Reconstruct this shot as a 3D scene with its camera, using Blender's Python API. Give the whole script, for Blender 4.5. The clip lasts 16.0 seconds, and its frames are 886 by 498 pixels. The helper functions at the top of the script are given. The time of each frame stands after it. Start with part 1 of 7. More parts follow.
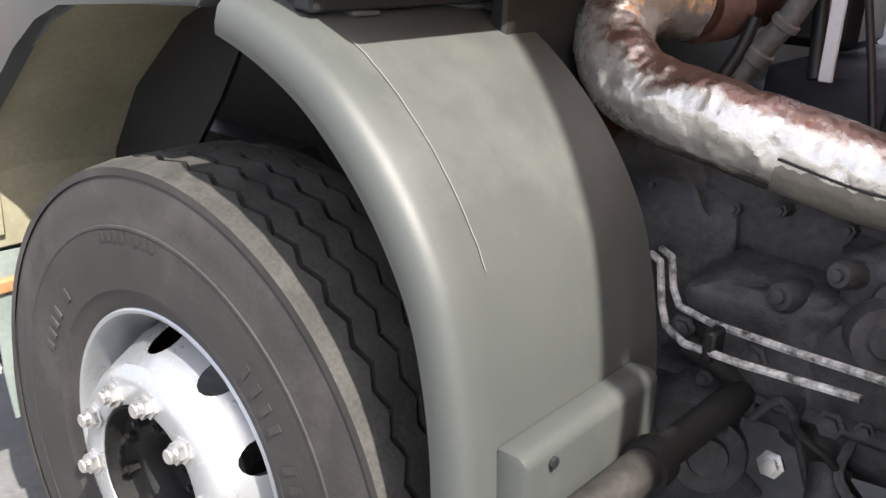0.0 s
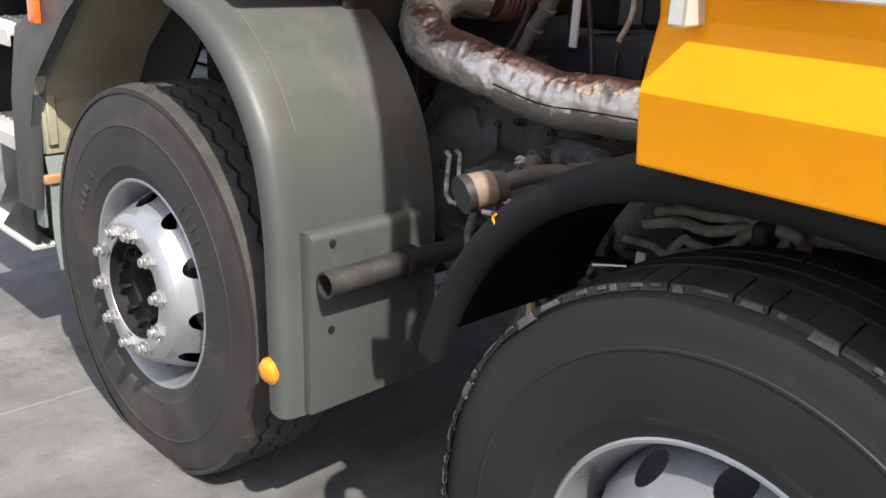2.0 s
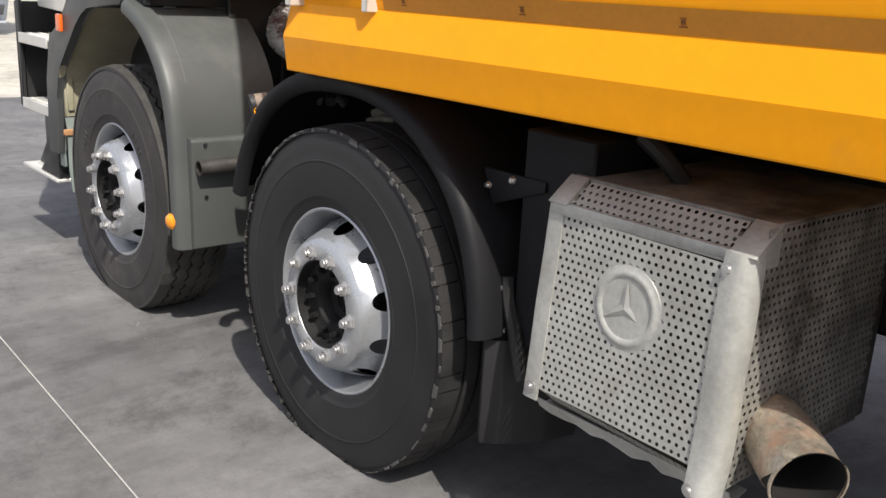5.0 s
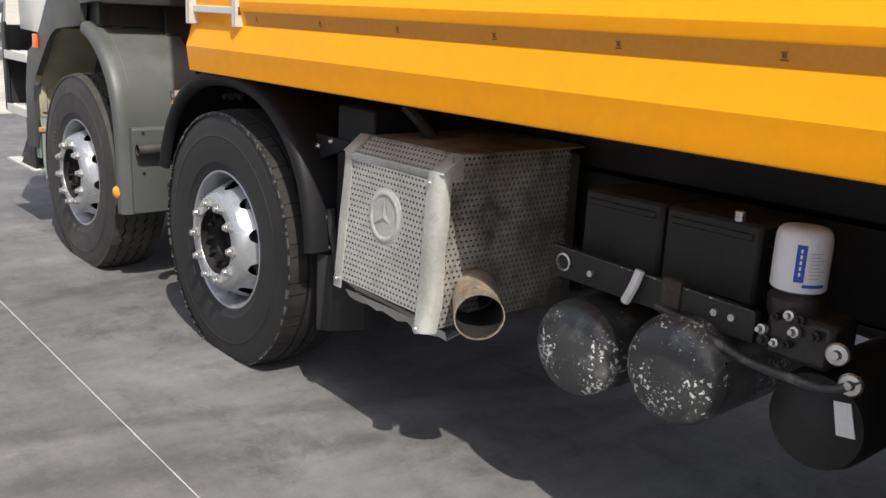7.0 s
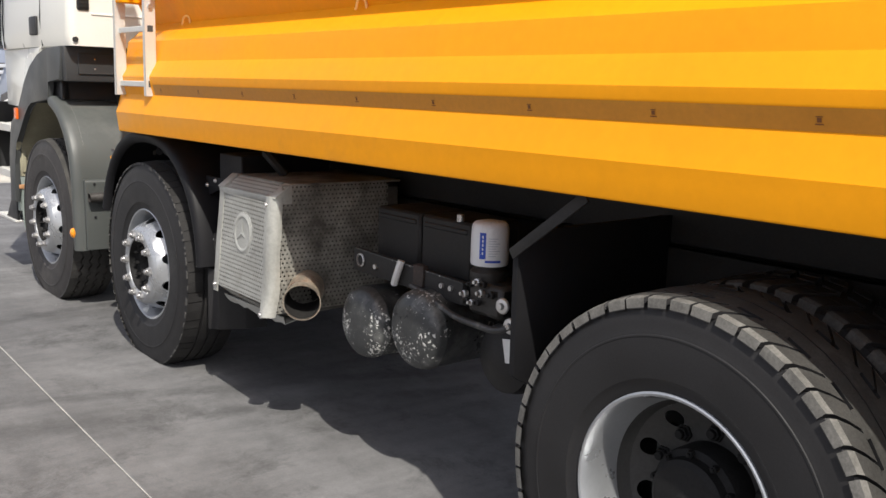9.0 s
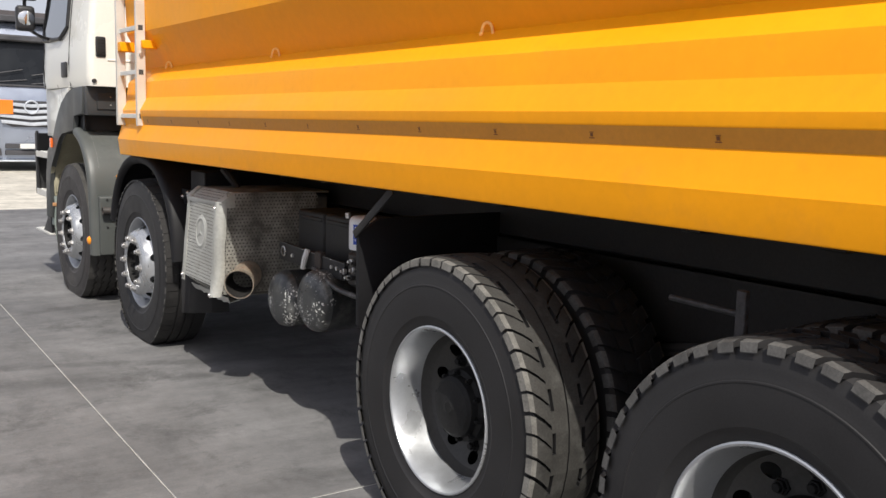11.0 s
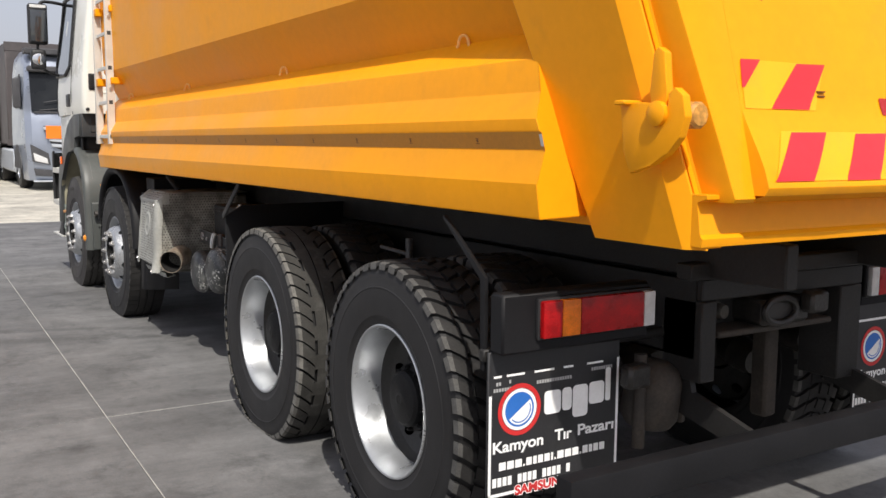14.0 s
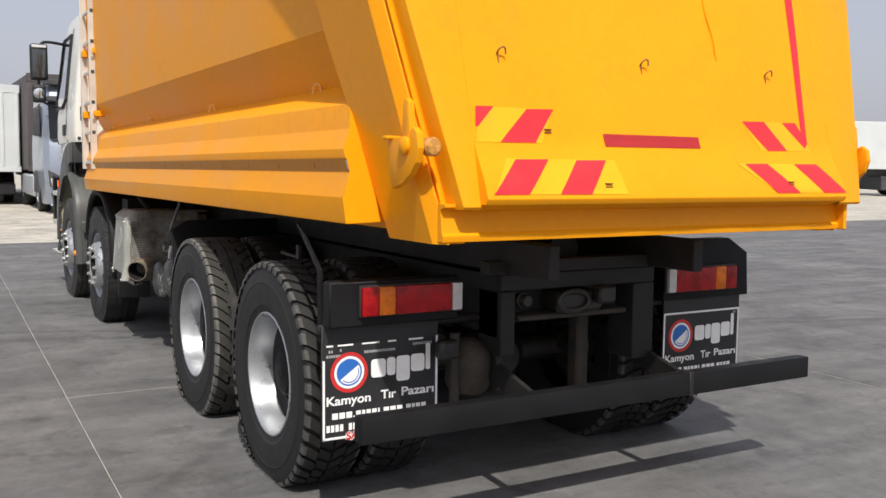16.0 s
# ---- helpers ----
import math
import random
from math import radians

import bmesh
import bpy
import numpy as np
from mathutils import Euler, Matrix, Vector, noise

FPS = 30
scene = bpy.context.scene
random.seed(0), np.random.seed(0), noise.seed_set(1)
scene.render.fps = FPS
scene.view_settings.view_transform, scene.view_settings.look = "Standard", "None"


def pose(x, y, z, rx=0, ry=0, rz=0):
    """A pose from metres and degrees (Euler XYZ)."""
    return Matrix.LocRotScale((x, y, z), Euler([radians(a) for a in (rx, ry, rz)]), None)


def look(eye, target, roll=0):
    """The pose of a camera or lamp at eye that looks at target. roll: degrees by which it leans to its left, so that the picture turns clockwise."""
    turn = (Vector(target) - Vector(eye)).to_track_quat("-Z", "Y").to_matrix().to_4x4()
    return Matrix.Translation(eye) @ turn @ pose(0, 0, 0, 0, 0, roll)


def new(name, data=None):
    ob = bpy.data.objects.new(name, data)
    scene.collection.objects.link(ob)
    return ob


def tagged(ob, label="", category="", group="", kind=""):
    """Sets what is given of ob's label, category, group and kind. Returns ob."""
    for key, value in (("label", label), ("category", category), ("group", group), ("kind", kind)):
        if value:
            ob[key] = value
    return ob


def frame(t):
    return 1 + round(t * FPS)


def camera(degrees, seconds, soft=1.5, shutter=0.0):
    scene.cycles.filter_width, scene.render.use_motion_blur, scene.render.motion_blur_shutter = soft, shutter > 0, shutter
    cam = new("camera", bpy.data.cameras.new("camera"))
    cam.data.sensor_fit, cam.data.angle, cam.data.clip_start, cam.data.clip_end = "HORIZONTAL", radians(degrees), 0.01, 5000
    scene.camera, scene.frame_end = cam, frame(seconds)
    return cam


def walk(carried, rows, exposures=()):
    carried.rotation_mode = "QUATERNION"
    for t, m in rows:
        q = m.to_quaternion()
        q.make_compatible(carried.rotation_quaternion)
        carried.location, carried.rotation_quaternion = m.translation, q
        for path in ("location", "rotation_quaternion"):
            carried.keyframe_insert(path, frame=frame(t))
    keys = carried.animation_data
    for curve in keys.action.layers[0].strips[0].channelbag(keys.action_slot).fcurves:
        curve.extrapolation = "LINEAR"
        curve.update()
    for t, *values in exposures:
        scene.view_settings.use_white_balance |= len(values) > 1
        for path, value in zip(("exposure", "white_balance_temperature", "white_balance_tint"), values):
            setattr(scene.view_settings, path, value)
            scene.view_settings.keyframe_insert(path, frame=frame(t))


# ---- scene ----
cam = camera(51.41, 16.0)
PATH = [
    (0, (-1.920, -1.192, 1.445), (-0.496, -0.043, 0.770), 3.30),
    (0.5, (-2.030, -1.413, 1.474), (-0.631, -0.231, 0.804), 3.30),
    (1, (-2.109, -1.651, 1.489), (-0.745, -0.423, 0.831), 3.01),
    (1.5, (-2.152, -1.929, 1.491), (-0.830, -0.652, 0.839), 3.45),
    (2, (-2.265, -2.187, 1.491), (-0.944, -0.910, 0.840), 3.75),
    (2.5, (-2.343, -2.427, 1.497), (-1.037, -1.146, 0.823), 3.29),
    (3, (-2.403, -2.732, 1.477), (-1.124, -1.428, 0.797), 3.35),
    (3.5, (-2.479, -3.015, 1.478), (-1.218, -1.681, 0.819), 3.47),
    (4, (-2.563, -3.311, 1.471), (-1.307, -1.956, 0.847), 3.51),
    (4.5, (-2.617, -3.621, 1.465), (-1.377, -2.237, 0.875), 3.31),
    (5, (-2.675, -3.939, 1.491), (-1.440, -2.534, 0.939), 3.43),
    (5.2, (-2.721, -4.067, 1.492), (-1.477, -2.668, 0.947), 3.59),
    (7.5, (-2.944, -5.438, 1.512), (-1.706, -4.005, 1.047), 3.16),
    (8, (-2.923, -5.754, 1.510), (-1.708, -4.290, 1.083), 2.80),
    (8.5, (-2.953, -6.072, 1.504), (-1.732, -4.600, 1.121), 2.67),
    (9, (-2.993, -6.394, 1.519), (-1.770, -4.916, 1.169), 2.12),
    (9.2, (-2.998, -6.519, 1.510), (-1.783, -5.033, 1.165), 1.86),
    (11.5, (-2.987, -7.973, 1.506), (-1.883, -6.389, 1.233), 1.69),
    (12, (-2.974, -8.288, 1.520), (-1.884, -6.696, 1.234), 1.28),
    (12.5, (-2.900, -8.608, 1.501), (-1.801, -7.022, 1.220), 1.60),
    (13, (-2.854, -8.918, 1.500), (-1.781, -7.312, 1.234), 1.69),
    (13.5, (-2.846, -9.214, 1.512), (-1.795, -7.590, 1.264), 1.34),
    (14, (-2.802, -9.491, 1.511), (-1.785, -7.845, 1.268), 0.79),
    (14.5, (-2.729, -9.780, 1.517), (-1.737, -8.117, 1.291), 1.13),
    (15, (-2.704, -10.062, 1.508), (-1.726, -8.388, 1.293), 1.26),
    (15.5, (-2.687, -10.325, 1.519), (-1.719, -8.645, 1.310), 0.78),
    (16, (-2.634, -10.619, 1.518), (-1.660, -8.940, 1.331), 0.90),
]
walk(cam, [(t, look(eye, target, roll)) for t, eye, target, roll in PATH],
     exposures=[(0, 1.26), (1, 0.95), (1.6, 0.79), (2.5, 0.53), (3.5, 0.41), (4.5, 0.36), (5, 0.24), (8, 0.19), (9, 0.15), (12.5, 0.01), (13.5, -0.03), (14.5, -0.14), (16, -0.19)])

# ---- light ----
SUN = Vector((-0.295, -0.74, 1.0)).normalized()
world = bpy.data.worlds.new("world")
scene.world = world
world.use_nodes = True
wn = world.node_tree
wn.nodes.clear()
w_out = wn.nodes.new("ShaderNodeOutputWorld")
w_bg = wn.nodes.new("ShaderNodeBackground")
w_sky = wn.nodes.new("ShaderNodeTexSky")
w_sky.sky_type = "NISHITA"
w_sky.sun_disc = False
w_sky.sun_elevation = math.asin(SUN.z)
w_sky.sun_rotation = math.atan2(SUN.x, SUN.y)
w_sky.air_density, w_sky.dust_density, w_sky.ozone_density = 1.0, 4.0, 1.5
w_haze = wn.nodes.new("ShaderNodeMixRGB")
w_haze.inputs[0].default_value = 0.55
w_haze.inputs[2].default_value = (7.4, 7.4, 8.4, 1)
wn.links.new(w_sky.outputs[0], w_haze.inputs[1])
wn.links.new(w_haze.outputs[0], w_bg.inputs[0])
w_bg.inputs[1].default_value = 0.113
wn.links.new(w_bg.outputs[0], w_out.inputs[0])

sun = new("sun", bpy.data.lights.new("sun", "SUN"))
sun.data.energy, sun.data.angle, sun.data.color = 4.6, radians(0.8), (1.0, 0.95, 0.87)
sun.matrix_world = look(SUN * 30, (0, 0, 0))


# ---- materials ----
def surface(name, base, rough=0.5, metal=0.0, vary=0.12, scale=5.0, fine=90.0, bump=0.15, relief=0.002,
            dirt=None, dirt_amount=0.0, dirt_scale=3.0, coat=0.0, coat_rough=0.08, spec=0.5, rough_vary=0.12, emit=0.0, stretch=(1, 1, 1)):
    """A surface with broad and fine variation of tone, gloss and relief, and patches of dirt."""
    m = bpy.data.materials.new(name)
    m.use_nodes = True
    nt = m.node_tree
    n, link = nt.nodes, nt.links
    b = n["Principled BSDF"]
    at = n.new("ShaderNodeTexCoord")
    mp = n.new("ShaderNodeMapping")
    mp.inputs["Scale"].default_value = stretch
    link.new(at.outputs["Object"], mp.inputs[0])

    def noise_tex(s, detail, rough_):
        t = n.new("ShaderNodeTexNoise")
        t.inputs["Scale"].default_value, t.inputs["Detail"].default_value, t.inputs["Roughness"].default_value = s, detail, rough_
        link.new(mp.outputs[0], t.inputs["Vector"])
        return t.outputs[0]

    def ramp(src, lo, hi):
        r = n.new("ShaderNodeMapRange")
        r.inputs["From Min"].default_value, r.inputs["From Max"].default_value = 0.3, 0.7
        r.inputs["To Min"].default_value, r.inputs["To Max"].default_value = lo, hi
        link.new(src, r.inputs["Value"])
        return r.outputs[0]

    broad, grain = noise_tex(scale, 4, 0.55), noise_tex(fine, 3, 0.6)
    tone = n.new("ShaderNodeMath")
    tone.operation = "MULTIPLY"
    link.new(ramp(broad, 1 - vary, 1 + vary), tone.inputs[0])
    link.new(ramp(grain, 1 - vary * 0.6, 1 + vary * 0.6), tone.inputs[1])
    col = n.new("ShaderNodeMixRGB")
    col.blend_type = "MULTIPLY"
    col.inputs[0].default_value = 1
    col.inputs[1].default_value = (*base, 1)
    link.new(tone.outputs[0], col.inputs[2])
    out = col.outputs[0]
    link.new(ramp(broad, max(rough - rough_vary, 0.03), min(rough + rough_vary, 1)), b.inputs["Roughness"])
    if dirt:
        patch = noise_tex(dirt_scale, 8, 0.68)
        k = n.new("ShaderNodeMapRange")
        k.inputs["From Min"].default_value, k.inputs["From Max"].default_value = 0.62 - 0.3 * dirt_amount, 0.85 - 0.3 * dirt_amount
        k.inputs["To Max"].default_value = min(0.25 + dirt_amount, 0.95)
        link.new(patch, k.inputs["Value"])
        mix = n.new("ShaderNodeMixRGB")
        mix.inputs[2].default_value = (*dirt, 1)
        link.new(k.outputs[0], mix.inputs[0])
        link.new(out, mix.inputs[1])
        out = mix.outputs[0]
        if metal:
            mm = n.new("ShaderNodeMath")
            mm.operation, mm.inputs[1].default_value, mm.use_clamp = "MULTIPLY_ADD", -metal, True
            mm.inputs[2].default_value = metal
            link.new(k.outputs[0], mm.inputs[0])
            link.new(mm.outputs[0], b.inputs["Metallic"])
    link.new(out, b.inputs["Base Color"])
    if not (dirt and metal):
        b.inputs["Metallic"].default_value = metal
    b.inputs["Coat Weight"].default_value, b.inputs["Coat Roughness"].default_value = coat, coat_rough
    b.inputs["Specular IOR Level"].default_value = spec
    if emit:
        b.inputs["Emission Color"].default_value, b.inputs["Emission Strength"].default_value = (*base, 1), emit
    if bump:
        bp = n.new("ShaderNodeBump")
        bp.inputs["Strength"].default_value, bp.inputs["Distance"].default_value = bump, relief
        add = n.new("ShaderNodeMath")
        link.new(broad, add.inputs[0])
        link.new(grain, add.inputs[1])
        link.new(add.outputs[0], bp.inputs["Height"])
        link.new(bp.outputs[0], b.inputs["Normal"])
    return m


def concrete(name, base, stain, marks=()):
    """Poured yard concrete: cloudy tone, trowel sweep, dark tyre and oil stains, fine pores; each slab a little different."""
    m = bpy.data.materials.new(name)
    m.use_nodes = True
    nt = m.node_tree
    n, link = nt.nodes, nt.links
    b = n["Principled BSDF"]
    geo = n.new("ShaderNodeNewGeometry")

    def tex(s, detail, rough_, stretch=(1, 1, 1), dist=0.0):
        mp = n.new("ShaderNodeMapping")
        mp.inputs["Scale"].default_value = stretch
        link.new(geo.outputs["Position"], mp.inputs[0])
        t = n.new("ShaderNodeTexNoise")
        t.inputs["Scale"].default_value, t.inputs["Detail"].default_value = s, detail
        t.inputs["Roughness"].default_value, t.inputs["Distortion"].default_value = rough_, dist
        link.new(mp.outputs[0], t.inputs["Vector"])
        return t.outputs[0]

    def rng(src, a, c, lo, hi):
        r = n.new("ShaderNodeMapRange")
        for k, v in zip(("From Min", "From Max", "To Min", "To Max"), (a, c, lo, hi)):
            r.inputs[k].default_value = v
        link.new(src, r.inputs["Value"])
        return r.outputs[0]

    def mul(x, y):
        q = n.new("ShaderNodeMath")
        q.operation = "MULTIPLY"
        link.new(x, q.inputs[0])
        link.new(y, q.inputs[1])
        return q.outputs[0]

    info = n.new("ShaderNodeObjectInfo")
    clouds = rng(tex(0.9, 6, 0.62, dist=0.15), 0.3, 0.7, 0.70, 1.18)
    sweep = rng(tex(1.3, 6, 0.66, (0.45, 2.4, 1), 0.15), 0.3, 0.7, 0.72, 1.17)
    pores = rng(tex(130, 3, 0.7), 0.3, 0.7, 0.9, 1.08)
    mid = mul(rng(tex(7, 8, 0.78), 0.3, 0.7, 0.80, 1.14), rng(tex(3.1, 8, 0.72, (1.3, 0.8, 1)), 0.50, 0.66, 1.02, 0.80))
    slab = rng(info.outputs["Random"], 0, 1, 0.95, 1.05)
    tone = mul(mul(mul(clouds, sweep), mul(pores, mid)), slab)
    col = n.new("ShaderNodeMixRGB")
    col.blend_type, col.inputs[0].default_value, col.inputs[1].default_value = "MULTIPLY", 1, (*base, 1)
    link.new(tone, col.inputs[2])
    spots = rng(tex(2.2, 9, 0.80, dist=0.3), 0.53, 0.72, 0, stain)
    mix = n.new("ShaderNodeMixRGB")
    mix.inputs[2].default_value = (base[0] * 0.3, base[1] * 0.3, base[2] * 0.3, 1)
    link.new(spots, mix.inputs[0])
    link.new(col.outputs[0], mix.inputs[1])
    out = mix.outputs[0]
    for x0, y0, x1, y1, width in marks:
        # a scuffed tyre track along a line on the ground
        l = math.hypot(x1 - x0, y1 - y0)
        nx, ny = (y0 - y1) / l, (x1 - x0) / l
        dot, off, away = n.new("ShaderNodeVectorMath"), n.new("ShaderNodeMath"), n.new("ShaderNodeMath")
        dot.operation, dot.inputs[1].default_value = "DOT_PRODUCT", (nx, ny, 0)
        link.new(geo.outputs["Position"], dot.inputs[0])
        off.operation = "ADD"
        link.new(dot.outputs["Value"], off.inputs[0])
        link.new(rng(tex(1.1, 3, 0.5), 0.3, 0.7, -0.05 - (x0 * nx + y0 * ny), 0.05 - (x0 * nx + y0 * ny)), off.inputs[1])
        away.operation = "ABSOLUTE"
        link.new(off.outputs[0], away.inputs[0])
        band = mul(rng(away.outputs[0], width * 0.35, width, 1.0, 0.0), rng(tex(4.0, 6, 0.75), 0.36, 0.62, 0.08, 0.62))
        dark = n.new("ShaderNodeMixRGB")
        dark.inputs[2].default_value = (base[0] * 0.38, base[1] * 0.38, base[2] * 0.38, 1)
        link.new(band, dark.inputs[0])
        link.new(out, dark.inputs[1])
        out = dark.outputs[0]
    link.new(out, b.inputs["Base Color"])
    link.new(rng(tex(0.9, 6, 0.6, dist=0.6), 0.3, 0.7, 0.62, 0.86), b.inputs["Roughness"])
    b.inputs["Specular IOR Level"].default_value = 0.35
    bp = n.new("ShaderNodeBump")
    bp.inputs["Strength"].default_value, bp.inputs["Distance"].default_value = 0.25, 0.002
    link.new(tex(90, 4, 0.7), bp.inputs["Height"])
    link.new(bp.outputs[0], b.inputs["Normal"])
    return m


ORANGE = surface("orange_paint", (0.89, 0.348, 0.006), 0.45, vary=0.04, scale=1.6, fine=25, bump=0.05, relief=0.004, coat=0.08, coat_rough=0.12, spec=0.13,
                 dirt=(0.50, 0.22, 0.05), dirt_amount=0.12, dirt_scale=2.2)
WHITE = surface("white_cab_paint", (0.80, 0.79, 0.72), 0.35, vary=0.03, scale=2, bump=0.03, coat=0.4, dirt=(0.5, 0.47, 0.4), dirt_amount=0.08)
GREY = surface("grey_moulded_plastic", (0.074, 0.080, 0.076), 0.46, vary=0.06, scale=3, fine=220, bump=0.12, relief=0.0006, spec=0.5,
               dirt=(0.19, 0.19, 0.175), dirt_amount=0.22, dirt_scale=2.0)
PANELGREY = surface("charcoal_moulded_plastic", (0.066, 0.070, 0.070), 0.5, vary=0.06, scale=3, fine=220, bump=0.12, relief=0.0006, spec=0.4, dirt=(0.12, 0.12, 0.112), dirt_amount=0.15, dirt_scale=2.0)
DARKGREY = surface("dark_grey_plastic", (0.040, 0.041, 0.042), 0.45, vary=0.1, scale=4, bump=0.08, dirt=(0.09, 0.088, 0.082), dirt_amount=0.15)
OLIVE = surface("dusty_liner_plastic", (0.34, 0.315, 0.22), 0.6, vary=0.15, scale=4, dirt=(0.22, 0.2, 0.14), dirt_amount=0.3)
BLACK = surface("black_chassis_paint", (0.024, 0.0232, 0.0225), 0.55, vary=0.25, scale=6, bump=0.25, spec=0.28, dirt=(0.040, 0.036, 0.030), dirt_amount=0.12, dirt_scale=5)
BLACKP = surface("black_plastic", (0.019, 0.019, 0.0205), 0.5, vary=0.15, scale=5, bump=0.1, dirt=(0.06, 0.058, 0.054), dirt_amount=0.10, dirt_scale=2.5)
RUBBER = surface("tyre_rubber", (0.0185, 0.018, 0.0186), 0.55, vary=0.2, scale=4, fine=160, bump=0.2, relief=0.0012, spec=0.34,
                 dirt=(0.038, 0.036, 0.035), dirt_amount=0.24, dirt_scale=3.0)
DUSTRUBBER = surface("dusty_tyre_rubber", (0.036, 0.033, 0.032), 0.6, vary=0.25, scale=5, fine=160, bump=0.2, relief=0.0012, spec=0.4,
                     dirt=(0.095, 0.088, 0.080), dirt_amount=0.4, dirt_scale=3.5)
TREADB = surface("worn_dark_tread", (0.027, 0.026, 0.0255), 0.75, vary=0.3, scale=9, fine=140, bump=0.3, spec=0.25, dirt=(0.06, 0.058, 0.055), dirt_amount=0.2, dirt_scale=9)
TREAD = surface("dusty_tread_rubber", (0.044, 0.0425, 0.039), 0.8, vary=0.3, scale=9, fine=140, bump=0.3, spec=0.25, dirt=(0.14, 0.137, 0.13), dirt_amount=0.28, dirt_scale=7)
DUSTTREAD = surface("grey_dusty_tread", (0.056, 0.054, 0.050), 0.85, vary=0.3, scale=9, fine=140, bump=0.3, spec=0.25, dirt=(0.16, 0.153, 0.14), dirt_amount=0.33, dirt_scale=6)
NUB = surface("scuffed_shoulder_rubber", (0.085, 0.083, 0.079), 0.8, vary=0.3, scale=12, fine=140, bump=0.3, spec=0.25, dirt=(0.15, 0.145, 0.135), dirt_amount=0.35, dirt_scale=9)
SUNLUG = surface("sunlit_dusty_lugs", (0.15, 0.145, 0.132), 0.85, vary=0.3, scale=14, fine=140, bump=0.3, spec=0.25, dirt=(0.06, 0.057, 0.053), dirt_amount=0.35, dirt_scale=9)
RIMSHADE = surface("shaded_wheel_centre", (0.045, 0.044, 0.042), 0.6, metal=0.2, vary=0.25, scale=10, bump=0.2, dirt=(0.03, 0.028, 0.026), dirt_amount=0.3, dirt_scale=8)
SILVER = surface("silver_wheel_paint", (0.46, 0.475, 0.49), 0.34, metal=0.68, vary=0.06, scale=7, bump=0.06, dirt=(0.30, 0.29, 0.27), dirt_amount=0.10, dirt_scale=6)
STEEL = surface("zinc_steel", (0.62, 0.61, 0.60), 0.33, metal=0.85, vary=0.12, scale=20, dirt=(0.35, 0.30, 0.22), dirt_amount=0.15, dirt_scale=18)
CHROME = surface("chrome", (0.85, 0.85, 0.85), 0.12, metal=1.0, vary=0.03, bump=0, rough_vary=0.04)
ALU = surface("ladder_aluminium", (0.66, 0.65, 0.61), 0.45, metal=0.35, vary=0.06, scale=8, dirt=(0.45, 0.42, 0.35), dirt_amount=0.12)
PERF = surface("dull_galvanised_sheet", (0.42, 0.42, 0.385), 0.48, metal=0.30, vary=0.16, scale=5, fine=60, bump=0.3, relief=0.003,
               dirt=(0.22, 0.205, 0.17), dirt_amount=0.38, dirt_scale=6)
PERFSOOT = surface("sooty_galvanised_sheet", (0.34, 0.335, 0.30), 0.5, metal=0.25, vary=0.25, scale=5, fine=60, bump=0.3, relief=0.003,
                   dirt=(0.07, 0.064, 0.055), dirt_amount=0.75, dirt_scale=4.5)


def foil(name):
    """Crinkled foil lagging: bright face, copper-brown burnt upper side, grey-brown tone put on downward faces."""
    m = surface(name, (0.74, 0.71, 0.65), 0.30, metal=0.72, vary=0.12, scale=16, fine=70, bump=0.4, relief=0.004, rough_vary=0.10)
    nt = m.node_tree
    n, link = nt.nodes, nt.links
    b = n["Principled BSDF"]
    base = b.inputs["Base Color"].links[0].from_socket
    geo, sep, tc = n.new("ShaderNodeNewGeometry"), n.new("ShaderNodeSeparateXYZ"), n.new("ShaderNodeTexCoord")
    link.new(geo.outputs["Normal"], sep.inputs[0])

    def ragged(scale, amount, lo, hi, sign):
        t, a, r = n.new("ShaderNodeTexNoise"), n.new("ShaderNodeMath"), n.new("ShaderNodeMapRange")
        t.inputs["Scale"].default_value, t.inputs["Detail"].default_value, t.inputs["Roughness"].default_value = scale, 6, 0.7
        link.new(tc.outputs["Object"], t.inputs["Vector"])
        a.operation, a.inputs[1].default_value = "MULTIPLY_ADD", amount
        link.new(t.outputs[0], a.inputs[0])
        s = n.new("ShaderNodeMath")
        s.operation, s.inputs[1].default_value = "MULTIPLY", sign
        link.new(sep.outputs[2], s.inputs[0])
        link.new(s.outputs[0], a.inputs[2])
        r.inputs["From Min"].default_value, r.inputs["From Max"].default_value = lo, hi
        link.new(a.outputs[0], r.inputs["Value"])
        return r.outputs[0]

    # underside darkening put into the colour, keyed to downward normals
    burnt, dark_tone = ragged(34, 1.1, 1.10, 1.36, 1), ragged(6, 0.25, 0.72, 0.84, -1)
    for mask, colour in ((burnt, (0.27, 0.165, 0.135, 1)), (dark_tone, (0.20, 0.18, 0.15, 1))):
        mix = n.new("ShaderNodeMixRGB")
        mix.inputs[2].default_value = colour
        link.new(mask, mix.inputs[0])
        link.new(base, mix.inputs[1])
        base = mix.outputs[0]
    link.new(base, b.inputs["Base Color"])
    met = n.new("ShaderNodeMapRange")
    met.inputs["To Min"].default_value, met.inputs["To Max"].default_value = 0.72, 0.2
    link.new(dark_tone, met.inputs["Value"])
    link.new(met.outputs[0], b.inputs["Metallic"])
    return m


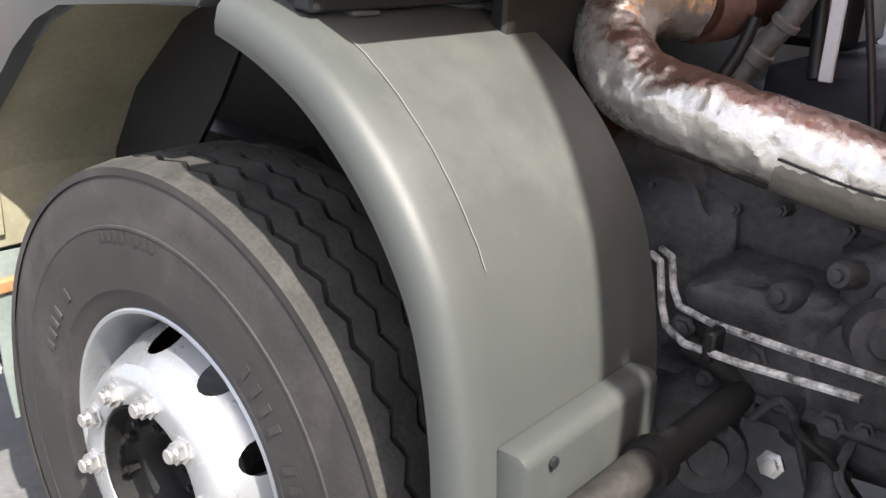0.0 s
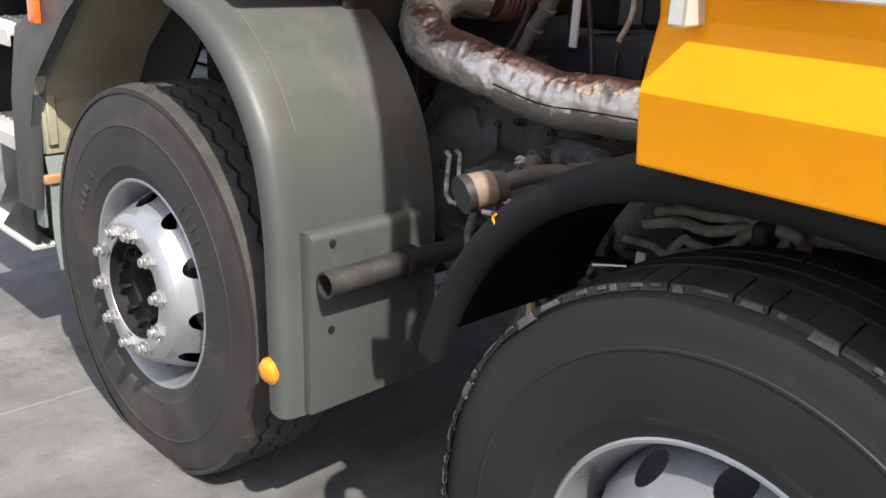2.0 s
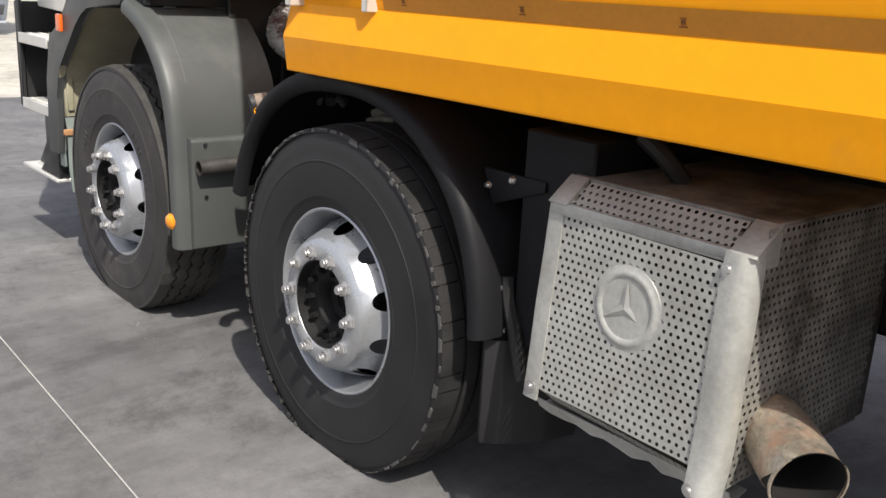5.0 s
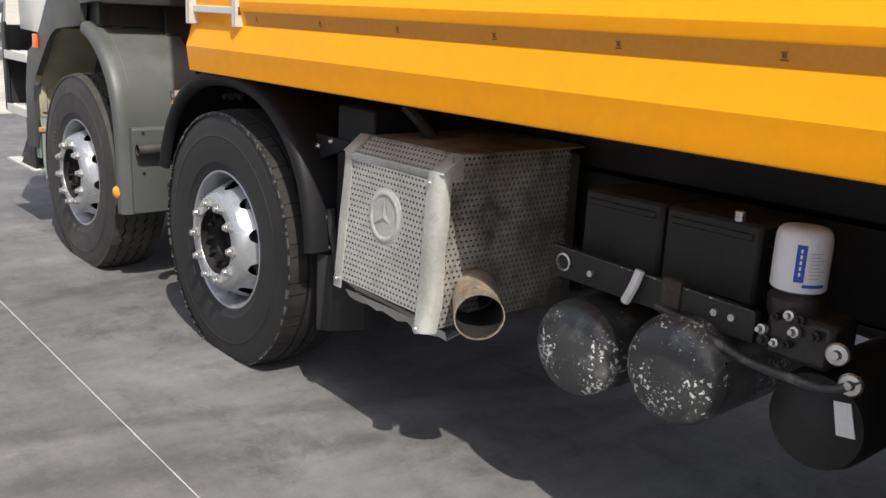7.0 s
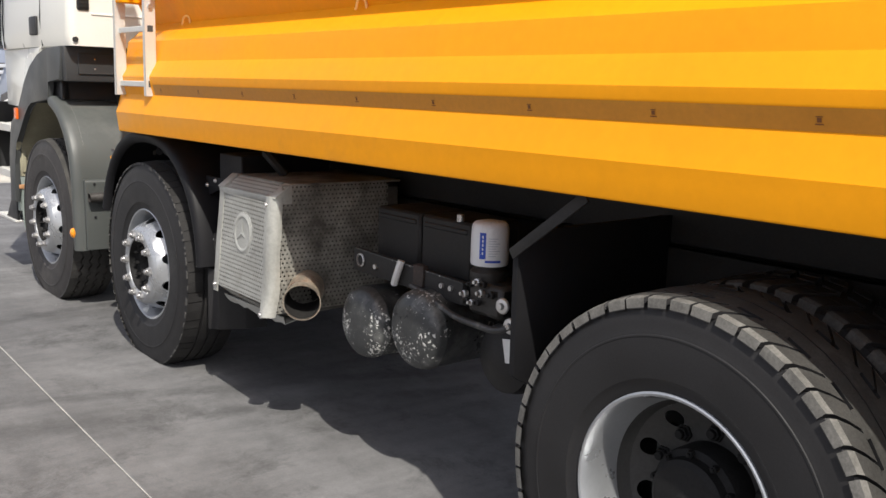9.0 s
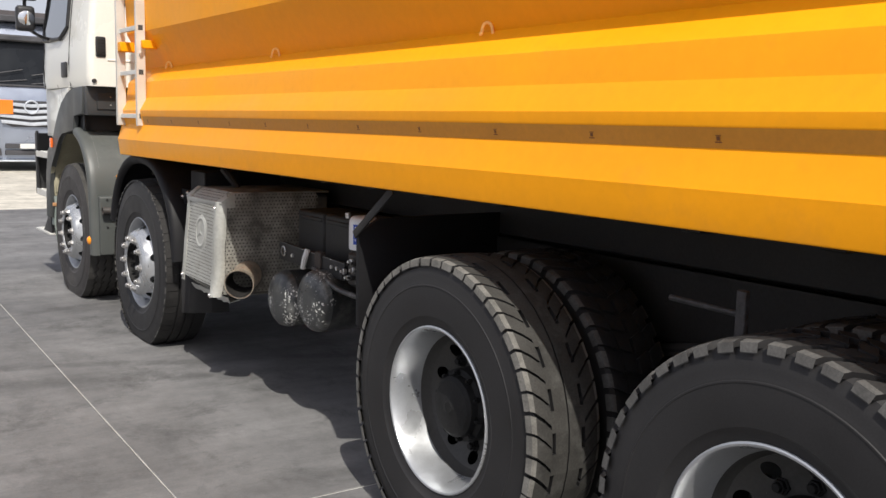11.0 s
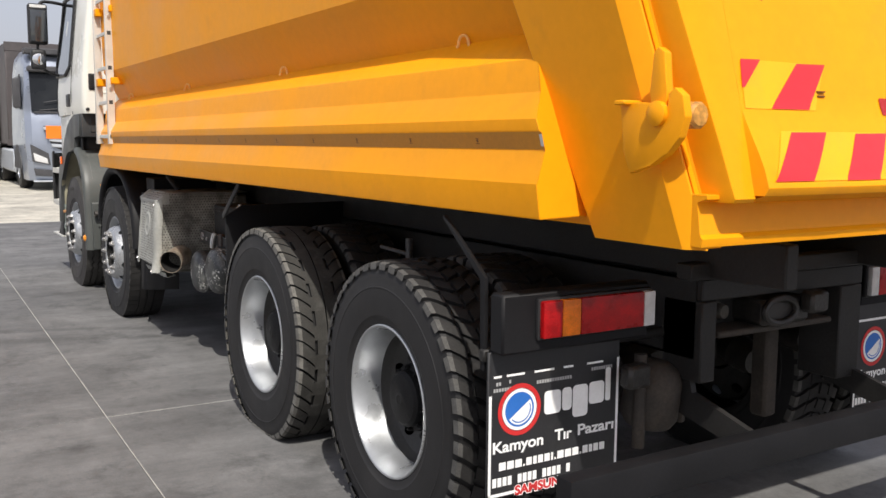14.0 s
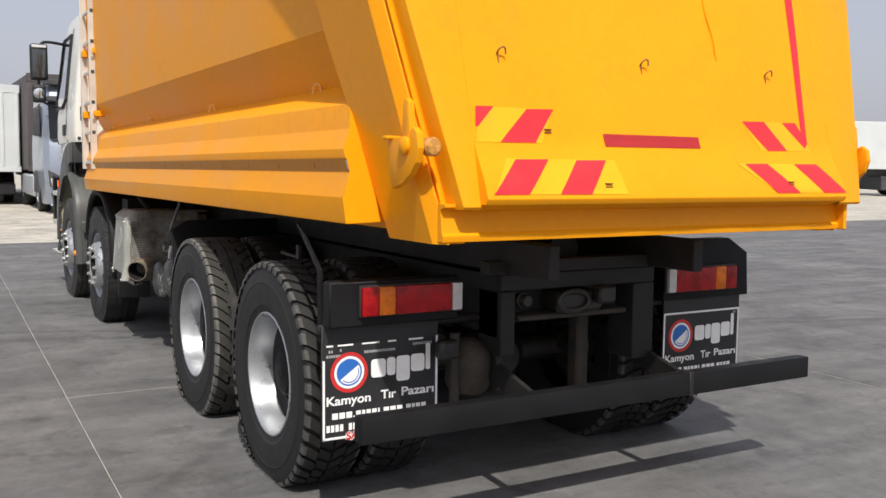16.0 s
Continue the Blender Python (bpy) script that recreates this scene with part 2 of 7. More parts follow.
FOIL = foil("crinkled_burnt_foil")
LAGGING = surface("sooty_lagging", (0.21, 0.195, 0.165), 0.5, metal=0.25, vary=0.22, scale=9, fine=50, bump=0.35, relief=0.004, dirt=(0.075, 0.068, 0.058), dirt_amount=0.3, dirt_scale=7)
RUST = surface("rusty_steel", (0.045, 0.034, 0.029), 0.65, metal=0.2, vary=0.35, scale=12, bump=0.4, dirt=(0.15, 0.10, 0.07), dirt_amount=0.16, dirt_scale=12)
GRIME = surface("dusty_grimy_casting", (0.050, 0.049, 0.051), 0.6, vary=0.45, scale=11, fine=60, bump=0.6, relief=0.006, dirt=(0.10, 0.094, 0.088), dirt_amount=0.22, dirt_scale=13)
HUBDARK = surface("dark_hub_iron", (0.010, 0.0098, 0.0098), 0.65, vary=0.4, spec=0.25, scale=14, bump=0.4, relief=0.003, dirt=(0.040, 0.036, 0.032), dirt_amount=0.14, dirt_scale=9)
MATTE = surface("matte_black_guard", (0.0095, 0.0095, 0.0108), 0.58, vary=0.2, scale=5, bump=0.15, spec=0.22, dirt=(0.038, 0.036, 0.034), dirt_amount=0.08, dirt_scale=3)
GREASE = surface("greasy_iron", (0.022, 0.020, 0.018), 0.42, vary=0.4, scale=14, bump=0.5, relief=0.004, dirt=(0.10, 0.08, 0.06), dirt_amount=0.2, dirt_scale=9)
def chipped(name):
    """Dark tank paint under soft grey dust, knocked through to pale primer in sharp small chips."""
    m = surface(name, (0.036, 0.038, 0.038), 0.36, vary=0.25, scale=6, bump=0.25, dirt=(0.22, 0.22, 0.21), dirt_amount=0.45, dirt_scale=8)
    n, link = m.node_tree.nodes, m.node_tree.links
    b = n["Principled BSDF"]
    base = b.inputs["Base Color"].links[0].from_socket
    tc, add = n.new("ShaderNodeTexCoord"), n.new("ShaderNodeMath")
    add.operation = "MULTIPLY_ADD"
    add.inputs[1].default_value = 1.1
    for s, socket in ((5.5, 0), (85, 2)):
        t = n.new("ShaderNodeTexNoise")
        t.inputs["Scale"].default_value, t.inputs["Detail"].default_value, t.inputs["Roughness"].default_value = s, 5, 0.6
        link.new(tc.outputs["Object"], t.inputs["Vector"])
        link.new(t.outputs[0], add.inputs[socket])
    k, mix = n.new("ShaderNodeMapRange"), n.new("ShaderNodeMixRGB")
    k.inputs["From Min"].default_value, k.inputs["From Max"].default_value = 1.20, 1.23
    link.new(add.outputs[0], k.inputs["Value"])
    link.new(k.outputs[0], mix.inputs[0])
    link.new(base, mix.inputs[1])
    mix.inputs[2].default_value = (0.62, 0.62, 0.58, 1)
    link.new(mix.outputs[0], b.inputs["Base Color"])
    return m


CHIPPED = chipped("chipped_tank_paint")
TAN = surface("tan_paint", (0.20, 0.15, 0.11), 0.6, vary=0.2, scale=14, dirt=(0.1, 0.08, 0.06), dirt_amount=0.3, dirt_scale=12)
HOSE = surface("dusty_hose", (0.11, 0.10, 0.085), 0.8, vary=0.3, scale=25, bump=0.4)
DUSTHOSE = surface("pale_dusty_hose", (0.40, 0.375, 0.305), 0.85, vary=0.3, scale=25, bump=0.4, dirt=(0.10, 0.09, 0.07), dirt_amount=0.25, dirt_scale=18)
RED = surface("red_reflective_tape", (0.72, 0.025, 0.035), 0.4, vary=0.06, scale=9, fine=300, bump=0.05)
YELLOW = surface("yellow_reflective_tape", (0.90, 0.42, 0.0), 0.4, vary=0.05, scale=9, fine=300, bump=0.05, dirt=(0.45, 0.30, 0.05), dirt_amount=0.15)
DARKRED = surface("dark_red_tape", (0.42, 0.018, 0.02), 0.5, vary=0.1, scale=9, bump=0.05)
BROWN = surface("brown_orange_tape", (0.52, 0.215, 0.014), 0.5, vary=0.1, scale=3, fine=60, bump=0.08, dirt=(0.3, 0.13, 0.04), dirt_amount=0.2)
SIGNBLACK = surface("black_rubber_flap", (0.022, 0.022, 0.024), 0.5, vary=0.15, scale=8, dirt=(0.09, 0.088, 0.082), dirt_amount=0.12)
SIGNWHITE = surface("white_print", (0.93, 0.93, 0.92), 0.5, vary=0.05, scale=18, bump=0.02, dirt=(0.45, 0.44, 0.42), dirt_amount=0.08)
SIGNRED = surface("red_print", (0.62, 0.03, 0.03), 0.5, vary=0.05, bump=0.02)
SIGNBLUE = surface("blue_print", (0.03, 0.16, 0.55), 0.5, vary=0.05, bump=0.02)
LENSRED = surface("red_lamp_lens", (0.36, 0.004, 0.006), 0.3, vary=0.4, scale=16, fine=200, bump=0.3, relief=0.003, coat=0.15, coat_rough=0.1, spec=0.3)
LENSAMBER = surface("amber_lamp_lens", (0.80, 0.19, 0.008), 0.3, vary=0.3, scale=22, fine=200, bump=0.3, relief=0.003, coat=0.15, coat_rough=0.1, spec=0.3)
LENSCLEAR = surface("clear_lamp_lens", (0.62, 0.62, 0.62), 0.15, vary=0.1, scale=30, fine=200, bump=0.3, coat=0.6)
AMBER = surface("amber_reflector", (0.85, 0.30, 0.015), 0.2, vary=0.08, scale=40, fine=300, bump=0.2, coat=0.5)
MARKER = surface("orange_marker_lens", (0.80, 0.14, 0.015), 0.18, vary=0.08, scale=40, fine=300, bump=0.2, coat=0.5)
CANWHITE = surface("white_filter_can", (0.74, 0.75, 0.77), 0.35, vary=0.04, scale=9, bump=0.02, coat=0.3, dirt=(0.4, 0.39, 0.37), dirt_amount=0.06)
CANBLUE = surface("blue_can_print", (0.02, 0.07, 0.42), 0.4, vary=0.05, bump=0.02)
GREYPRINT = surface("grey_can_print", (0.42, 0.44, 0.5), 0.5, vary=0.05, bump=0.02)
LABEL = surface("paper_label", (0.62, 0.62, 0.60), 0.6, vary=0.08, bump=0.05)
GLASS = surface("cab_window_glass", (0.03, 0.035, 0.04), 0.06, vary=0.05, bump=0, spec=0.8, coat=0.6, coat_rough=0.03, rough_vary=0.02)
MIRROR = surface("mirror_glass", (0.72, 0.74, 0.76), 0.05, metal=1.0, vary=0.02, bump=0, rough_vary=0.02)
WOOD = surface("weathered_board", (0.42, 0.22, 0.10), 0.75, vary=0.25, scale=14, bump=0.3, stretch=(1, 5, 1))
GREENGREY = surface("grey_green_flap", (0.20, 0.235, 0.22), 0.6, vary=0.15, scale=6, dirt=(0.33, 0.31, 0.25), dirt_amount=0.25)
INK = surface("dark_sticker_ink", (0.16, 0.055, 0.01), 0.6, vary=0.1, bump=0)
SEAL = surface("pale_joint_sealant", (0.46, 0.45, 0.42), 0.8, vary=0.25, scale=5, bump=0.2, dirt=(0.2, 0.2, 0.19), dirt_amount=0.3, dirt_scale=3)
CRUMB = surface("grey_concrete_crumbs", (0.21, 0.21, 0.205), 0.9, vary=0.3, scale=60, bump=0.1)
SLAB = concrete("yard_concrete", (0.168, 0.1665, 0.166), 0.85, ((-2.026, -2.074, -1.164, -2.367, 0.075), (-2.102, -2.392, -1.041, -2.735, 0.085), (-2.3, -7.2, -1.0, -5.6, 0.07), (-3.4, -1.0, -1.2, -0.55, 0.06)))
PALE = concrete("pale_yard_ground", (0.52, 0.49, 0.42), 0.2)
BLUESILVER = surface("blue_silver_paint", (0.30, 0.335, 0.41), 0.35, metal=0.5, vary=0.06, scale=2, bump=0.02, coat=0.5)
SILVERTRIM = surface("silver_trim_paint", (0.52, 0.55, 0.60), 0.4, metal=0.3, vary=0.06, bump=0.02)
TARP = surface("brown_trailer_tarp", (0.075, 0.066, 0.068), 0.7, vary=0.2, scale=1.5, dirt=(0.17, 0.15, 0.145), dirt_amount=0.2, dirt_scale=1.2)
BOXWHITE = surface("white_trailer_side", (0.60, 0.63, 0.64), 0.45, metal=0.1, vary=0.05, scale=1.2, bump=0.05, dirt=(0.4, 0.4, 0.38), dirt_amount=0.1)
TAILDUST = surface("brown_dusty_iron", (0.044, 0.036, 0.029), 0.8, vary=0.4, scale=10, bump=0.4, dirt=(0.03, 0.026, 0.022), dirt_amount=0.4, dirt_scale=9)
TANIRON = surface("pale_dusty_iron", (0.085, 0.076, 0.065), 0.7, vary=0.35, scale=12, bump=0.4, dirt=(0.05, 0.043, 0.036), dirt_amount=0.4, dirt_scale=10)
FARGLASS = surface("dark_far_windscreen", (0.012, 0.014, 0.017), 0.3, vary=0.2, scale=2, bump=0, spec=0.25)
FARDARK = surface("dark_vehicle_parts", (0.05, 0.05, 0.055), 0.6, vary=0.3, scale=3)
PLATEORANGE = surface("orange_hazard_plate", (0.85, 0.20, 0.01), 0.5, vary=0.03, bump=0)


# ---- building helpers ----
def box(bm, x0, x1, y0, y1, z0, z1, bevel=0.0, seg=1):
    r = bmesh.ops.create_cube(bm, size=1)
    vs = r["verts"]
    bmesh.ops.scale(bm, vec=(abs(x1 - x0), abs(y1 - y0), abs(z1 - z0)), verts=vs)
    bmesh.ops.translate(bm, vec=((x0 + x1) / 2, (y0 + y1) / 2, (z0 + z1) / 2), verts=vs)
    if bevel:
        es = list({e for v in vs for e in v.link_edges})
        bmesh.ops.bevel(bm, geom=es, offset=bevel, segments=seg, affect="EDGES", profile=0.6)


def axes(axis):
    """The frame whose last axis is the given direction."""
    a = Vector(axis).normalized()
    u = a.cross(Vector((0, 0, 1)) if abs(a.z) < 0.9 else Vector((0, 1, 0))).normalized()
    return u, a.cross(u).normalized(), a


def lathe(bm, profile, centre=(0, 0, 0), axis=(1, 0, 0), seg=48, closed=False, start=0.0, sweep=2 * math.pi):
    """Turns a profile of (radius, distance along the axis) about the axis."""
    c = Vector(centre)
    u, v, a = axes(axis)
    full = abs(sweep - 2 * math.pi) < 1e-6
    cols = seg if full else seg + 1
    rings = []
    for r, d in profile:
        if r < 1e-6:
            rings.append([bm.verts.new(c + a * d)] * cols)
            continue
        rings.append([bm.verts.new(c + a * d + (u * math.cos(start + sweep * k / seg) + v * math.sin(start + sweep * k / seg)) * r) for k in range(cols)])
    pairs = list(zip(rings, rings[1:] + (rings[:1] if closed else [])))
    if not closed:
        pairs = list(zip(rings, rings[1:]))
    for p, q in pairs:
        for k in range(seg):
            j = (k + 1) % cols
            f = [p[k], p[j], q[j], q[k]]
            f = [w for i, w in enumerate(f) if w not in f[:i]]
            if len(f) > 2:
                try:
                    bm.faces.new(f)
                except ValueError:
                    pass


def rod(bm, p, q, r, seg=12, r2=None):
    p, q = Vector(p), Vector(q)
    d = (q - p).length
    lathe(bm, [(0, 0), (r, 0), (r if r2 is None else r2, d), (0, d)], p, q - p, seg)


def smooth_path(pts, n=6):
    """Catmull-Rom through the points."""
    P = [Vector(p) for p in pts]
    P = [P[0] * 2 - P[1]] + P + [P[-1] * 2 - P[-2]]
    out = []
    for i in range(1, len(P) - 2):
        a, b, c, d = P[i - 1:i + 3]
        for k in range(n):
            t = k / n
            out.append(0.5 * (2 * b + (c - a) * t + (2 * a - 5 * b + 4 * c - d) * t * t + (3 * b - a - 3 * c + d) * t ** 3))
    out.append(P[-2])
    return out


def tube(bm, pts, r, seg=10, n=6, caps=True, wobble=0.0):
    path = smooth_path(pts, n)
    rings = []
    for i, p in enumerate(path):
        d = path[min(i + 1, len(path) - 1)] - path[max(i - 1, 0)]
        u, v, _ = axes(d)
        if rings:
            u = (last - d.normalized() * last.dot(d.normalized())).normalized()
            v = d.normalized().cross(u)
        last = u
        ring = []
        for k in range(seg):
            t = 2 * math.pi * k / seg
            w = r * (1 + wobble * noise.noise(p * 22 + Vector((math.cos(t), math.sin(t), 0)) * 2.5))
            ring.append(bm.verts.new(p + (u * math.cos(t) + v * math.sin(t)) * w))
        rings.append(ring)
    for p, q in zip(rings, rings[1:]):
        for k in range(seg):
            bm.faces.new((p[k], p[(k + 1) % seg], q[(k + 1) % seg], q[k]))
    if caps:
        bm.faces.new(rings[0][::-1])
        bm.faces.new(rings[-1])


def prism(bm, outline, a, b, bevel=0.0):
    """Joins an outline of 3D points (a function of the depth) between the depths a and b: outline(d) gives the points."""
    A = [bm.verts.new(p) for p in outline(a)]
    B = [bm.verts.new(p) for p in outline(b)]
    k = len(A)
    fs = [bm.faces.new(A[::-1]), bm.faces.new(B)]
    for i in range(k):
        fs.append(bm.faces.new((A[i], A[(i + 1) % k], B[(i + 1) % k], B[i])))
    if bevel:
        bmesh.ops.bevel(bm, geom=list({e for f in fs for e in f.edges}), offset=bevel, segments=2, affect="EDGES", profile=0.6)


def slab_x(bm, yz, x0, x1, bevel=0.0):
    prism(bm, lambda d: [(d, y, z) for y, z in yz], x0, x1, bevel)


def slab_y(bm, xz, y0, y1, bevel=0.0):
    prism(bm, lambda d: [(x, d, z) for x, z in xz], y0, y1, bevel)


def slab_z(bm, xy, z0, z1, bevel=0.0):
    prism(bm, lambda d: [(x, y, d) for x, y in xy], z0, z1, bevel)


def sheet(bm, rows, thick=0.0):
    """A skin through rows of points, thickened along its normals if asked."""
    vs = [[bm.verts.new(p) for p in row] for row in rows]
    fs = []
    for p, q in zip(vs, vs[1:]):
        for i in range(len(p) - 1):
            fs.append(bm.faces.new((p[i], p[i + 1], q[i + 1], q[i])))
    if thick:
        bm.normal_update()
        bmesh.ops.solidify(bm, geom=fs, thickness=thick)


def perforated(bm, place, cells, hu, hv, ru, rv, n=8):
    """Plate cells with an open hole each; place(u, v) gives the point."""
    square = [(1, 0), (1, 1), (0, 1), (-1, 1), (-1, 0), (-1, -1), (0, -1), (1, -1)]
    if n == 16:
        square = [(1, 0), (1, .5), (1, 1), (.5, 1), (0, 1), (-.5, 1), (-1, 1), (-1, .5), (-1, 0), (-1, -.5), (-1, -1), (-.5, -1), (0, -1), (.5, -1), (1, -1), (1, -.5)]
    for cu, cv in cells:
        o = [bm.verts.new(place(cu + su * hu, cv + sv * hv)) for su, sv in square]
        i = [bm.verts.new(place(cu + ru * math.cos(2 * math.pi * k / n), cv + rv * math.sin(2 * math.pi * k / n))) for k in range(n)]
        for k in range(n):
            j = (k + 1) % n
            bm.faces.new((o[k], o[j], i[j], i[k]))


def mesh_of(name, bm, mats, smooth=40.0, weld=0.0, normals=True):
    if weld:
        bmesh.ops.remove_doubles(bm, verts=bm.verts, dist=weld)
    if normals:
        bmesh.ops.recalc_face_normals(bm, faces=bm.faces)
    me = bpy.data.meshes.new(name)
    bm.to_mesh(me)
    bm.free()
    for m in mats if isinstance(mats, (list, tuple)) else [mats]:
        me.materials.append(m)
    if smooth:
        for p in me.polygons:
            p.use_smooth = True
        me.set_sharp_from_angle(angle=radians(smooth))
    return me


ZONE = [Matrix()]


def zone(x=0.0, y=0.0, z=0.0):
    """Sets how far the next group of parts bolted to the truck sits off the drawn place."""
    ZONE[0] = pose(x, y, z)


def part(name, bm, mats, parent, label="", m=None, smooth=40.0, weld=0.0):
    """Links a bmesh (or a finished mesh) as one mesh object under its thing."""
    if parent is not None and parent.name == "dump_truck":
        m = ZONE[0] @ (m if m is not None else Matrix())
    me = bm if isinstance(bm, bpy.types.Mesh) else mesh_of(name, bm, mats, smooth, weld)
    ob = new(name, me)
    ob.parent = parent
    if m is not None:
        ob.matrix_basis = m
    return tagged(ob, label)


def thing(name, label, category, at=(0, 0, 0), turn=0, group="", kind=""):
    ob = new(name)
    ob.empty_display_size = 0.2
    ob.matrix_basis = pose(*at, 0, 0, turn)
    return tagged(ob, label, category, group, kind)


def B():
    return bmesh.new()


def bar_part(name, parent, mats, ext, bevel=0.004, label="", m=None, seg=1):
    b = B()
    box(b, *ext, bevel=bevel, seg=seg)
    return part(name, b, mats, parent, label, m)


# ---- ground ----
g = B()
box(g, -2500, 2500, -2500, 2500, -0.3, -0.012)
ground = tagged(new("ground", mesh_of("ground", g, PALE, smooth=0)), "pale beige open yard ground in sun", "ground", kind="structure")

YARD = pose(-1.719, 0.461, 0, 0, 0, -1.2)
pavement = new("pavement")
pavement.matrix_basis = YARD
tagged(pavement, "grey poured concrete yard slabs with pale sealed joints", "pavement", kind="structure")
PITCH, GAP = 5.007, 0.0048
s = B()
box(s, GAP / 2, PITCH - GAP / 2, -PITCH + GAP / 2, -GAP / 2, -0.2, 0.0, bevel=0.004)
slab_mesh = mesh_of("slab", s, SLAB, smooth=0)
for i in range(-8, 12):
    for j in range(-1, 9):
        o = new("slab", slab_mesh)
        o.parent = pavement
        dz = -0.0015 * ((i * 7 + j * 5) % 3)
        k = 1.22 if j == -1 else 1.0
        o.matrix_basis = pose(i * PITCH, PITCH * k if j == -1 else -j * PITCH, dz) @ Matrix.Diagonal((1, k, 1, 1))
s = B()
for i in range(-8, 13):
    box(s, i * PITCH - GAP / 2 + 0.0004, i * PITCH + GAP / 2 - 0.0004, -9 * PITCH, PITCH * 1.22, -0.15, -0.0035)
for j in range(0, 10):
    box(s, -8 * PITCH, 12 * PITCH, -j * PITCH - GAP / 2 + 0.0004, -j * PITCH + GAP / 2 - 0.0004, -0.15, -0.004)
part("joint_sealant", s, SEAL, pavement, "pale sealant in the slab joints", smooth=0)

# crumbs of broken concrete beside the front wheel
random.seed(3)
s = B()
for k in range(45):
    x, y, r = random.gauss(-1.22, 0.07), random.gauss(-0.50, 0.20), 0.0015 + 0.0035 * random.random() ** 2
    a = random.random() * 6.28
    base_ = [s.verts.new((x + r * q * math.cos(a + 2.1 * i), y + r * q * math.sin(a + 2.1 * i), 0.0)) for i, q in ((0, 1.0), (1, 0.7), (2, 1.3))]
    tip = s.verts.new((x, y, r * 0.8))
    for i in range(3):
        s.faces.new((base_[i], base_[(i + 1) % 3], tip))
tagged(new("concrete_crumbs", mesh_of("concrete_crumbs", s, CRUMB, smooth=0)), "scattered grey crumbs of broken concrete on the yard", "crumbs", kind="stuff")

# ---- wheels ----
def ring_patch(bm, a0, a1, w0, w1, r0, r1, skew=0.0, taper=0.06, drop=0.0, flare=0.0):
    """One tread block between two angles and two distances across the tread, from radius r0 up to r1."""
    def at(a, w, r):
        return (w, r * math.cos(a), r * math.sin(a))
    da = (a1 - a0) * taper
    lo = [at(a0, w0, r0), at(a1, w0, r0), at(a1 + skew, w1, r0), at(a0 + skew, w1, r0)]
    dw = (w1 - w0) * 0.05
    hi = [at(a0 + da, w0 + dw - flare, r1 - drop), at(a1 - da, w0 + dw - flare, r1 - drop), at(a1 - da + skew, w1 - dw, r1), at(a0 + da + skew, w1 - dw, r1)]
    L, H_ = [bm.verts.new(p) for p in lo], [bm.verts.new(p) for p in hi]
    fs = [bm.faces.new(H_)]
    for i in range(4):
        fs.append(bm.faces.new((L[i], L[(i + 1) % 4], H_[(i + 1) % 4], H_[i])))
    return fs


def lug(bm, a0, a1, stations, r0):
    """One curved tread lug: stations run from the shoulder inwards as (across, lead angle, radius)."""
    def at(a, w, r):
        return bm.verts.new((w, r * math.cos(a), r * math.sin(a)))
    top = [(at(a0 + d, w, r), at(a1 + d, w, r)) for w, d, r in stations]
    low = [(at(a0 + d, w, min(r0, r - 0.003)), at(a1 + d, w, min(r0, r - 0.003))) for w, d, r in stations]
    faces = [bm.faces.new((p[0], p[1], q[1], q[0])) for p, q in zip(top, top[1:])]
    for i in range(len(top) - 1):
        bm.faces.new((low[i][0], top[i][0], top[i + 1][0], low[i + 1][0]))
        bm.faces.new((low[i][1], low[i + 1][1], top[i + 1][1], top[i][1]))
    for i in (0, -1):
        bm.faces.new((top[i][0], low[i][0], low[i][1], top[i][1]))
    return faces


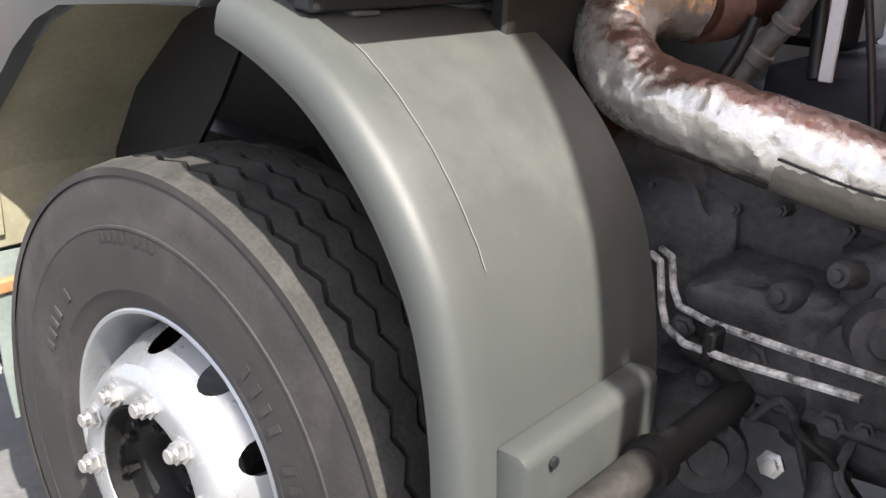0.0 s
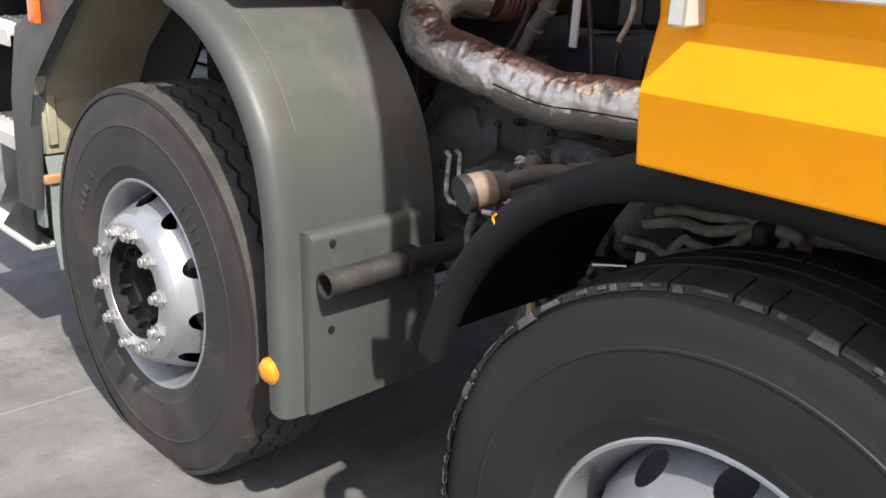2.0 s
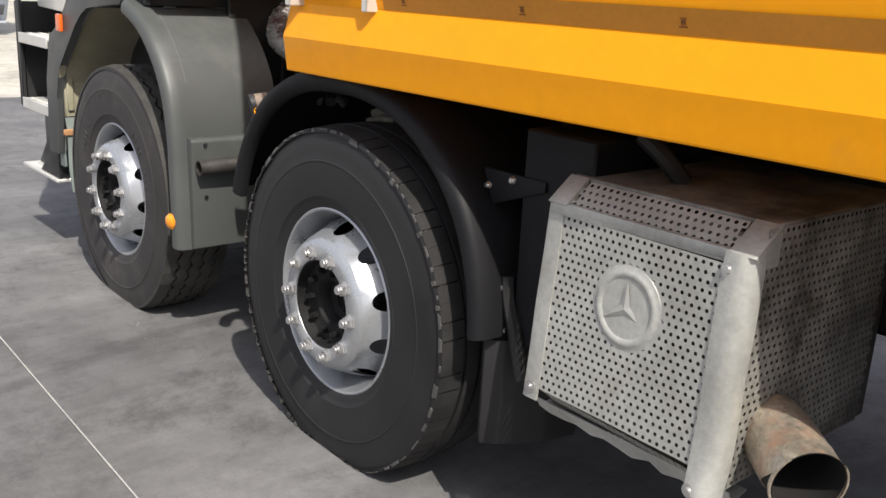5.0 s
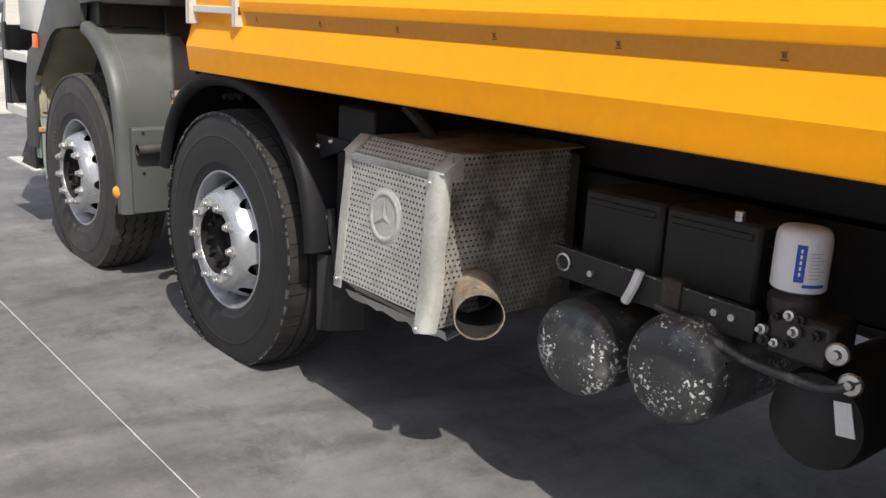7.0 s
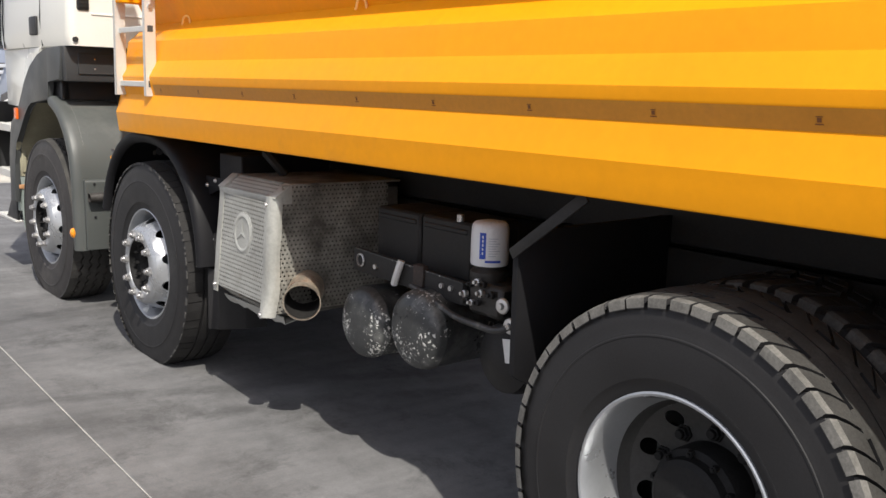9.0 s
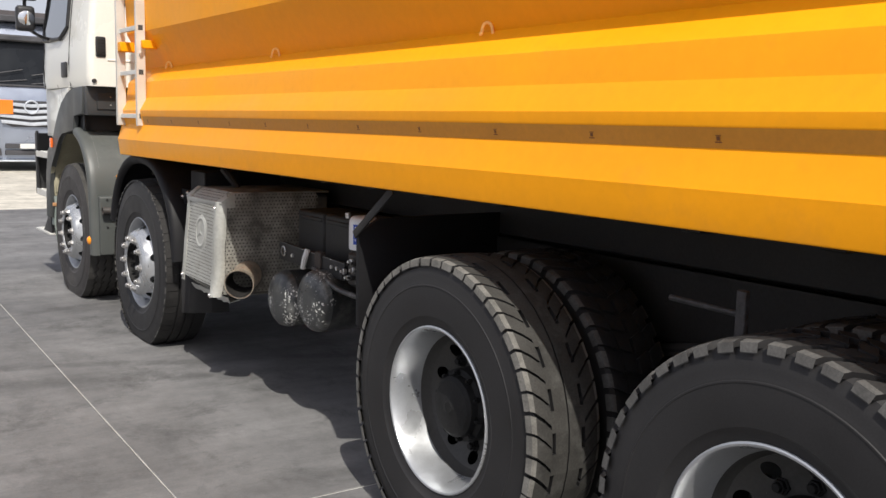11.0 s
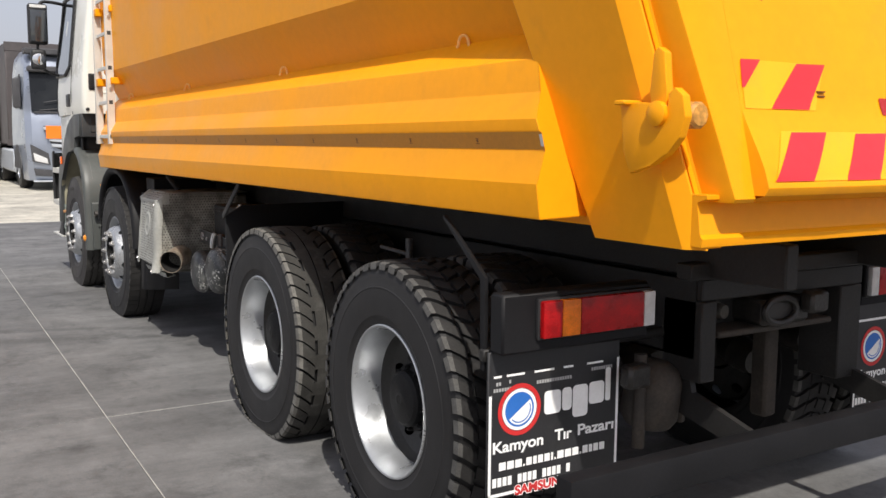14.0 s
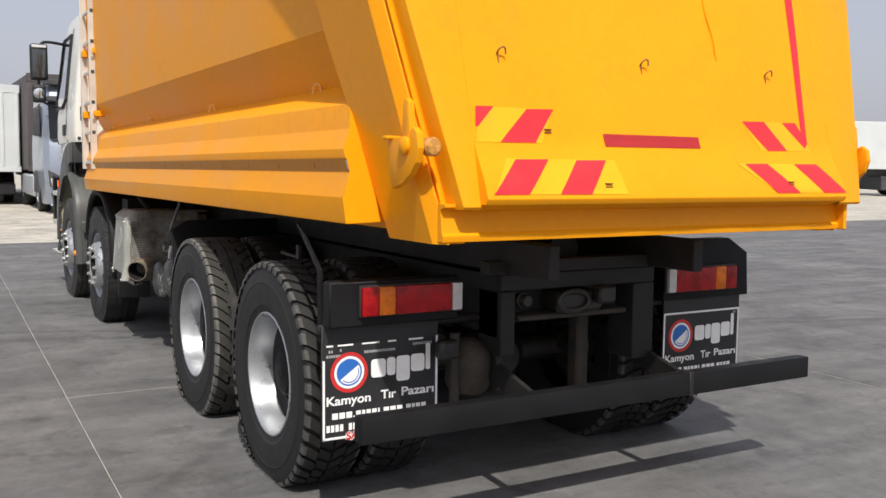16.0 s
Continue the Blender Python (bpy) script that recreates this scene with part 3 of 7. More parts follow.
def tyre_mesh(style, R, hub_z, w=0.305, count=0, skin=None, wall=None, skew=0.3, fill=0.86):
    """A truck tyre about the x axis, outer side at -x. style: rib, block or lug."""
    bm = B()
    h = w / 2
    deep = {"rib": 0.012, "block": 0.008, "lug": 0.016}[style]
    half = [(0.78, 0.292), (0.84, 0.300), (0.90, 0.318), (0.905, 0.326), (0.955, 0.343), (0.962, 0.344), (0.965, 0.350), (0.992, 0.395), (1.0, 0.430), (0.998, 0.452), (1.008, 0.454), (1.006, 0.458), (0.992, 0.460), (0.985, 0.468), (0.975, 0.474), (0.972, 0.490), (0.945, 0.515), (0.925, R - 0.038), (0.90, R - deep - 0.010), (0.80, R - deep)]
    prof = [(r, -f * h) for f, r in half] + [(R - deep + 0.001, -0.3 * h), (R - deep + 0.001, 0.3 * h)] + [(r, f * h) for f, r in half[::-1]]
    case = B()
    lathe(case, prof, seg=96)
    tread = []
    if style == "rib":
        edges = [(-0.93, -0.60), (-0.52, -0.22), (-0.15, 0.15), (0.22, 0.52), (0.60, 0.93)]
        n = 100
        for lo, hi in edges:
            shoulder = abs(lo) > 0.9 or abs(hi) > 0.9
            for k in range(n):
                a0, a1 = 2 * math.pi * k / n, 2 * math.pi * (k + 1) / n
                z0, z1 = 0.055 * (1 if k % 2 else -1), 0.055 * (1 if (k + 1) % 2 else -1)
                e = [(lo + (0 if lo < -0.9 else z0), hi + (0 if hi > 0.9 else z0)), (lo + (0 if lo < -0.9 else z1), hi + (0 if hi > 0.9 else z1))]
                def at(a, f, r):
                    return bm.verts.new((f * h, r * math.cos(a), r * math.sin(a)))
                drop_lo, drop_hi = (0.010 if lo < -0.9 else 0), (0.010 if hi > 0.9 else 0)
                v = [at(a0, e[0][0], R - drop_lo), at(a0, e[0][1], R - drop_hi), at(a1, e[1][1], R - drop_hi), at(a1, e[1][0], R - drop_lo)]
                d = [at(a0, e[0][0], R - deep - 0.012), at(a0, e[0][1], R - deep - 0.012), at(a1, e[1][1], R - deep - 0.012), at(a1, e[1][0], R - deep - 0.012)]
                tread.append(bm.faces.new(v))
                bm.faces.new((v[0], d[0], d[3], v[3]))
                bm.faces.new((v[1], v[2], d[2], d[1]))
    else:
        n = count or 66
        step = 2 * math.pi / n
        for k in range(n if style == "block" else 0):
            a = k * step
            jit = 0.04 * step * (1 if k % 3 else -1)
            for sgn in (-1, 1):
                sk = step * 0.10 * sgn
                w_out, w_in = 0.955 * h * sgn, 0.40 * h * sgn
                tread += ring_patch(bm, a + jit, a + step * 0.985, w_out, w_in, R - deep - 0.012, R, sk, 0.02, drop=0.008)[:1]
                a2 = a + step * 0.5
                tread += ring_patch(bm, a2, a2 + step * 1.04, 0.36 * h * sgn, 0.03 * h * sgn, R - deep - 0.01, R + 0.001, sk * 0.6, 0.012)[:1]
    nubs = []
    if style == "lug":
        for k in range(n):
            a = k * step
            j0, j1 = 0.04 * step * math.sin(k * 2.3), 0.04 * step * math.sin(k * 3.7)
            for sgn in (-1, 1):
                fs = lug(bm, a + j0, a + step * fill + j1, [(0.992 * h * sgn, 0.0, R - 0.034), (0.965 * h * sgn, 0.0, R - 0.010), (0.86 * h * sgn, skew * step * 0.2, R - 0.004), (0.66 * h * sgn, skew * step * 0.8, R - 0.001), (0.47 * h * sgn, skew * step * 1.5, R)], R - deep - 0.008)
                # shoulder bevel gets the paler skin, sunlight on it put into the colour
                nubs += fs[:2]
                tread += fs[2:]
                if fill > 0.8:
                    zig = 0.05 * h * (1 if k % 2 else -1)
                    tread += lug(bm, a, a + step * 1.0, [((0.42 * h + zig) * sgn, 0.0, R), (0.02 * h * sgn, 0.0, R + 0.001)], R - deep - 0.008)
                else:
                    tread += lug(bm, a + step * 0.35, a + step * (0.35 + fill), [(0.43 * h * sgn, 0.0, R - 0.001), (0.05 * h * sgn, skew * step, R)], R - deep - 0.008)
    if style == "block":
        wear = random.Random(4)
        for sgn in (-1, 1):
            a = 0.0
            while a < 2 * math.pi - 0.02:
                run = step * (0.25 + 0.75 * wear.random() ** 2)
                lip = 0.013 + 0.014 * wear.random() ** 2
                nubs += ring_patch(bm, a, min(a + run, 2 * math.pi), (0.957 + 0.004 * wear.random()) * h * sgn, 0.90 * h * sgn, R - lip, R - 0.0095, 0, 0.12)
                a += run + step * (0.12 + 0.75 * wear.random())
    for f in nubs:
        f.material_index = 2
    for f in tread:
        f.material_index = 1
    out = []
    for mesh in (case, bm):
        for v in mesh.verts:
            if v.co.z < -hub_z + 0.001:
                v.co.z = -hub_z + 0.001
                v.co.x *= 1.03
        out.append(mesh_of("tyre", mesh, [wall or RUBBER, skin or (TREADB if style == "block" else TREAD), SUNLUG if style == "lug" and fill > 0.8 else NUB], smooth=24))
    return out


def lettering_ring(bm, R, n0, n1, gap, x, h=0.02):
    """Low raised unreadable marks on a sidewall, as plain bars."""
    k = 0
    a = n0
    while a < n1:
        if k % 5 != 4:
            c, s_ = math.cos(a), math.sin(a)
            u, v = Vector((0, c, s_)), Vector((0, -s_, c))
            p = Vector((x, 0, 0)) + u * R
            q = [p - v * 0.006 - u * h / 2, p + v * 0.006 - u * h / 2, p + v * 0.006 + u * h / 2, p - v * 0.006 + u * h / 2]
            f = bm.faces.new([bm.verts.new(w) for w in q])
            r = bmesh.ops.extrude_face_region(bm, geom=[f])
            bmesh.ops.translate(bm, vec=(-0.0025, 0, 0), verts=[w for w in r["geom"] if isinstance(w, bmesh.types.BMVert)])
        a += gap
        k += 1


def front_rim_mesh():
    """Steel disc wheel, dished outwards, ten hand holes, at -x; the lip lies at x = 0."""
    bm = B()
    lathe(bm, [(0.292, 0.012), (0.304, 0.006), (0.3085, -0.002), (0.3075, -0.009), (0.303, -0.012), (0.297, -0.010), (0.293, -0.002), (0.289, 0.014), (0.280, 0.034), (0.276, 0.050), (0.270, 0.080), (0.268, 0.105)], seg=72)
    # dish with hand holes
    def place(u, v):
        prof = [(0.0, 0.268, 0.105), (0.30, 0.262, 0.062), (1.0, 0.214, -0.040)]
        for (t0, r0, d0), (t1, r1, d1) in zip(prof, prof[1:]):
            if v <= t1 + 1e-9:
                k = (v - t0) / (t1 - t0)
                r, d = r0 + (r1 - r0) * k, d0 + (d1 - d0) * k
                break
        return (d, r * math.cos(u), r * math.sin(u))
    step = 2 * math.pi / 10
    perforated(bm, place, [(step * k, 0.55) for k in range(10)], step / 2, 0.45, 0.125, 0.27, n=16)
    for k in range(10):
        for q in range(6):
            u0, u1 = step * k - step / 2 + step * q / 6, step * k - step / 2 + step * (q + 1) / 6
            bm.faces.new([bm.verts.new(place(*p)) for p in ((u0, 0), (u1, 0), (u1, 0.1), (u0, 0.1))])
    lathe(bm, [(0.214, -0.040), (0.206, -0.050), (0.196, -0.057), (0.184, -0.060), (0.152, -0.060), (0.145, -0.057), (0.142, -0.050), (0.141, 0.05)], seg=72)
    return mesh_of("wheel", bm, SILVER, smooth=35, weld=0.0004)


def nut_mesh(length=0.032, metal=STEEL):
    bm = B()
    lathe(bm, [(0.0, -length), (0.0115, -length), (0.0135, -length + 0.003), (0.0135, -length * 0.62)], seg=10)
    lathe(bm, [(0.0135, -length * 0.62), (0.0195, -length * 0.60), (0.0195, -0.006), (0.025, -0.005), (0.025, 0.002)], seg=6)
    return mesh_of("wheel_nut", bm, metal, smooth=25)


def front_hub_mesh():
    bm = B()
    lathe(bm, [(0.0, 0.045), (0.030, 0.045), (0.036, 0.030), (0.062, 0.026), (0.070, -0.006), (0.080, -0.016), (0.126, -0.016), (0.1335, -0.020), (0.1385, -0.054), (0.1408, -0.056), (0.1408, 0.05)], seg=40)
    return mesh_of("hub", bm, HUBDARK, smooth=35)


def rear_rim_mesh():
    """Deep dual wheel seen from its hollow side; the lip lies at x = 0."""
    bm = B()
    lathe(bm, [(0.290, 0.014), (0.304, 0.006), (0.3085, -0.002), (0.3075, -0.009), (0.303, -0.012), (0.297, -0.010), (0.293, -0.002), (0.288, 0.014), (0.281, 0.040), (0.273, 0.075), (0.266, 0.110), (0.260, 0.135), (0.250, 0.150)], seg=72)
    def place(u, v):
        r, d = 0.250 - 0.075 * v, 0.150 + 0.035 * math.sin(v * 1.6)
        return (d, r * math.cos(u), r * math.sin(u))
    step = 2 * math.pi / 10
    perforated(bm, place, [(step * k + 0.3, 0.5) for k in range(10)], step / 2, 0.5, 0.13, 0.34, n=16)
    lathe(bm, [(0.175, 0.185), (0.11, 0.188), (0.10, 0.188)], seg=48)
    # deep faces go dark: the shade inside the wheel is put into the colour
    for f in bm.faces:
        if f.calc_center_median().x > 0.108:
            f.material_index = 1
    return mesh_of("wheel", bm, [SILVER, RIMSHADE], smooth=35, weld=0.0004)


def rear_hub_mesh():
    bm = B()
    lathe(bm, [(0.0, 0.052), (0.02, 0.050), (0.028, 0.054), (0.060, 0.056), (0.098, 0.062), (0.112, 0.074), (0.116, 0.10), (0.134, 0.108), (0.138, 0.125), (0.138, 0.19)], seg=48)
    return mesh_of("hub", bm, HUBDARK, smooth=30)


def hub_bolt_mesh():
    bm = B()
    rod(bm, (0.006, 0, 0), (-0.018, 0, 0), 0.0105, 6)
    rod(bm, (-0.018, 0, 0), (-0.024, 0, 0), 0.006, 6)
    return mesh_of("hub_bolt", bm, HUBDARK, smooth=30)


def put_wheel(truck, kind, x, y, z, right, meshes, label, spin=0.0):
    rim, tyre, hub, nut, off = meshes
    w = part("wheel", rim, None, truck, label, truck.matrix_basis.inverted() @ pose(x, y, z, spin, 0, 180 if right else 0) @ Matrix.Scale(WHEEL, 4))
    part("tyre", tyre[0], None, w, "black rubber truck tyre", pose(off, 0, 0, -spin))
    tagged(part("tread", tyre[1], None, w, "dusty tyre tread blocks", pose(off, 0, 0, -spin)), kind="stuff")
    h_ = part("hub", hub, None, w, "dark greasy wheel hub")
    if nut:
        for k in range(10):
            a = 2 * math.pi * k / 10 + 0.2
            if kind == "front":
                part("hub_bolt", boltH, None, h_, "", pose(-0.020, 0.104 * math.cos(a), 0.104 * math.sin(a)))
            else:
                part("hub_bolt", boltH, None, h_, "", pose(0.106, 0.124 * math.cos(a), 0.124 * math.sin(a)))
        for k in range(10):
            a = 2 * math.pi * (k + 0.5) / 10
            part("wheel_nut", nut, None, w, "", pose(-0.060 if kind == "front" else 0.184, 0.168 * math.cos(a), 0.168 * math.sin(a)))
    return w


# ---- the dump truck ----
truck = thing("dump_truck", "eight-wheel dump truck with white cab, grey mudguards and orange tipping body", "dump truck")
# the chassis rides a little higher at the rear than at the front
truck.matrix_basis = pose(0, 0.025, -0.108, -0.62)

FZ, RZ = 0.563, 0.541
Y1, Y2, Y3, Y4 = 0.012, -1.688, -5.208, -6.558
WHEEL = 0.967
HUB_F, HUB_R = 0.502, 0.488
rimF, rimR, hubF, hubR = front_rim_mesh(), rear_rim_mesh(), front_hub_mesh(), rear_hub_mesh()
nutF, nutR, boltH = nut_mesh(), nut_mesh(0.03, HUBDARK), hub_bolt_mesh()
hF, hR = HUB_F / WHEEL, HUB_R / WHEEL
tyreA, tyreB, tyreC = tyre_mesh("rib", 0.566, hF, wall=DUSTRUBBER, skin=DUSTTREAD), tyre_mesh("block", 0.566, hF), tyre_mesh("lug", 0.562, hR, count=46, skin=TREADB, skew=0.45, fill=0.66)
# inner twins get dark tread, the shade between the wheels put into it
tyreD, tyreE = tyre_mesh("lug", 0.562, hR, count=50, skew=0.55, fill=0.84), tyre_mesh("lug", 0.562, hR, count=46, skin=RUBBER, fill=0.7)
FX, RX = 1.135, 1.172
for side in (-1, 1):
    front_wheel = put_wheel(truck, "front", side * FX, 0.012, HUB_F, side > 0, (rimF, tyreA, hubF, nutF, 0.122), "silver steel front wheel with ten nuts", 8)
    if side < 0:
        near_wheel = front_wheel
    put_wheel(truck, "front", side * FX, -1.692, HUB_F, side > 0, (rimF, tyreB, hubF, nutF, 0.122), "silver steel second-axle wheel with ten nuts", 20)
    for y in (-5.114, -6.464):
        put_wheel(truck, "rear", side * RX, y, HUB_R, side > 0, (rimR, tyreD if y > -6 else tyreC, hubR, nutR, 0.128), "silver deep-dished twin rear wheel")
        put_wheel(truck, "rear", side * (RX - 0.345), y, HUB_R, side > 0, (rimR, tyreE, hubR, None, 0.128), "inner twin rear wheel")

# sidewall marks on the front tyre
m_ = B()
lettering_ring(m_, 0.385, 2.25, 3.35, 0.085, 0, 0.032)
lettering_ring(m_, 0.44, 1.25, 1.62, 0.05, -0.002, 0.018)
lettering_ring(m_, 0.385, 0.35, 0.75, 0.08, 0, 0.028)
tagged(part("sidewall_lettering", m_, DUSTRUBBER, near_wheel, "raised unreadable marks on the tyre wall", pose(-0.0280, 0, 0, -8), smooth=0), kind="stuff")

# ---- chassis ----
for side in (-1, 1):
    b = B()
    x0, x1 = side * 0.36, side * 0.44
    box(b, x1 - 0.008 * side, x1, -7.35, 1.25, 0.78, 1.06)
    box(b, x0, x1, -7.35, 1.25, 1.052, 1.06)
    box(b, x0, x1, -7.35, 1.25, 0.78, 0.788)
    part("frame_rail", b, BLACK, truck, "black steel chassis rail")
    b = B()
    box(b, side * 0.37, side * 0.43, -7.7, -1.75, 1.065, 1.21, 0.006)
    part("subframe_rail", b, BLACK, truck, "black body subframe rail")
for y in (0.9, -0.35, -0.95, -2.3, -3.3, -4.4, -5.85, -7.2):
    bar_part("cross_member", truck, BLACK, (-0.36, 0.36, y - 0.05, y + 0.05, 0.82, 1.02))
for y, hz in ((Y1, FZ), (Y2, FZ)):
    b = B()
    tube(b, [(-0.98, y, hz), (-0.8, y, hz - 0.03), (-0.55, y, hz - 0.11), (0, y, hz - 0.13), (0.55, y, hz - 0.11), (0.8, y, hz - 0.03), (0.98, y, hz)], 0.055, 8)
    part("front_axle", b, GREASE, truck, "greasy forged axle beam")
for y in (Y3, Y4):
    b = B()
    rod(b, (-1.0, y, RZ), (1.0, y, RZ), 0.075, 16)
    lathe(b, [(0, -0.2), (0.10, -0.19), (0.2, -0.08), (0.215, 0), (0.2, 0.08), (0.10, 0.19), (0, 0.2)], (0, y, RZ), (0, 1, 0), 20)
    part("rear_axle", b, GREASE, truck, "greasy drive axle with differential housing")
b = B()
rod(b, (0, -2.2, 0.78), (0, -5.0, 0.60), 0.06, 14)
rod(b, (0, -5.4, 0.58), (0, -6.35, 0.56), 0.05, 14)
part("drive_shaft", b, GREASE, truck)
b = B()
box(b, -0.33, 0.33, -0.6, 0.9, 0.62, 1.25, 0.08)
box(b, -0.26, 0.26, -1.7, -0.6, 0.70, 1.12, 0.08)
part("engine", b, GREASE, truck, "dark greasy engine and gearbox")
for side in (-1, 1):
    for yc, L, hz in ((Y1, 0.75, FZ), (Y2, 0.72, FZ)):
        b = B()
        for q in range(3):
            tube(b, [(side * 0.42, yc - L + 0.06 * q, 0.80 - 0.02 * q), (side * 0.42, yc, 0.60 + 0.0 - 0.016 * q), (side * 0.42, yc + L - 0.06 * q, 0.80 - 0.02 * q)], 0.022, 6)
        part("leaf_spring", b, BLACK, truck)
    b = B()
    for q in range(6):
        tube(b, [(side * 0.5, (Y3 + Y4) / 2 - 0.72 + 0.07 * q, 0.66 + 0.0), (side * 0.5, (Y3 + Y4) / 2, 0.82 - 0.024 * q), (side * 0.5, (Y3 + Y4) / 2 + 0.72 - 0.07 * q, 0.66)], 0.02, 6)
    part("leaf_spring", b, BLACK, truck)

# ---- front mudguard, seen from behind ----
MG = [(-0.18, 1.450), (-0.27, 1.430), (-0.36, 1.397), (-0.445, 1.349), (-0.535, 1.268), (-0.605, 1.173), (-0.645, 1.083), (-0.676, 0.945), (-0.690, 0.78), (-0.698, 0.64), (-0.702, 0.505)]
MG_CURVE = smooth_path([(0, y, z) for y, z in MG], 8)


def guard_pt(s_, x, drop):
    """A point of the mudguard skin: s_ runs from its upper end to its foot, drop is measured in from the crest."""
    k = s_ * (len(MG_CURVE) - 1)
    i = min(int(k), len(MG_CURVE) - 2)
    p = MG_CURVE[i].lerp(MG_CURVE[i + 1], k - i)
    n_ = Vector((0, p.y - Y1, p.z - 0.60)).normalized()
    return Vector((x, p.y, p.z)) - n_ * drop


def mudguard(x_out, x_in):
    b = B()
    d = 1 if x_in > x_out else -1
    cols = [(x_out, 0.050), (x_out - 0.005 * d, 0.034), (x_out - 0.004 * d, 0.014), (x_out + 0.003 * d, 0.004), (x_out + 0.016 * d, -0.002), (x_out + 0.05 * d, -0.006)]
    cols += [(x_out + 0.05 * d + (x_in - x_out - 0.05 * d) * k / 5, -0.006) for k in range(1, 6)]
    rows = []
    for i in range(49):
        row = []
        for x, drop in cols:
            across = abs(x - x_out) / abs(x_in - x_out)
            s0 = 0.085 + 0.125 * across
            row.append(guard_pt(s0 + (1 - s0) * i / 48, x, drop))
        rows.append(row)
    sheet(b, rows, 0.006)
    return b


mg = part("front_mudguard", mudguard(-1.176, -0.72), GREY, truck, "smooth dark grey plastic mudguard with a fine scratch")
b = B()
slab_x(b, [(-0.688, 0.51), (-0.688, 0.945), (-0.722, 0.945), (-0.735, 0.935), (-0.735, 0.51)], -1.130, -0.80, 0.008)
part("step_box", b, GREY, mg, "raised box moulded on the mudguard")
b = B()
rod(b, (-1.178, -0.658, 0.614), (-1.190, -0.658, 0.614), 0.032, 20)
lathe(b, [(0.0, 0.02), (0.012, 0.019), (0.026, 0.013), (0.030, 0.006), (0.031, 0.0)], (-1.184, -0.658, 0.614), (-1, -0.25, 0), 20)
part("side_reflector", b, AMBER, mg, "round amber side reflector")
for z in (0.92, 0.715):
    b = B()
    rod(b, (-1.075, -0.735, z), (-1.075, -0.741, z), 0.008, 8)
    part("bolt", b, BLACKP, mg)
# scratch along the curve
b = B()
rows = []
for k in range(41):
    q = 0.24 + 0.30 * k / 40
    wob = 0.0016 * noise.noise(Vector((k * 0.35, 2, 0)))
    rows.append([guard_pt(q, -1.100 + wob, -0.0145), guard_pt(q, -1.0985 + wob, -0.0145)])
sheet(b, rows)
part("scratch", b, surface("pale_scratch", (0.19, 0.19, 0.178), 0.7, bump=0), mg, "long pale scratch")
part("front_mudguard", mudguard(1.176, 0.72), GREY, truck, "dark grey plastic mudguard")
b = B()
rod(b, (-1.09, -0.335, 1.440), (-0.72, -0.335, 1.440), 0.017, 14)
part("mudguard_hinge", b, GREY, truck, "dark grey hinge tube on the mudguard")
for x in (-1.03, -0.80):
    b = B()
    box(b, x - 0.025, x + 0.025, -0.365, -0.25, 1.412, 1.419, 0.002)
    box(b, x - 0.022, x + 0.022, -0.27, -0.25, 1.412, 1.50, 0.002)
    rod(b, (x, -0.345, 1.415), (x, -0.345, 1.430), 0.012, 6)
    part("clip", b, GREY, mg)

# tube through the mudguard
b = B()
tube(b, [(-1.118, -0.765, 0.838), (-1.0, -0.77, 0.842), (-0.86, -0.775, 0.847)], 0.030, 16, 3, caps=False)
lathe(b, [(0.030, 0), (0.0255, 0), (0.0255, -0.09)], (-1.118, -0.765, 0.838), (-1, 0, 0), 16)
st = part("socket_tube", b, surface("worn_dark_tube", (0.050, 0.046, 0.043), 0.5, metal=0.3, vary=0.35, scale=12, bump=0.3, dirt=(0.22, 0.14, 0.09), dirt_amount=0.14, dirt_scale=16), truck, "dark worn open steel tube through the mudguard")
# black core stands for the shaded bore, its darkness put into the colour
b = B()
rod(b, (-1.085, -0.766, 0.839), (-1.03, -0.768, 0.840), 0.0254, 16)
part("tube_hole", b, HUBDARK, st)
b = B()
rod(b, (-0.90, -0.775, 0.846), (-0.865, -0.776, 0.847), 0.037, 16)
rod(b, (-0.875, -0.776, 0.847), (-0.45, -0.80, 0.86), 0.026, 12)
part("tube_sleeve", b, BLACK, st)

# ---- wheel arch liner, cab lower panels, steps ----
zone(-0.02, -0.05, 0.04)
b = B()
rows = []
for y, z in [(p.y, p.z) for p in smooth_path([(0, 0.70, 0.80), (0, 0.655, 0.98), (0, 0.56, 1.13), (0, 0.38, 1.29), (0, 0.20, 1.372), (0, 0.0, 1.39), (0, -0.155, 1.395)], 4)]:
    rows.append([(-1.15, y, z), (-1.0, y + 0.004, z + 0.004), (-0.80, y, z)])
# one liner sheet, olive ahead of y 0.30 and black behind
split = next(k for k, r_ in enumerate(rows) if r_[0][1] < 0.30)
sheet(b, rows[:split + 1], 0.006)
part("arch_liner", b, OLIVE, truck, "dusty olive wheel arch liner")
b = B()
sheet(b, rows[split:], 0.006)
part("arch_liner", b, BLACKP, truck, "black rear stretch of the wheel arch liner")
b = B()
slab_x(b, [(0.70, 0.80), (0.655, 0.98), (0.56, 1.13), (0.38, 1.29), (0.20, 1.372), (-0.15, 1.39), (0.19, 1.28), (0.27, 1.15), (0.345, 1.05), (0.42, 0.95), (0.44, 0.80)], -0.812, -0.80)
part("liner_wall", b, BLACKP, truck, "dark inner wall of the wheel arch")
zone()
# added dark plates, close bright gaps beside the engine and under the cab
bar_part("engine_gap_plate", truck, BLACK, (-0.56, -0.54, -0.44, 0.62, 0.50, 1.60), 0.004)
bar_part("cab_gap_plate", truck, BLACK, (-0.80, 1.0, -0.42, -0.39, 0.95, 1.715), 0.006)
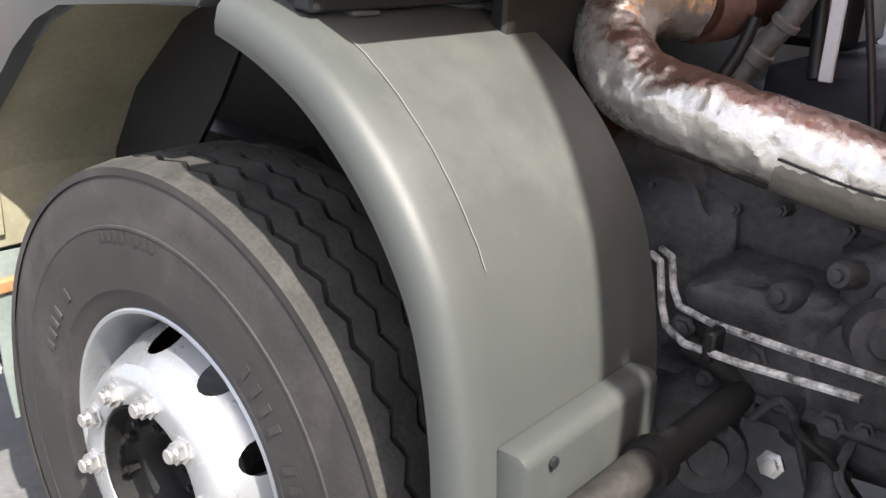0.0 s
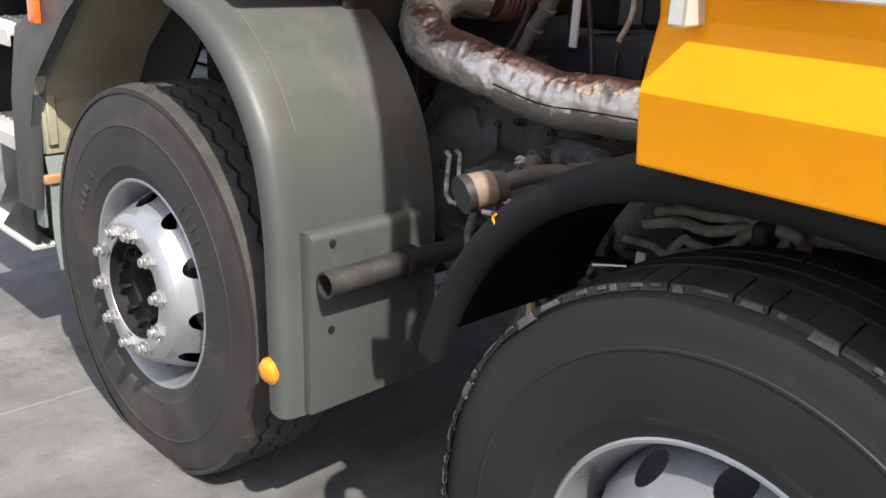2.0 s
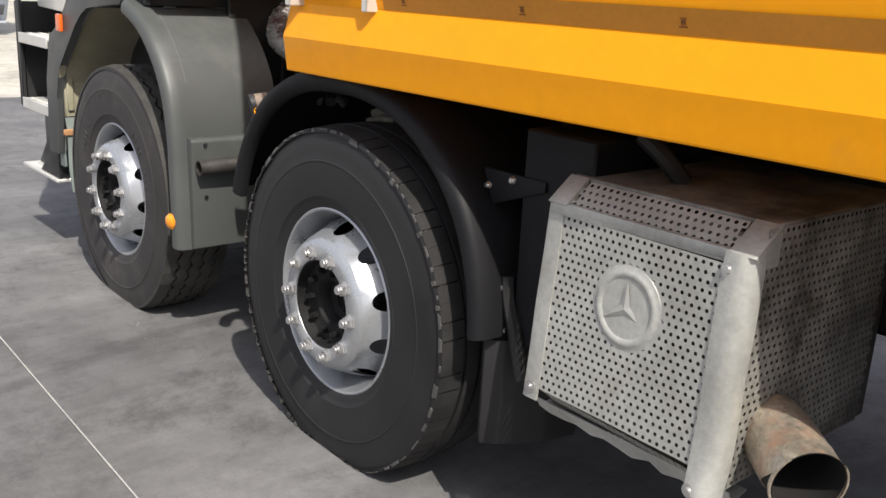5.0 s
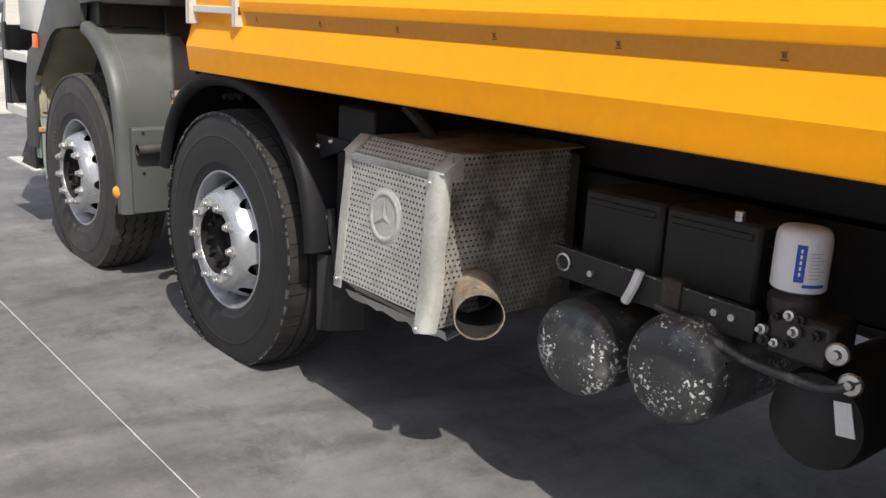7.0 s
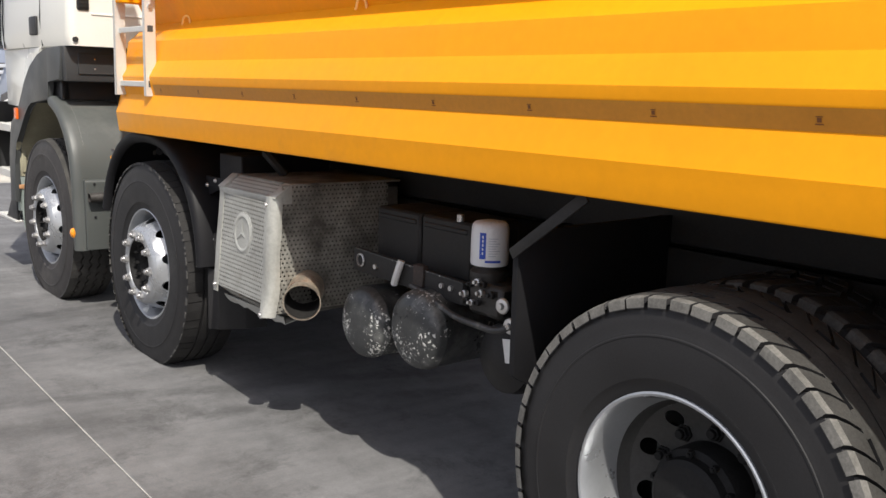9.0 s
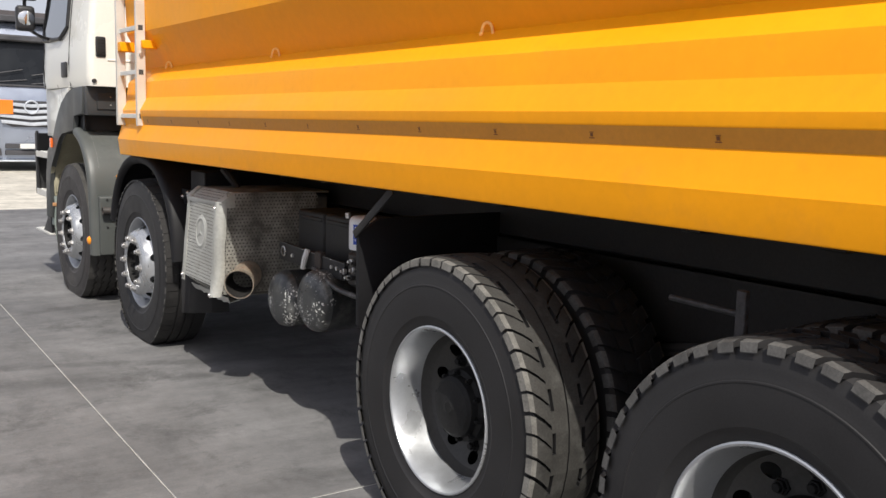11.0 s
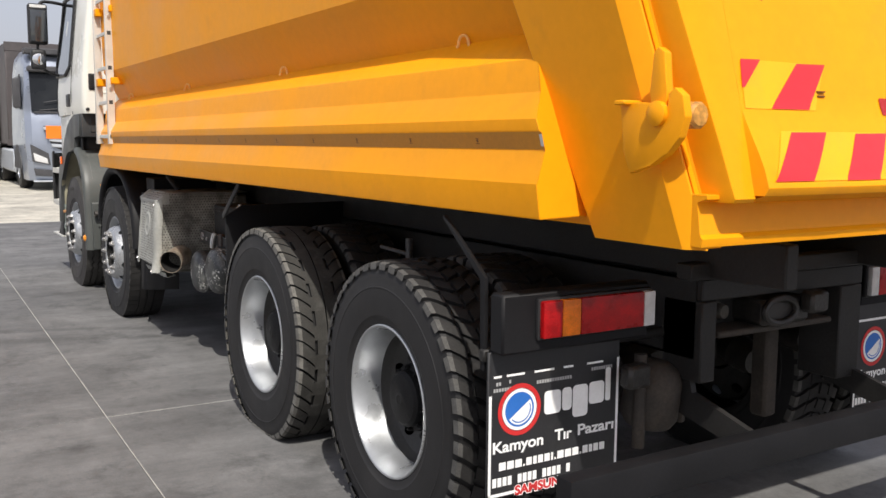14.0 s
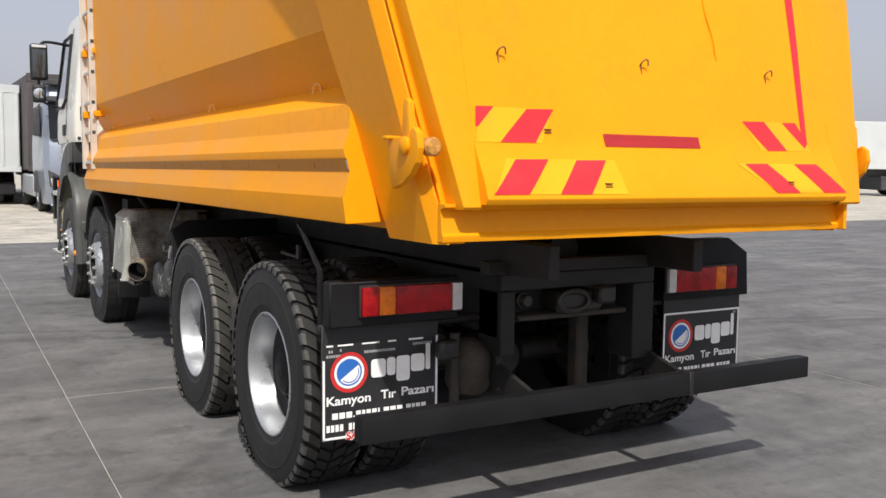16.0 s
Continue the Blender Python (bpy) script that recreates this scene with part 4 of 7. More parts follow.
zone(-0.02, -0.06, 0.045)
b = B()
box(b, -1.12, -0.66, 0.672, 0.69, 0.80, 1.02, 0.004)
box(b, -1.11, -1.08, 0.66, 0.674, 0.83, 0.99, 0.004)
part("liner_flap", b, OLIVE, truck, "dusty grey-green flap")
b = B()
rows = []
for k in range(8):
    z = 0.80 - 0.052 * k
    rows.append([(-1.13 + 0.004 * math.sin(k), 0.66 - 0.006 * k, z), (-1.05, 0.655 - 0.004 * k, z), (-0.98, 0.66 - 0.006 * k, z)])
sheet(b, rows, 0.006)
part("mud_skirt", b, GREENGREY, truck, "grey-green dirty rubber skirt beside the wheel")
bar_part("repair_board", truck, WOOD, (-1.145, -1.06, 0.632, 0.652, 0.715, 0.745), 0.004, "weathered orange board strip")
zone()
b = B()
box(b, -0.7, 0.7, 0.2, 1.3, 0.60, 1.05, 0.05)
part("front_chassis_block", b, BLACK, truck)


def arch_pts(r, a0, a1, n, cy=Y1, cz=FZ + 0.06):
    return [(cy + r * math.cos(radians(a0 + (a1 - a0) * k / n)), cz + r * math.sin(radians(a0 + (a1 - a0) * k / n))) for k in range(n + 1)]


zone(0, -0.03, 0.035)
for side in (-1, 1):
    b = B()
    inner = [(0.70, 0.62), (0.66, 0.90), (0.612, 1.05), (0.50, 1.14), (0.43, 1.20), (0.36, 1.262), (0.28, 1.325), (0.20, 1.356), (0.0, 1.368), (-0.160, 1.377), (-0.178, 1.395), (-0.185, 1.50)]
    outline = inner + [(-0.42, 1.505), (-0.47, 1.715), (-0.185, 1.706), (0.02, 1.664), (0.202, 1.595), (0.36, 1.48), (0.486, 1.335), (0.60, 1.24), (0.72, 1.20), (0.80, 0.98), (0.82, 0.62)]
    slab_x(b, outline, side * 1.172, side * 1.135, 0.008)
    pn = part("cab_side_panel", b, PANELGREY, truck, "dark grey moulded panel over the wheel arch")
    if side < 0:
        b = B()
        box(b, -1.19, -1.172, 0.505, 0.565, 1.225, 1.305, 0.008, 2)
        part("marker_lamp", b, MARKER, pn, "orange side marker lamp")
b = B()
slab_y(b, [(-1.152, 1.500), (-1.165, 1.715), (-0.20, 1.715), (-0.20, 1.500)], -0.500, -0.415, 0.016)
part("cab_rear_skirt", b, DARKGREY, truck, "dark panel below the cab")
# added black plates, fill the bright gaps under the cab skirt
bar_part("gap_filler", truck, BLACKP, (-1.12, -1.08, -0.335, -0.02, 1.385, 1.70), 0.004)
bar_part("skirt_filler", truck, BLACKP, (-1.13, -0.20, -0.335, -0.30, 1.385, 1.512), 0.004)
bar_part("skirt_cover", truck, DARKGREY, (-1.08, -0.62, -0.5095, -0.4995, 1.545, 1.675), 0.004)
for side in (-1, 1):
    b = B()
    slab_x(b, [(0.02, 1.672), (0.208, 1.603), (0.366, 1.488), (0.495, 1.345), (0.56, 1.31), (1.22, 1.31), (1.30, 1.712), (0.0, 1.712)], side * 1.158, side * 1.12, 0.006)
    for v in b.verts:
        v.co.x *= 1.0 - 0.085 * max((v.co.y - 0.35) / 0.85, 0.0) ** 1.5
    part("door_skirt", b, WHITE, truck, "white lower edge of the cab door")
for x, z in ((-0.98, 1.64), (-0.98, 1.58)):
    b = B()
    rod(b, (x, -0.509, z), (x, -0.514, z), 0.006, 8)
    part("screw", b, STEEL, truck)

# entry steps
zone(0, -0.055, 0.065)
steps = part("entry_steps", (lambda b: (box(b, -1.165, -0.84, 1.332, 1.352, 0.755, 1.30, 0.004), box(b, -0.92, -0.862, 0.84, 0.90, 0.46, 1.30, 0.006), box(b, -1.165, -1.14, 1.30, 1.33, 0.75, 1.32, 0.006), box(b, -0.86, -0.84, 0.84, 1.33, 0.40, 1.30, 0.004), b)[-1])(B()), BLACKP, truck, "black cab entry step frame")
steps.matrix_basis = ZONE[0] @ pose(0.02, 0, 0)
for z in (0.80, 1.14):
    b = B()
    box(b, -1.165, -0.86, 0.86, 1.30, z - 0.018, z, 0.004)
    box(b, -1.170, -1.160, 0.86, 1.30, z - 0.05, z + 0.004, 0.003)
    for k in range(9):
        for q in range(5):
            y, x = 0.90 + 0.045 * k, -1.13 + 0.055 * q
            lathe(b, [(0.011, 0), (0.008, 0.005), (0.0, 0.006)], (x, y, z), (0, 0, 1), 6)
    part("tread", b, ALU, steps, "studded aluminium step tread")
b = B()
slab_x(b, [(0.80, 0.64), (0.93, 0.76), (1.05, 0.70), (1.31, 0.447), (0.80, 0.447)], -1.10, -0.93, 0.004)
part("lower_step_body", b, BLACKP, steps)
b = B()
slab_x(b, [(0.80, 0.64), (0.84, 0.64), (1.09, 0.447), (0.80, 0.447)], -1.165, -1.145, 0.004)
part("lower_step_bracket", b, BLACKP, steps)
b = B()
box(b, -1.18, -0.90, 0.80, 1.34, 0.427, 0.445, 0.004)
for k in range(11):
    for q in range(4):
        lathe(b, [(0.011, 0), (0.008, 0.005), (0.0, 0.006)], (-1.14 + 0.06 * q, 0.83 + 0.045 * k, 0.445), (0, 0, 1), 6)
part("tread", b, ALU, steps, "studded aluminium step tread")
bar_part("step_post", steps, GREENGREY, (-1.16, -1.142, 0.735, 0.79, 0.52, 0.94), 0.004)
zone(0, 0, 0.035)
b = B()
box(b, -0.98, 0.98, 1.25, 1.50, 0.45, 1.05, 0.06, 2)
part("front_bumper", b, GREY, truck, "grey front bumper")


# ---- cab ----


b = B()
rows = []
levels = [(1.715, 1.150), (1.78, 1.165), (2.0, 1.160), (2.2, 1.142), (2.6, 1.10), (2.9, 1.065), (3.05, 1.03), (3.16, 0.92), (3.20, 0.75)]
for z, hw in levels:
    loop = []
    top = 1 if z < 3.0 else 0.94
    ys = [(-0.62, 0.955), (-0.615, 0.975), (-0.595, 0.992), (-0.56, 1.0), (-0.1, 1.0), (0.4, 0.992), (0.9, 0.965), (1.2, 0.925), (1.36, 0.86), (1.42, 0.74)]
    for y, f in ys:
        yy = y * top if y > 0.5 else y
        if z > 2.0 and y > 0.8:
            yy -= (z - 2.0) * 0.10
        loop.append((-hw * f, yy, z))
    loop += [(-x, y, z) for x, y, z in loop[::-1]]
    rows.append([Vector(p) for p in loop])
vs = [[b.verts.new(p) for p in r] for r in rows]
for p, q in zip(vs, vs[1:]):
    k = len(p)
    for i in range(k):
        b.faces.new((p[i], p[(i + 1) % k], q[(i + 1) % k], q[i]))
b.faces.new(vs[0][::-1])
b.faces.new(vs[-1])
cab = part("cab", b, WHITE, truck, "white truck cab shell", smooth=50)


def cab_x(z):
    for (z0, a), (z1, c) in zip(levels, levels[1:]):
        if z <= z1:
            return -(a + (c - a) * (z - z0) / (z1 - z0))
    return -1.0


# door glass, with its black seal, on the left and right
for side in (-1, 1):
    b = B()
    pts = [(-0.02, 2.18), (-0.02, 2.86), (0.62, 2.86), (0.98, 2.22), (0.90, 2.12), (0.2, 2.10)]
    prism(b, lambda d: [(side * -(cab_x(z) * (1.0 if y < 0.45 else 1.0 - 0.07 * (y - 0.45)) - d), y, z) for y, z in pts], 0.0, 0.009)
    win = part("side_window", b, GLASS, cab, "dark glass door window")
    b = B()
    loop = [Vector((side * -(cab_x(z) * (1.0 if y < 0.45 else 1.0 - 0.07 * (y - 0.45)) - 0.008), y, z)) for y, z in pts + pts[:1]]
    for p, q in zip(loop, loop[1:]):
        rod(b, p, q, 0.016, 6)
    part("window_seal", b, BLACKP, win)
    # door shut lines and handle
    for y in (-0.085, 1.02):
        b = B()
        loop = [Vector((side * -(cab_x(z) * (1.0 if y < 0.45 else 0.955) - 0.0015), y, z)) for z in (1.72, 1.9, 2.1, 2.3, 2.6, 2.92)]
        for p, q in zip(loop, loop[1:]):
            rod(b, p, q, 0.005, 4)
        part("door_gap", b, BLACKP, cab)
    b = B()
    x = cab_x(1.85)
    box(b, side * -(x + 0.004), side * -(x - 0.016), -0.03, 0.12, 1.79, 1.91, 0.012, 2)
    part("door_handle", b, BLACKP, cab, "black recessed door handle")
b = B()
box(b, -1.105, -1.030, -0.632, -0.60, 1.925, 2.075, 0.014, 2)
for k in range(6):
    box(b, -1.095, -1.040, -0.637, -0.628, 1.945 + 0.021 * k, 1.953 + 0.021 * k)
part("cab_vent", b, BLACKP, cab, "black slotted vent on the cab back")
b = B()
rod(b, (-1.118, -0.61, 1.752), (-1.118, -0.628, 1.752), 0.016, 14)
part("rubber_plug", b, BLACKP, cab)
b = B()
box(b, -1.02, -0.2, -0.626, -0.60, 1.90, 1.915, 0.004)
part("back_crease", b, WHITE, cab)
b = B()
box(b, -0.9, 0.9, -0.625, -0.60, 2.3, 2.85, 0.01)
part("back_window", b, GLASS, cab)
b = B()
slab_x(b, [(1.400, 2.15), (1.325, 2.9), (1.338, 2.9), (1.413, 2.15)], -0.66, 0.66)
part("windscreen", b, GLASS, cab)

# mirrors
b = B()
box(b, -1.445, -1.265, 0.42, 0.52, 2.405, 2.80, 0.03, 3)
mir = part("main_mirror", b, BLACKP, truck, "black door mirror housing")
b = B()
box(b, -1.43, -1.28, 0.412, 0.424, 2.43, 2.74, 0.012, 2)
part("mirror_glass", b, GLASS, mir)
b = B()
box(b, -1.43, -1.28, 0.411, 0.4235, 2.755, 2.785, 0.004)
part("mirror_label", b, LABEL, mir)
b = B()
box(b, -1.43, -1.29, 0.42, 0.52, 2.16, 2.36, 0.035, 3)
mir2 = part("wide_mirror", b, BLACKP, truck, "small black wide-angle mirror")
b = B()
lathe(b, [(0.0, 0.012), (0.04, 0.009), (0.062, 0.0)], (-1.36, 0.422, 2.26), (0, -1, 0), 16)
part("mirror_glass", b, MIRROR, mir2)
b = B()
tube(b, [(-1.34, 0.47, 2.79), (-1.28, 0.50, 2.83), (-1.10, 0.60, 2.83), (-1.02, 0.62, 2.80)], 0.016, 10)
part("mirror_arm", b, BLACKP, mir)
b = B()
tube(b, [(-1.36, 0.47, 2.42), (-1.36, 0.48, 2.34)], 0.014, 8)
part("mirror_arm", b, BLACKP, mir)
b = B()
tube(b, [(-1.34, 0.47, 2.18), (-1.2, 0.6, 2.13), (-1.07, 0.66, 2.12)], 0.014, 8)
part("mirror_arm", b, BLACKP, mir)
b = B()
box(b, -1.07, -0.98, 0.55, 0.70, 2.75, 2.90, 0.02)
part("mirror_foot", b, BLACKP, mir)


zone()
# ---- between cab and body: wrapped exhaust, brake lines, cables ----
EXHAUST = [(-0.385, -0.512, 1.415), (-0.46, -0.474, 1.424), (-0.535, -0.462, 1.400), (-0.59, -0.490, 1.345), (-0.614, -0.560, 1.297), (-0.612, -0.690, 1.272), (-0.592, -0.823, 1.243), (-0.578, -0.927, 1.224), (-0.570, -1.040, 1.228), (-0.575, -1.20, 1.236), (-0.60, -1.45, 1.245), (-0.64, -1.75, 1.245)]


def crumple(p):
    """Sharp folds of foil: creases where two noises meet, with a finer crinkle on them."""
    a, c = noise.noise(p * 13), noise.noise(p * 31 + Vector((3, 1, 7)))
    return 0.0075 * (0.35 - abs(a)) + 0.0042 * (0.3 - abs(c)) + 0.0012 * noise.noise(p * 85)


b = B()
tube(b, EXHAUST, 0.063, 72, 34, wobble=0.02)
b.normal_update()
for v in b.verts:
    v.co += v.normal * crumple(v.co)
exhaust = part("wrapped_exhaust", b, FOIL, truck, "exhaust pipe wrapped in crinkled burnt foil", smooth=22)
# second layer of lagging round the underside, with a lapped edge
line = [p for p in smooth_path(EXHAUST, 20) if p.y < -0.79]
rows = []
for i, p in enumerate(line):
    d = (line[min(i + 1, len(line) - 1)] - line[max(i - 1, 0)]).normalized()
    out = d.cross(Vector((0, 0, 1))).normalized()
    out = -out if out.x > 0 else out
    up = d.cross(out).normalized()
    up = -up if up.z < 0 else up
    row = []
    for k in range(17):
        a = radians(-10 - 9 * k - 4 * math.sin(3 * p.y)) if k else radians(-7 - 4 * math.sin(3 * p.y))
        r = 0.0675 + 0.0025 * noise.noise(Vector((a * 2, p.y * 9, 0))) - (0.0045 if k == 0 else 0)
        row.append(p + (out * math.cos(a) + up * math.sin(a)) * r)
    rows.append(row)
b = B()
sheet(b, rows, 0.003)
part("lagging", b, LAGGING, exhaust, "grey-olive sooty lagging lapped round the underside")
b = B()
tube(b, [r_[0] + Vector((-0.003, 0, 0.0)) for r_ in rows[::4]], 0.0022, 6, 3)
part("seam", b, BLACK, exhaust, "dark seam along the lagging")
b = B()
rows = []
for p in (q for q in smooth_path(EXHAUST, 12) if -0.80 < q.y and q.z < 1.37):
    rows.append(p + Vector((-0.026, -0.012, -0.058)))
tube(b, rows[::3], 0.007, 8, 3)
part("seam", b, BLACK, exhaust, "burnt dark seam under the pipe")
b = B()
tube(b, [(0.10, -0.47, 1.41), (-0.10, -0.50, 1.41), (-0.28, -0.520, 1.412), (-0.39, -0.512, 1.414)], 0.055, 24, 6)
turbo = part("turbo_pipe", b, surface("burnt_brown_pipe", (0.115, 0.055, 0.042), 0.5, metal=0.35, vary=0.3, scale=14, bump=0.3, dirt=(0.2, 0.15, 0.12), dirt_amount=0.15, dirt_scale=14), truck, "rust-brown ribbed exhaust elbow")
for k in range(6):
    b = B()
    lathe(b, [(0.053, -0.007), (0.064, 0), (0.053, 0.007)], (-0.27 - 0.019 * k, -0.520 + 0.001 * k, 1.412), (-1, 0.05, 0.02), 24)
    part("rib", b, turbo.data.materials[0], turbo)
b = B()
box(b, -0.62, -0.44, -1.6, -0.62, 0.84, 0.87, 0.012)
lathe(b, [(0, -0.07), (0.055, -0.065), (0.07, -0.03), (0.07, 0.03), (0.055, 0.065), (0, 0.07)], (-0.60, -0.72, 0.80), (1, 0.3, 0.2), 16)
lathe(b, [(0, -0.06), (0.045, -0.055), (0.06, 0), (0.045, 0.055), (0, 0.06)], (-0.56, -1.08, 0.96), (1, 0.1, 0.3), 14)
part("valve_block", b, GRIME, truck, "dark grimy valve block on the chassis")


def casting(name, centre, size, seed, material, label):
    """A lumpy cast housing: a box dented and swollen all over."""
    b = B()
    bmesh.ops.create_icosphere(b, subdivisions=4, radius=1.0)
    for v in b.verts:
        p = v.co.copy()
        q = Vector([math.copysign(abs(c) ** 0.6, c) for c in p])
        q *= 1 + 0.22 * noise.noise(p * 1.6 + Vector((seed, 0, 0))) + 0.10 * noise.noise(p * 4.5 + Vector((0, seed, 0))) + 0.03 * noise.noise(p * 12)
        v.co = Vector((q.x * size[0], q.y * size[1], q.z * size[2])) + Vector(centre)
    return part(name, b, material, truck, label, smooth=50)


casting("gear_housing", (-0.54, -0.80, 0.93), (0.085, 0.13, 0.12), 3, GRIME, "grimy cast steering gear housing")
casting("gear_housing", (-0.52, -0.98, 0.90), (0.08, 0.15, 0.15), 7, GRIME, "grimy cast housing on the chassis")
casting("engine_casting", (-0.47, -0.56, 0.98), (0.07, 0.15, 0.20), 31, GRIME, "dark grimy engine casting with bolts")
casting("engine_casting", (-0.46, -0.80, 1.10), (0.06, 0.20, 0.09), 37, GRIME, "dark grimy engine casting with bolts")
for k, (y, z) in enumerate(((-0.50, 1.10), (-0.56, 1.13), (-0.62, 1.08), (-0.52, 0.98), (-0.60, 0.92), (-0.70, 1.12), (-0.78, 1.14), (-0.88, 1.13))):
    b = B()
    lathe(b, [(0, 0.012), (0.007, 0.012), (0.007, 0.004), (0.011, 0.003), (0.011, -0.03)], (-0.545 + 0.01 * (k % 3), y, z), (-1, 0.1, 0.1), 6)
    part("bolt", b, GRIME, truck)
casting("gear_cover", (-0.53, -0.98, 1.06), (0.055, 0.11, 0.07), 12, GRIME, "dark grimy cast cover under the exhaust")
casting("gear_cover", (-0.54, -1.22, 1.00), (0.06, 0.12, 0.11), 17, GRIME, "dark grimy cast cover under the exhaust")
for y, z, r in ((-0.985, 1.060, 0.040), (-0.905, 1.085, 0.022), (-0.83, 1.03, 0.026), (-1.10, 1.075, 0.020)):
    b = B()
    lathe(b, [(0, 0.03), (r * 0.4, 0.03), (r * 0.45, 0.022), (r * 0.8, 0.022), (r, 0.012), (r, -0.06), (0, -0.06)], (-0.60, y, z), (-0.95, 0.25, 0.15), 18)
    part("round_cap", b, GRIME, truck, "round grimy cap on a casting")
b = B()
lathe(b, [(0, 0.02), (0.03, 0.022), (0.034, 0.010), (0.060, 0.006), (0.066, -0.01), (0.066, -0.05), (0.05, -0.07), (0, -0.07)], (-0.66, -0.77, 0.755), (-0.85, -0.45, 0.25), 24)
part("brake_chamber", b, GRIME, truck, "grimy round brake chamber")
b = B()
lathe(b, [(0, 0.02), (0.022, 0.02), (0.026, 0.012), (0.046, 0.010), (0.048, -0.05), (0, -0.05)], (-0.66, -0.985, 1.03), (-0.9, -0.4, 0.15), 20)
part("round_fitting", b, GRIME, truck, "round grimy fitting")
b = B()
tube(b, [(-0.60, -0.94, 0.78), (-0.66, -0.955, 0.71), (-0.70, -0.965, 0.665)], 0.030, 14, 4)
part("steering_arm", b, GRIME, truck, "grimy steering arm")
b = B()
rod(b, (-0.70, -0.965, 0.665), (-0.715, -0.968, 0.650), 0.034, 14)
part("pale_cap", b, HOSE, truck, "pale dusty pipe end")
b = B()
tube(b, [(-0.74, -1.03, 0.80), (-0.74, -1.035, 0.77), (-0.745, -1.03, 0.735)], 0.010, 8)
part("yellow_tag", b, surface("faded_yellow_tag", (0.45, 0.36, 0.20), 0.7), truck, "faded yellow strap")
random.seed(21)
for k in range(9):
    b = B()
    y0, z0 = -0.66 - 0.075 * k, 0.80 + 0.16 * random.random()
    tube(b, [(-0.60, y0, z0), (-0.635, y0 - 0.03 * random.random(), z0 - 0.05), (-0.64, y0 - 0.06, z0 - 0.10 * random.random()), (-0.58, y0 - 0.10, z0 - 0.16)], 0.006 + 0.004 * random.random(), 7)
    part("cable", b, GRIME if k % 3 else BLACK, truck, "dusty cable among the castings")
for k in range(14):
    b = B()
    y0, z0, r = -0.64 - 0.06 * k + 0.03 * random.random(), 0.66 + 0.30 * random.random(), 0.008 + 0.007 * random.random()
    lathe(b, [(0, 0.02), (r, 0.018), (r, 0.008), (r * 1.5, 0.007), (r * 1.5, 0.0)], (-0.645, y0, z0), (-1, 0.2 - 0.4 * random.random(), 0.2 - 0.3 * random.random()), 6)
    part("fitting", b, GRIME if k % 4 else STEEL, truck, "small dirty pipe fitting")
LINEWHITE = surface("flaking_white_line", (0.66, 0.65, 0.62), 0.6, vary=0.2, scale=30, dirt=(0.03, 0.028, 0.026), dirt_amount=0.75, dirt_scale=42)
for bends in ([(-0.595, -0.60, 1.034), (-0.609, -0.624, 1.030), (-0.642, -0.651, 0.975), (-0.666, -0.674, 0.950), (-0.70, -0.722, 0.948), (-0.72, -0.82, 0.956), (-0.745, -0.99, 0.976)],
              [(-0.56, -0.60, 1.034), (-0.574, -0.627, 1.030), (-0.592, -0.645, 0.985), (-0.612, -0.668, 0.966), (-0.65, -0.74, 0.972), (-0.71, -0.88, 0.995), (-0.775, -1.03, 1.024)]):
    b = B()
    tube(b, [Vector(p).lerp(Vector(q), t_) for p, q in zip(bends, bends[1:]) for t_ in (0.0, 0.15, 0.85)] + [bends[-1]], 0.0062, 8, 2)
    part("brake_line", b, LINEWHITE, truck, "white brake line with flaking paint")
b = B()
box(b, -0.715, -0.675, -0.775, -0.755, 0.935, 0.985, 0.004)
part("line_clip", b, BLACKP, truck)
b = B()
rod(b, (-0.645, -0.70, 0.925), (-0.60, -0.80, 0.86), 0.018, 10)
part("cable", b, BLACK, truck, "dark cable under the brake lines")
zone(0, 0, 0.026)
b = B()
rod(b, (-1.10, -1.135, 1.10), (-1.085, -1.14, 1.104), 0.036, 24)
part("canister_cap", b, BLACKP, truck, "black round end of a canister")
b = B()
rod(b, (-1.086, -1.14, 1.104), (-1.045, -1.155, 1.110), 0.0345, 24)
part("canister", b, TAN, truck, "tan painted canister")
b = B()
rod(b, (-1.046, -1.154, 1.110), (-1.020, -1.163, 1.113), 0.030, 18)
tube(b, [(-1.03, -1.165, 1.115), (-0.985, -1.195, 1.135), (-0.93, -1.235, 1.135), (-0.89, -1.255, 1.120)], 0.018, 12, 5)
tube(b, [(-0.985, -1.195, 1.135), (-0.955, -1.175, 1.150), (-0.92, -1.165, 1.135)], 0.014, 10, 4)
for v in b.verts:
    v.co += 0.004 * noise.noise_vector(v.co * 22)
part("link_lever", b, TANIRON, truck, "tan dusty cast lever behind a canister")
b = B()
lathe(b, [(0, 0.012), (0.007, 0.012), (0.007, 0.006), (0.012, 0.006), (0.012, -0.01), (0, -0.01)], (-1.0, -1.185, 1.158), (-0.5, 0.2, 0.8), 6)
part("bolt", b, STEEL, truck, "bright bolt in the lever")
b = B()
tube(b, [(-1.04, -1.12, 1.06), (-1.045, -1.11, 1.0), (-1.03, -1.12, 0.94)], 0.010, 8, 4)
part("drop_link", b, GRIME, truck, "grimy hanging link")
random.seed(5)
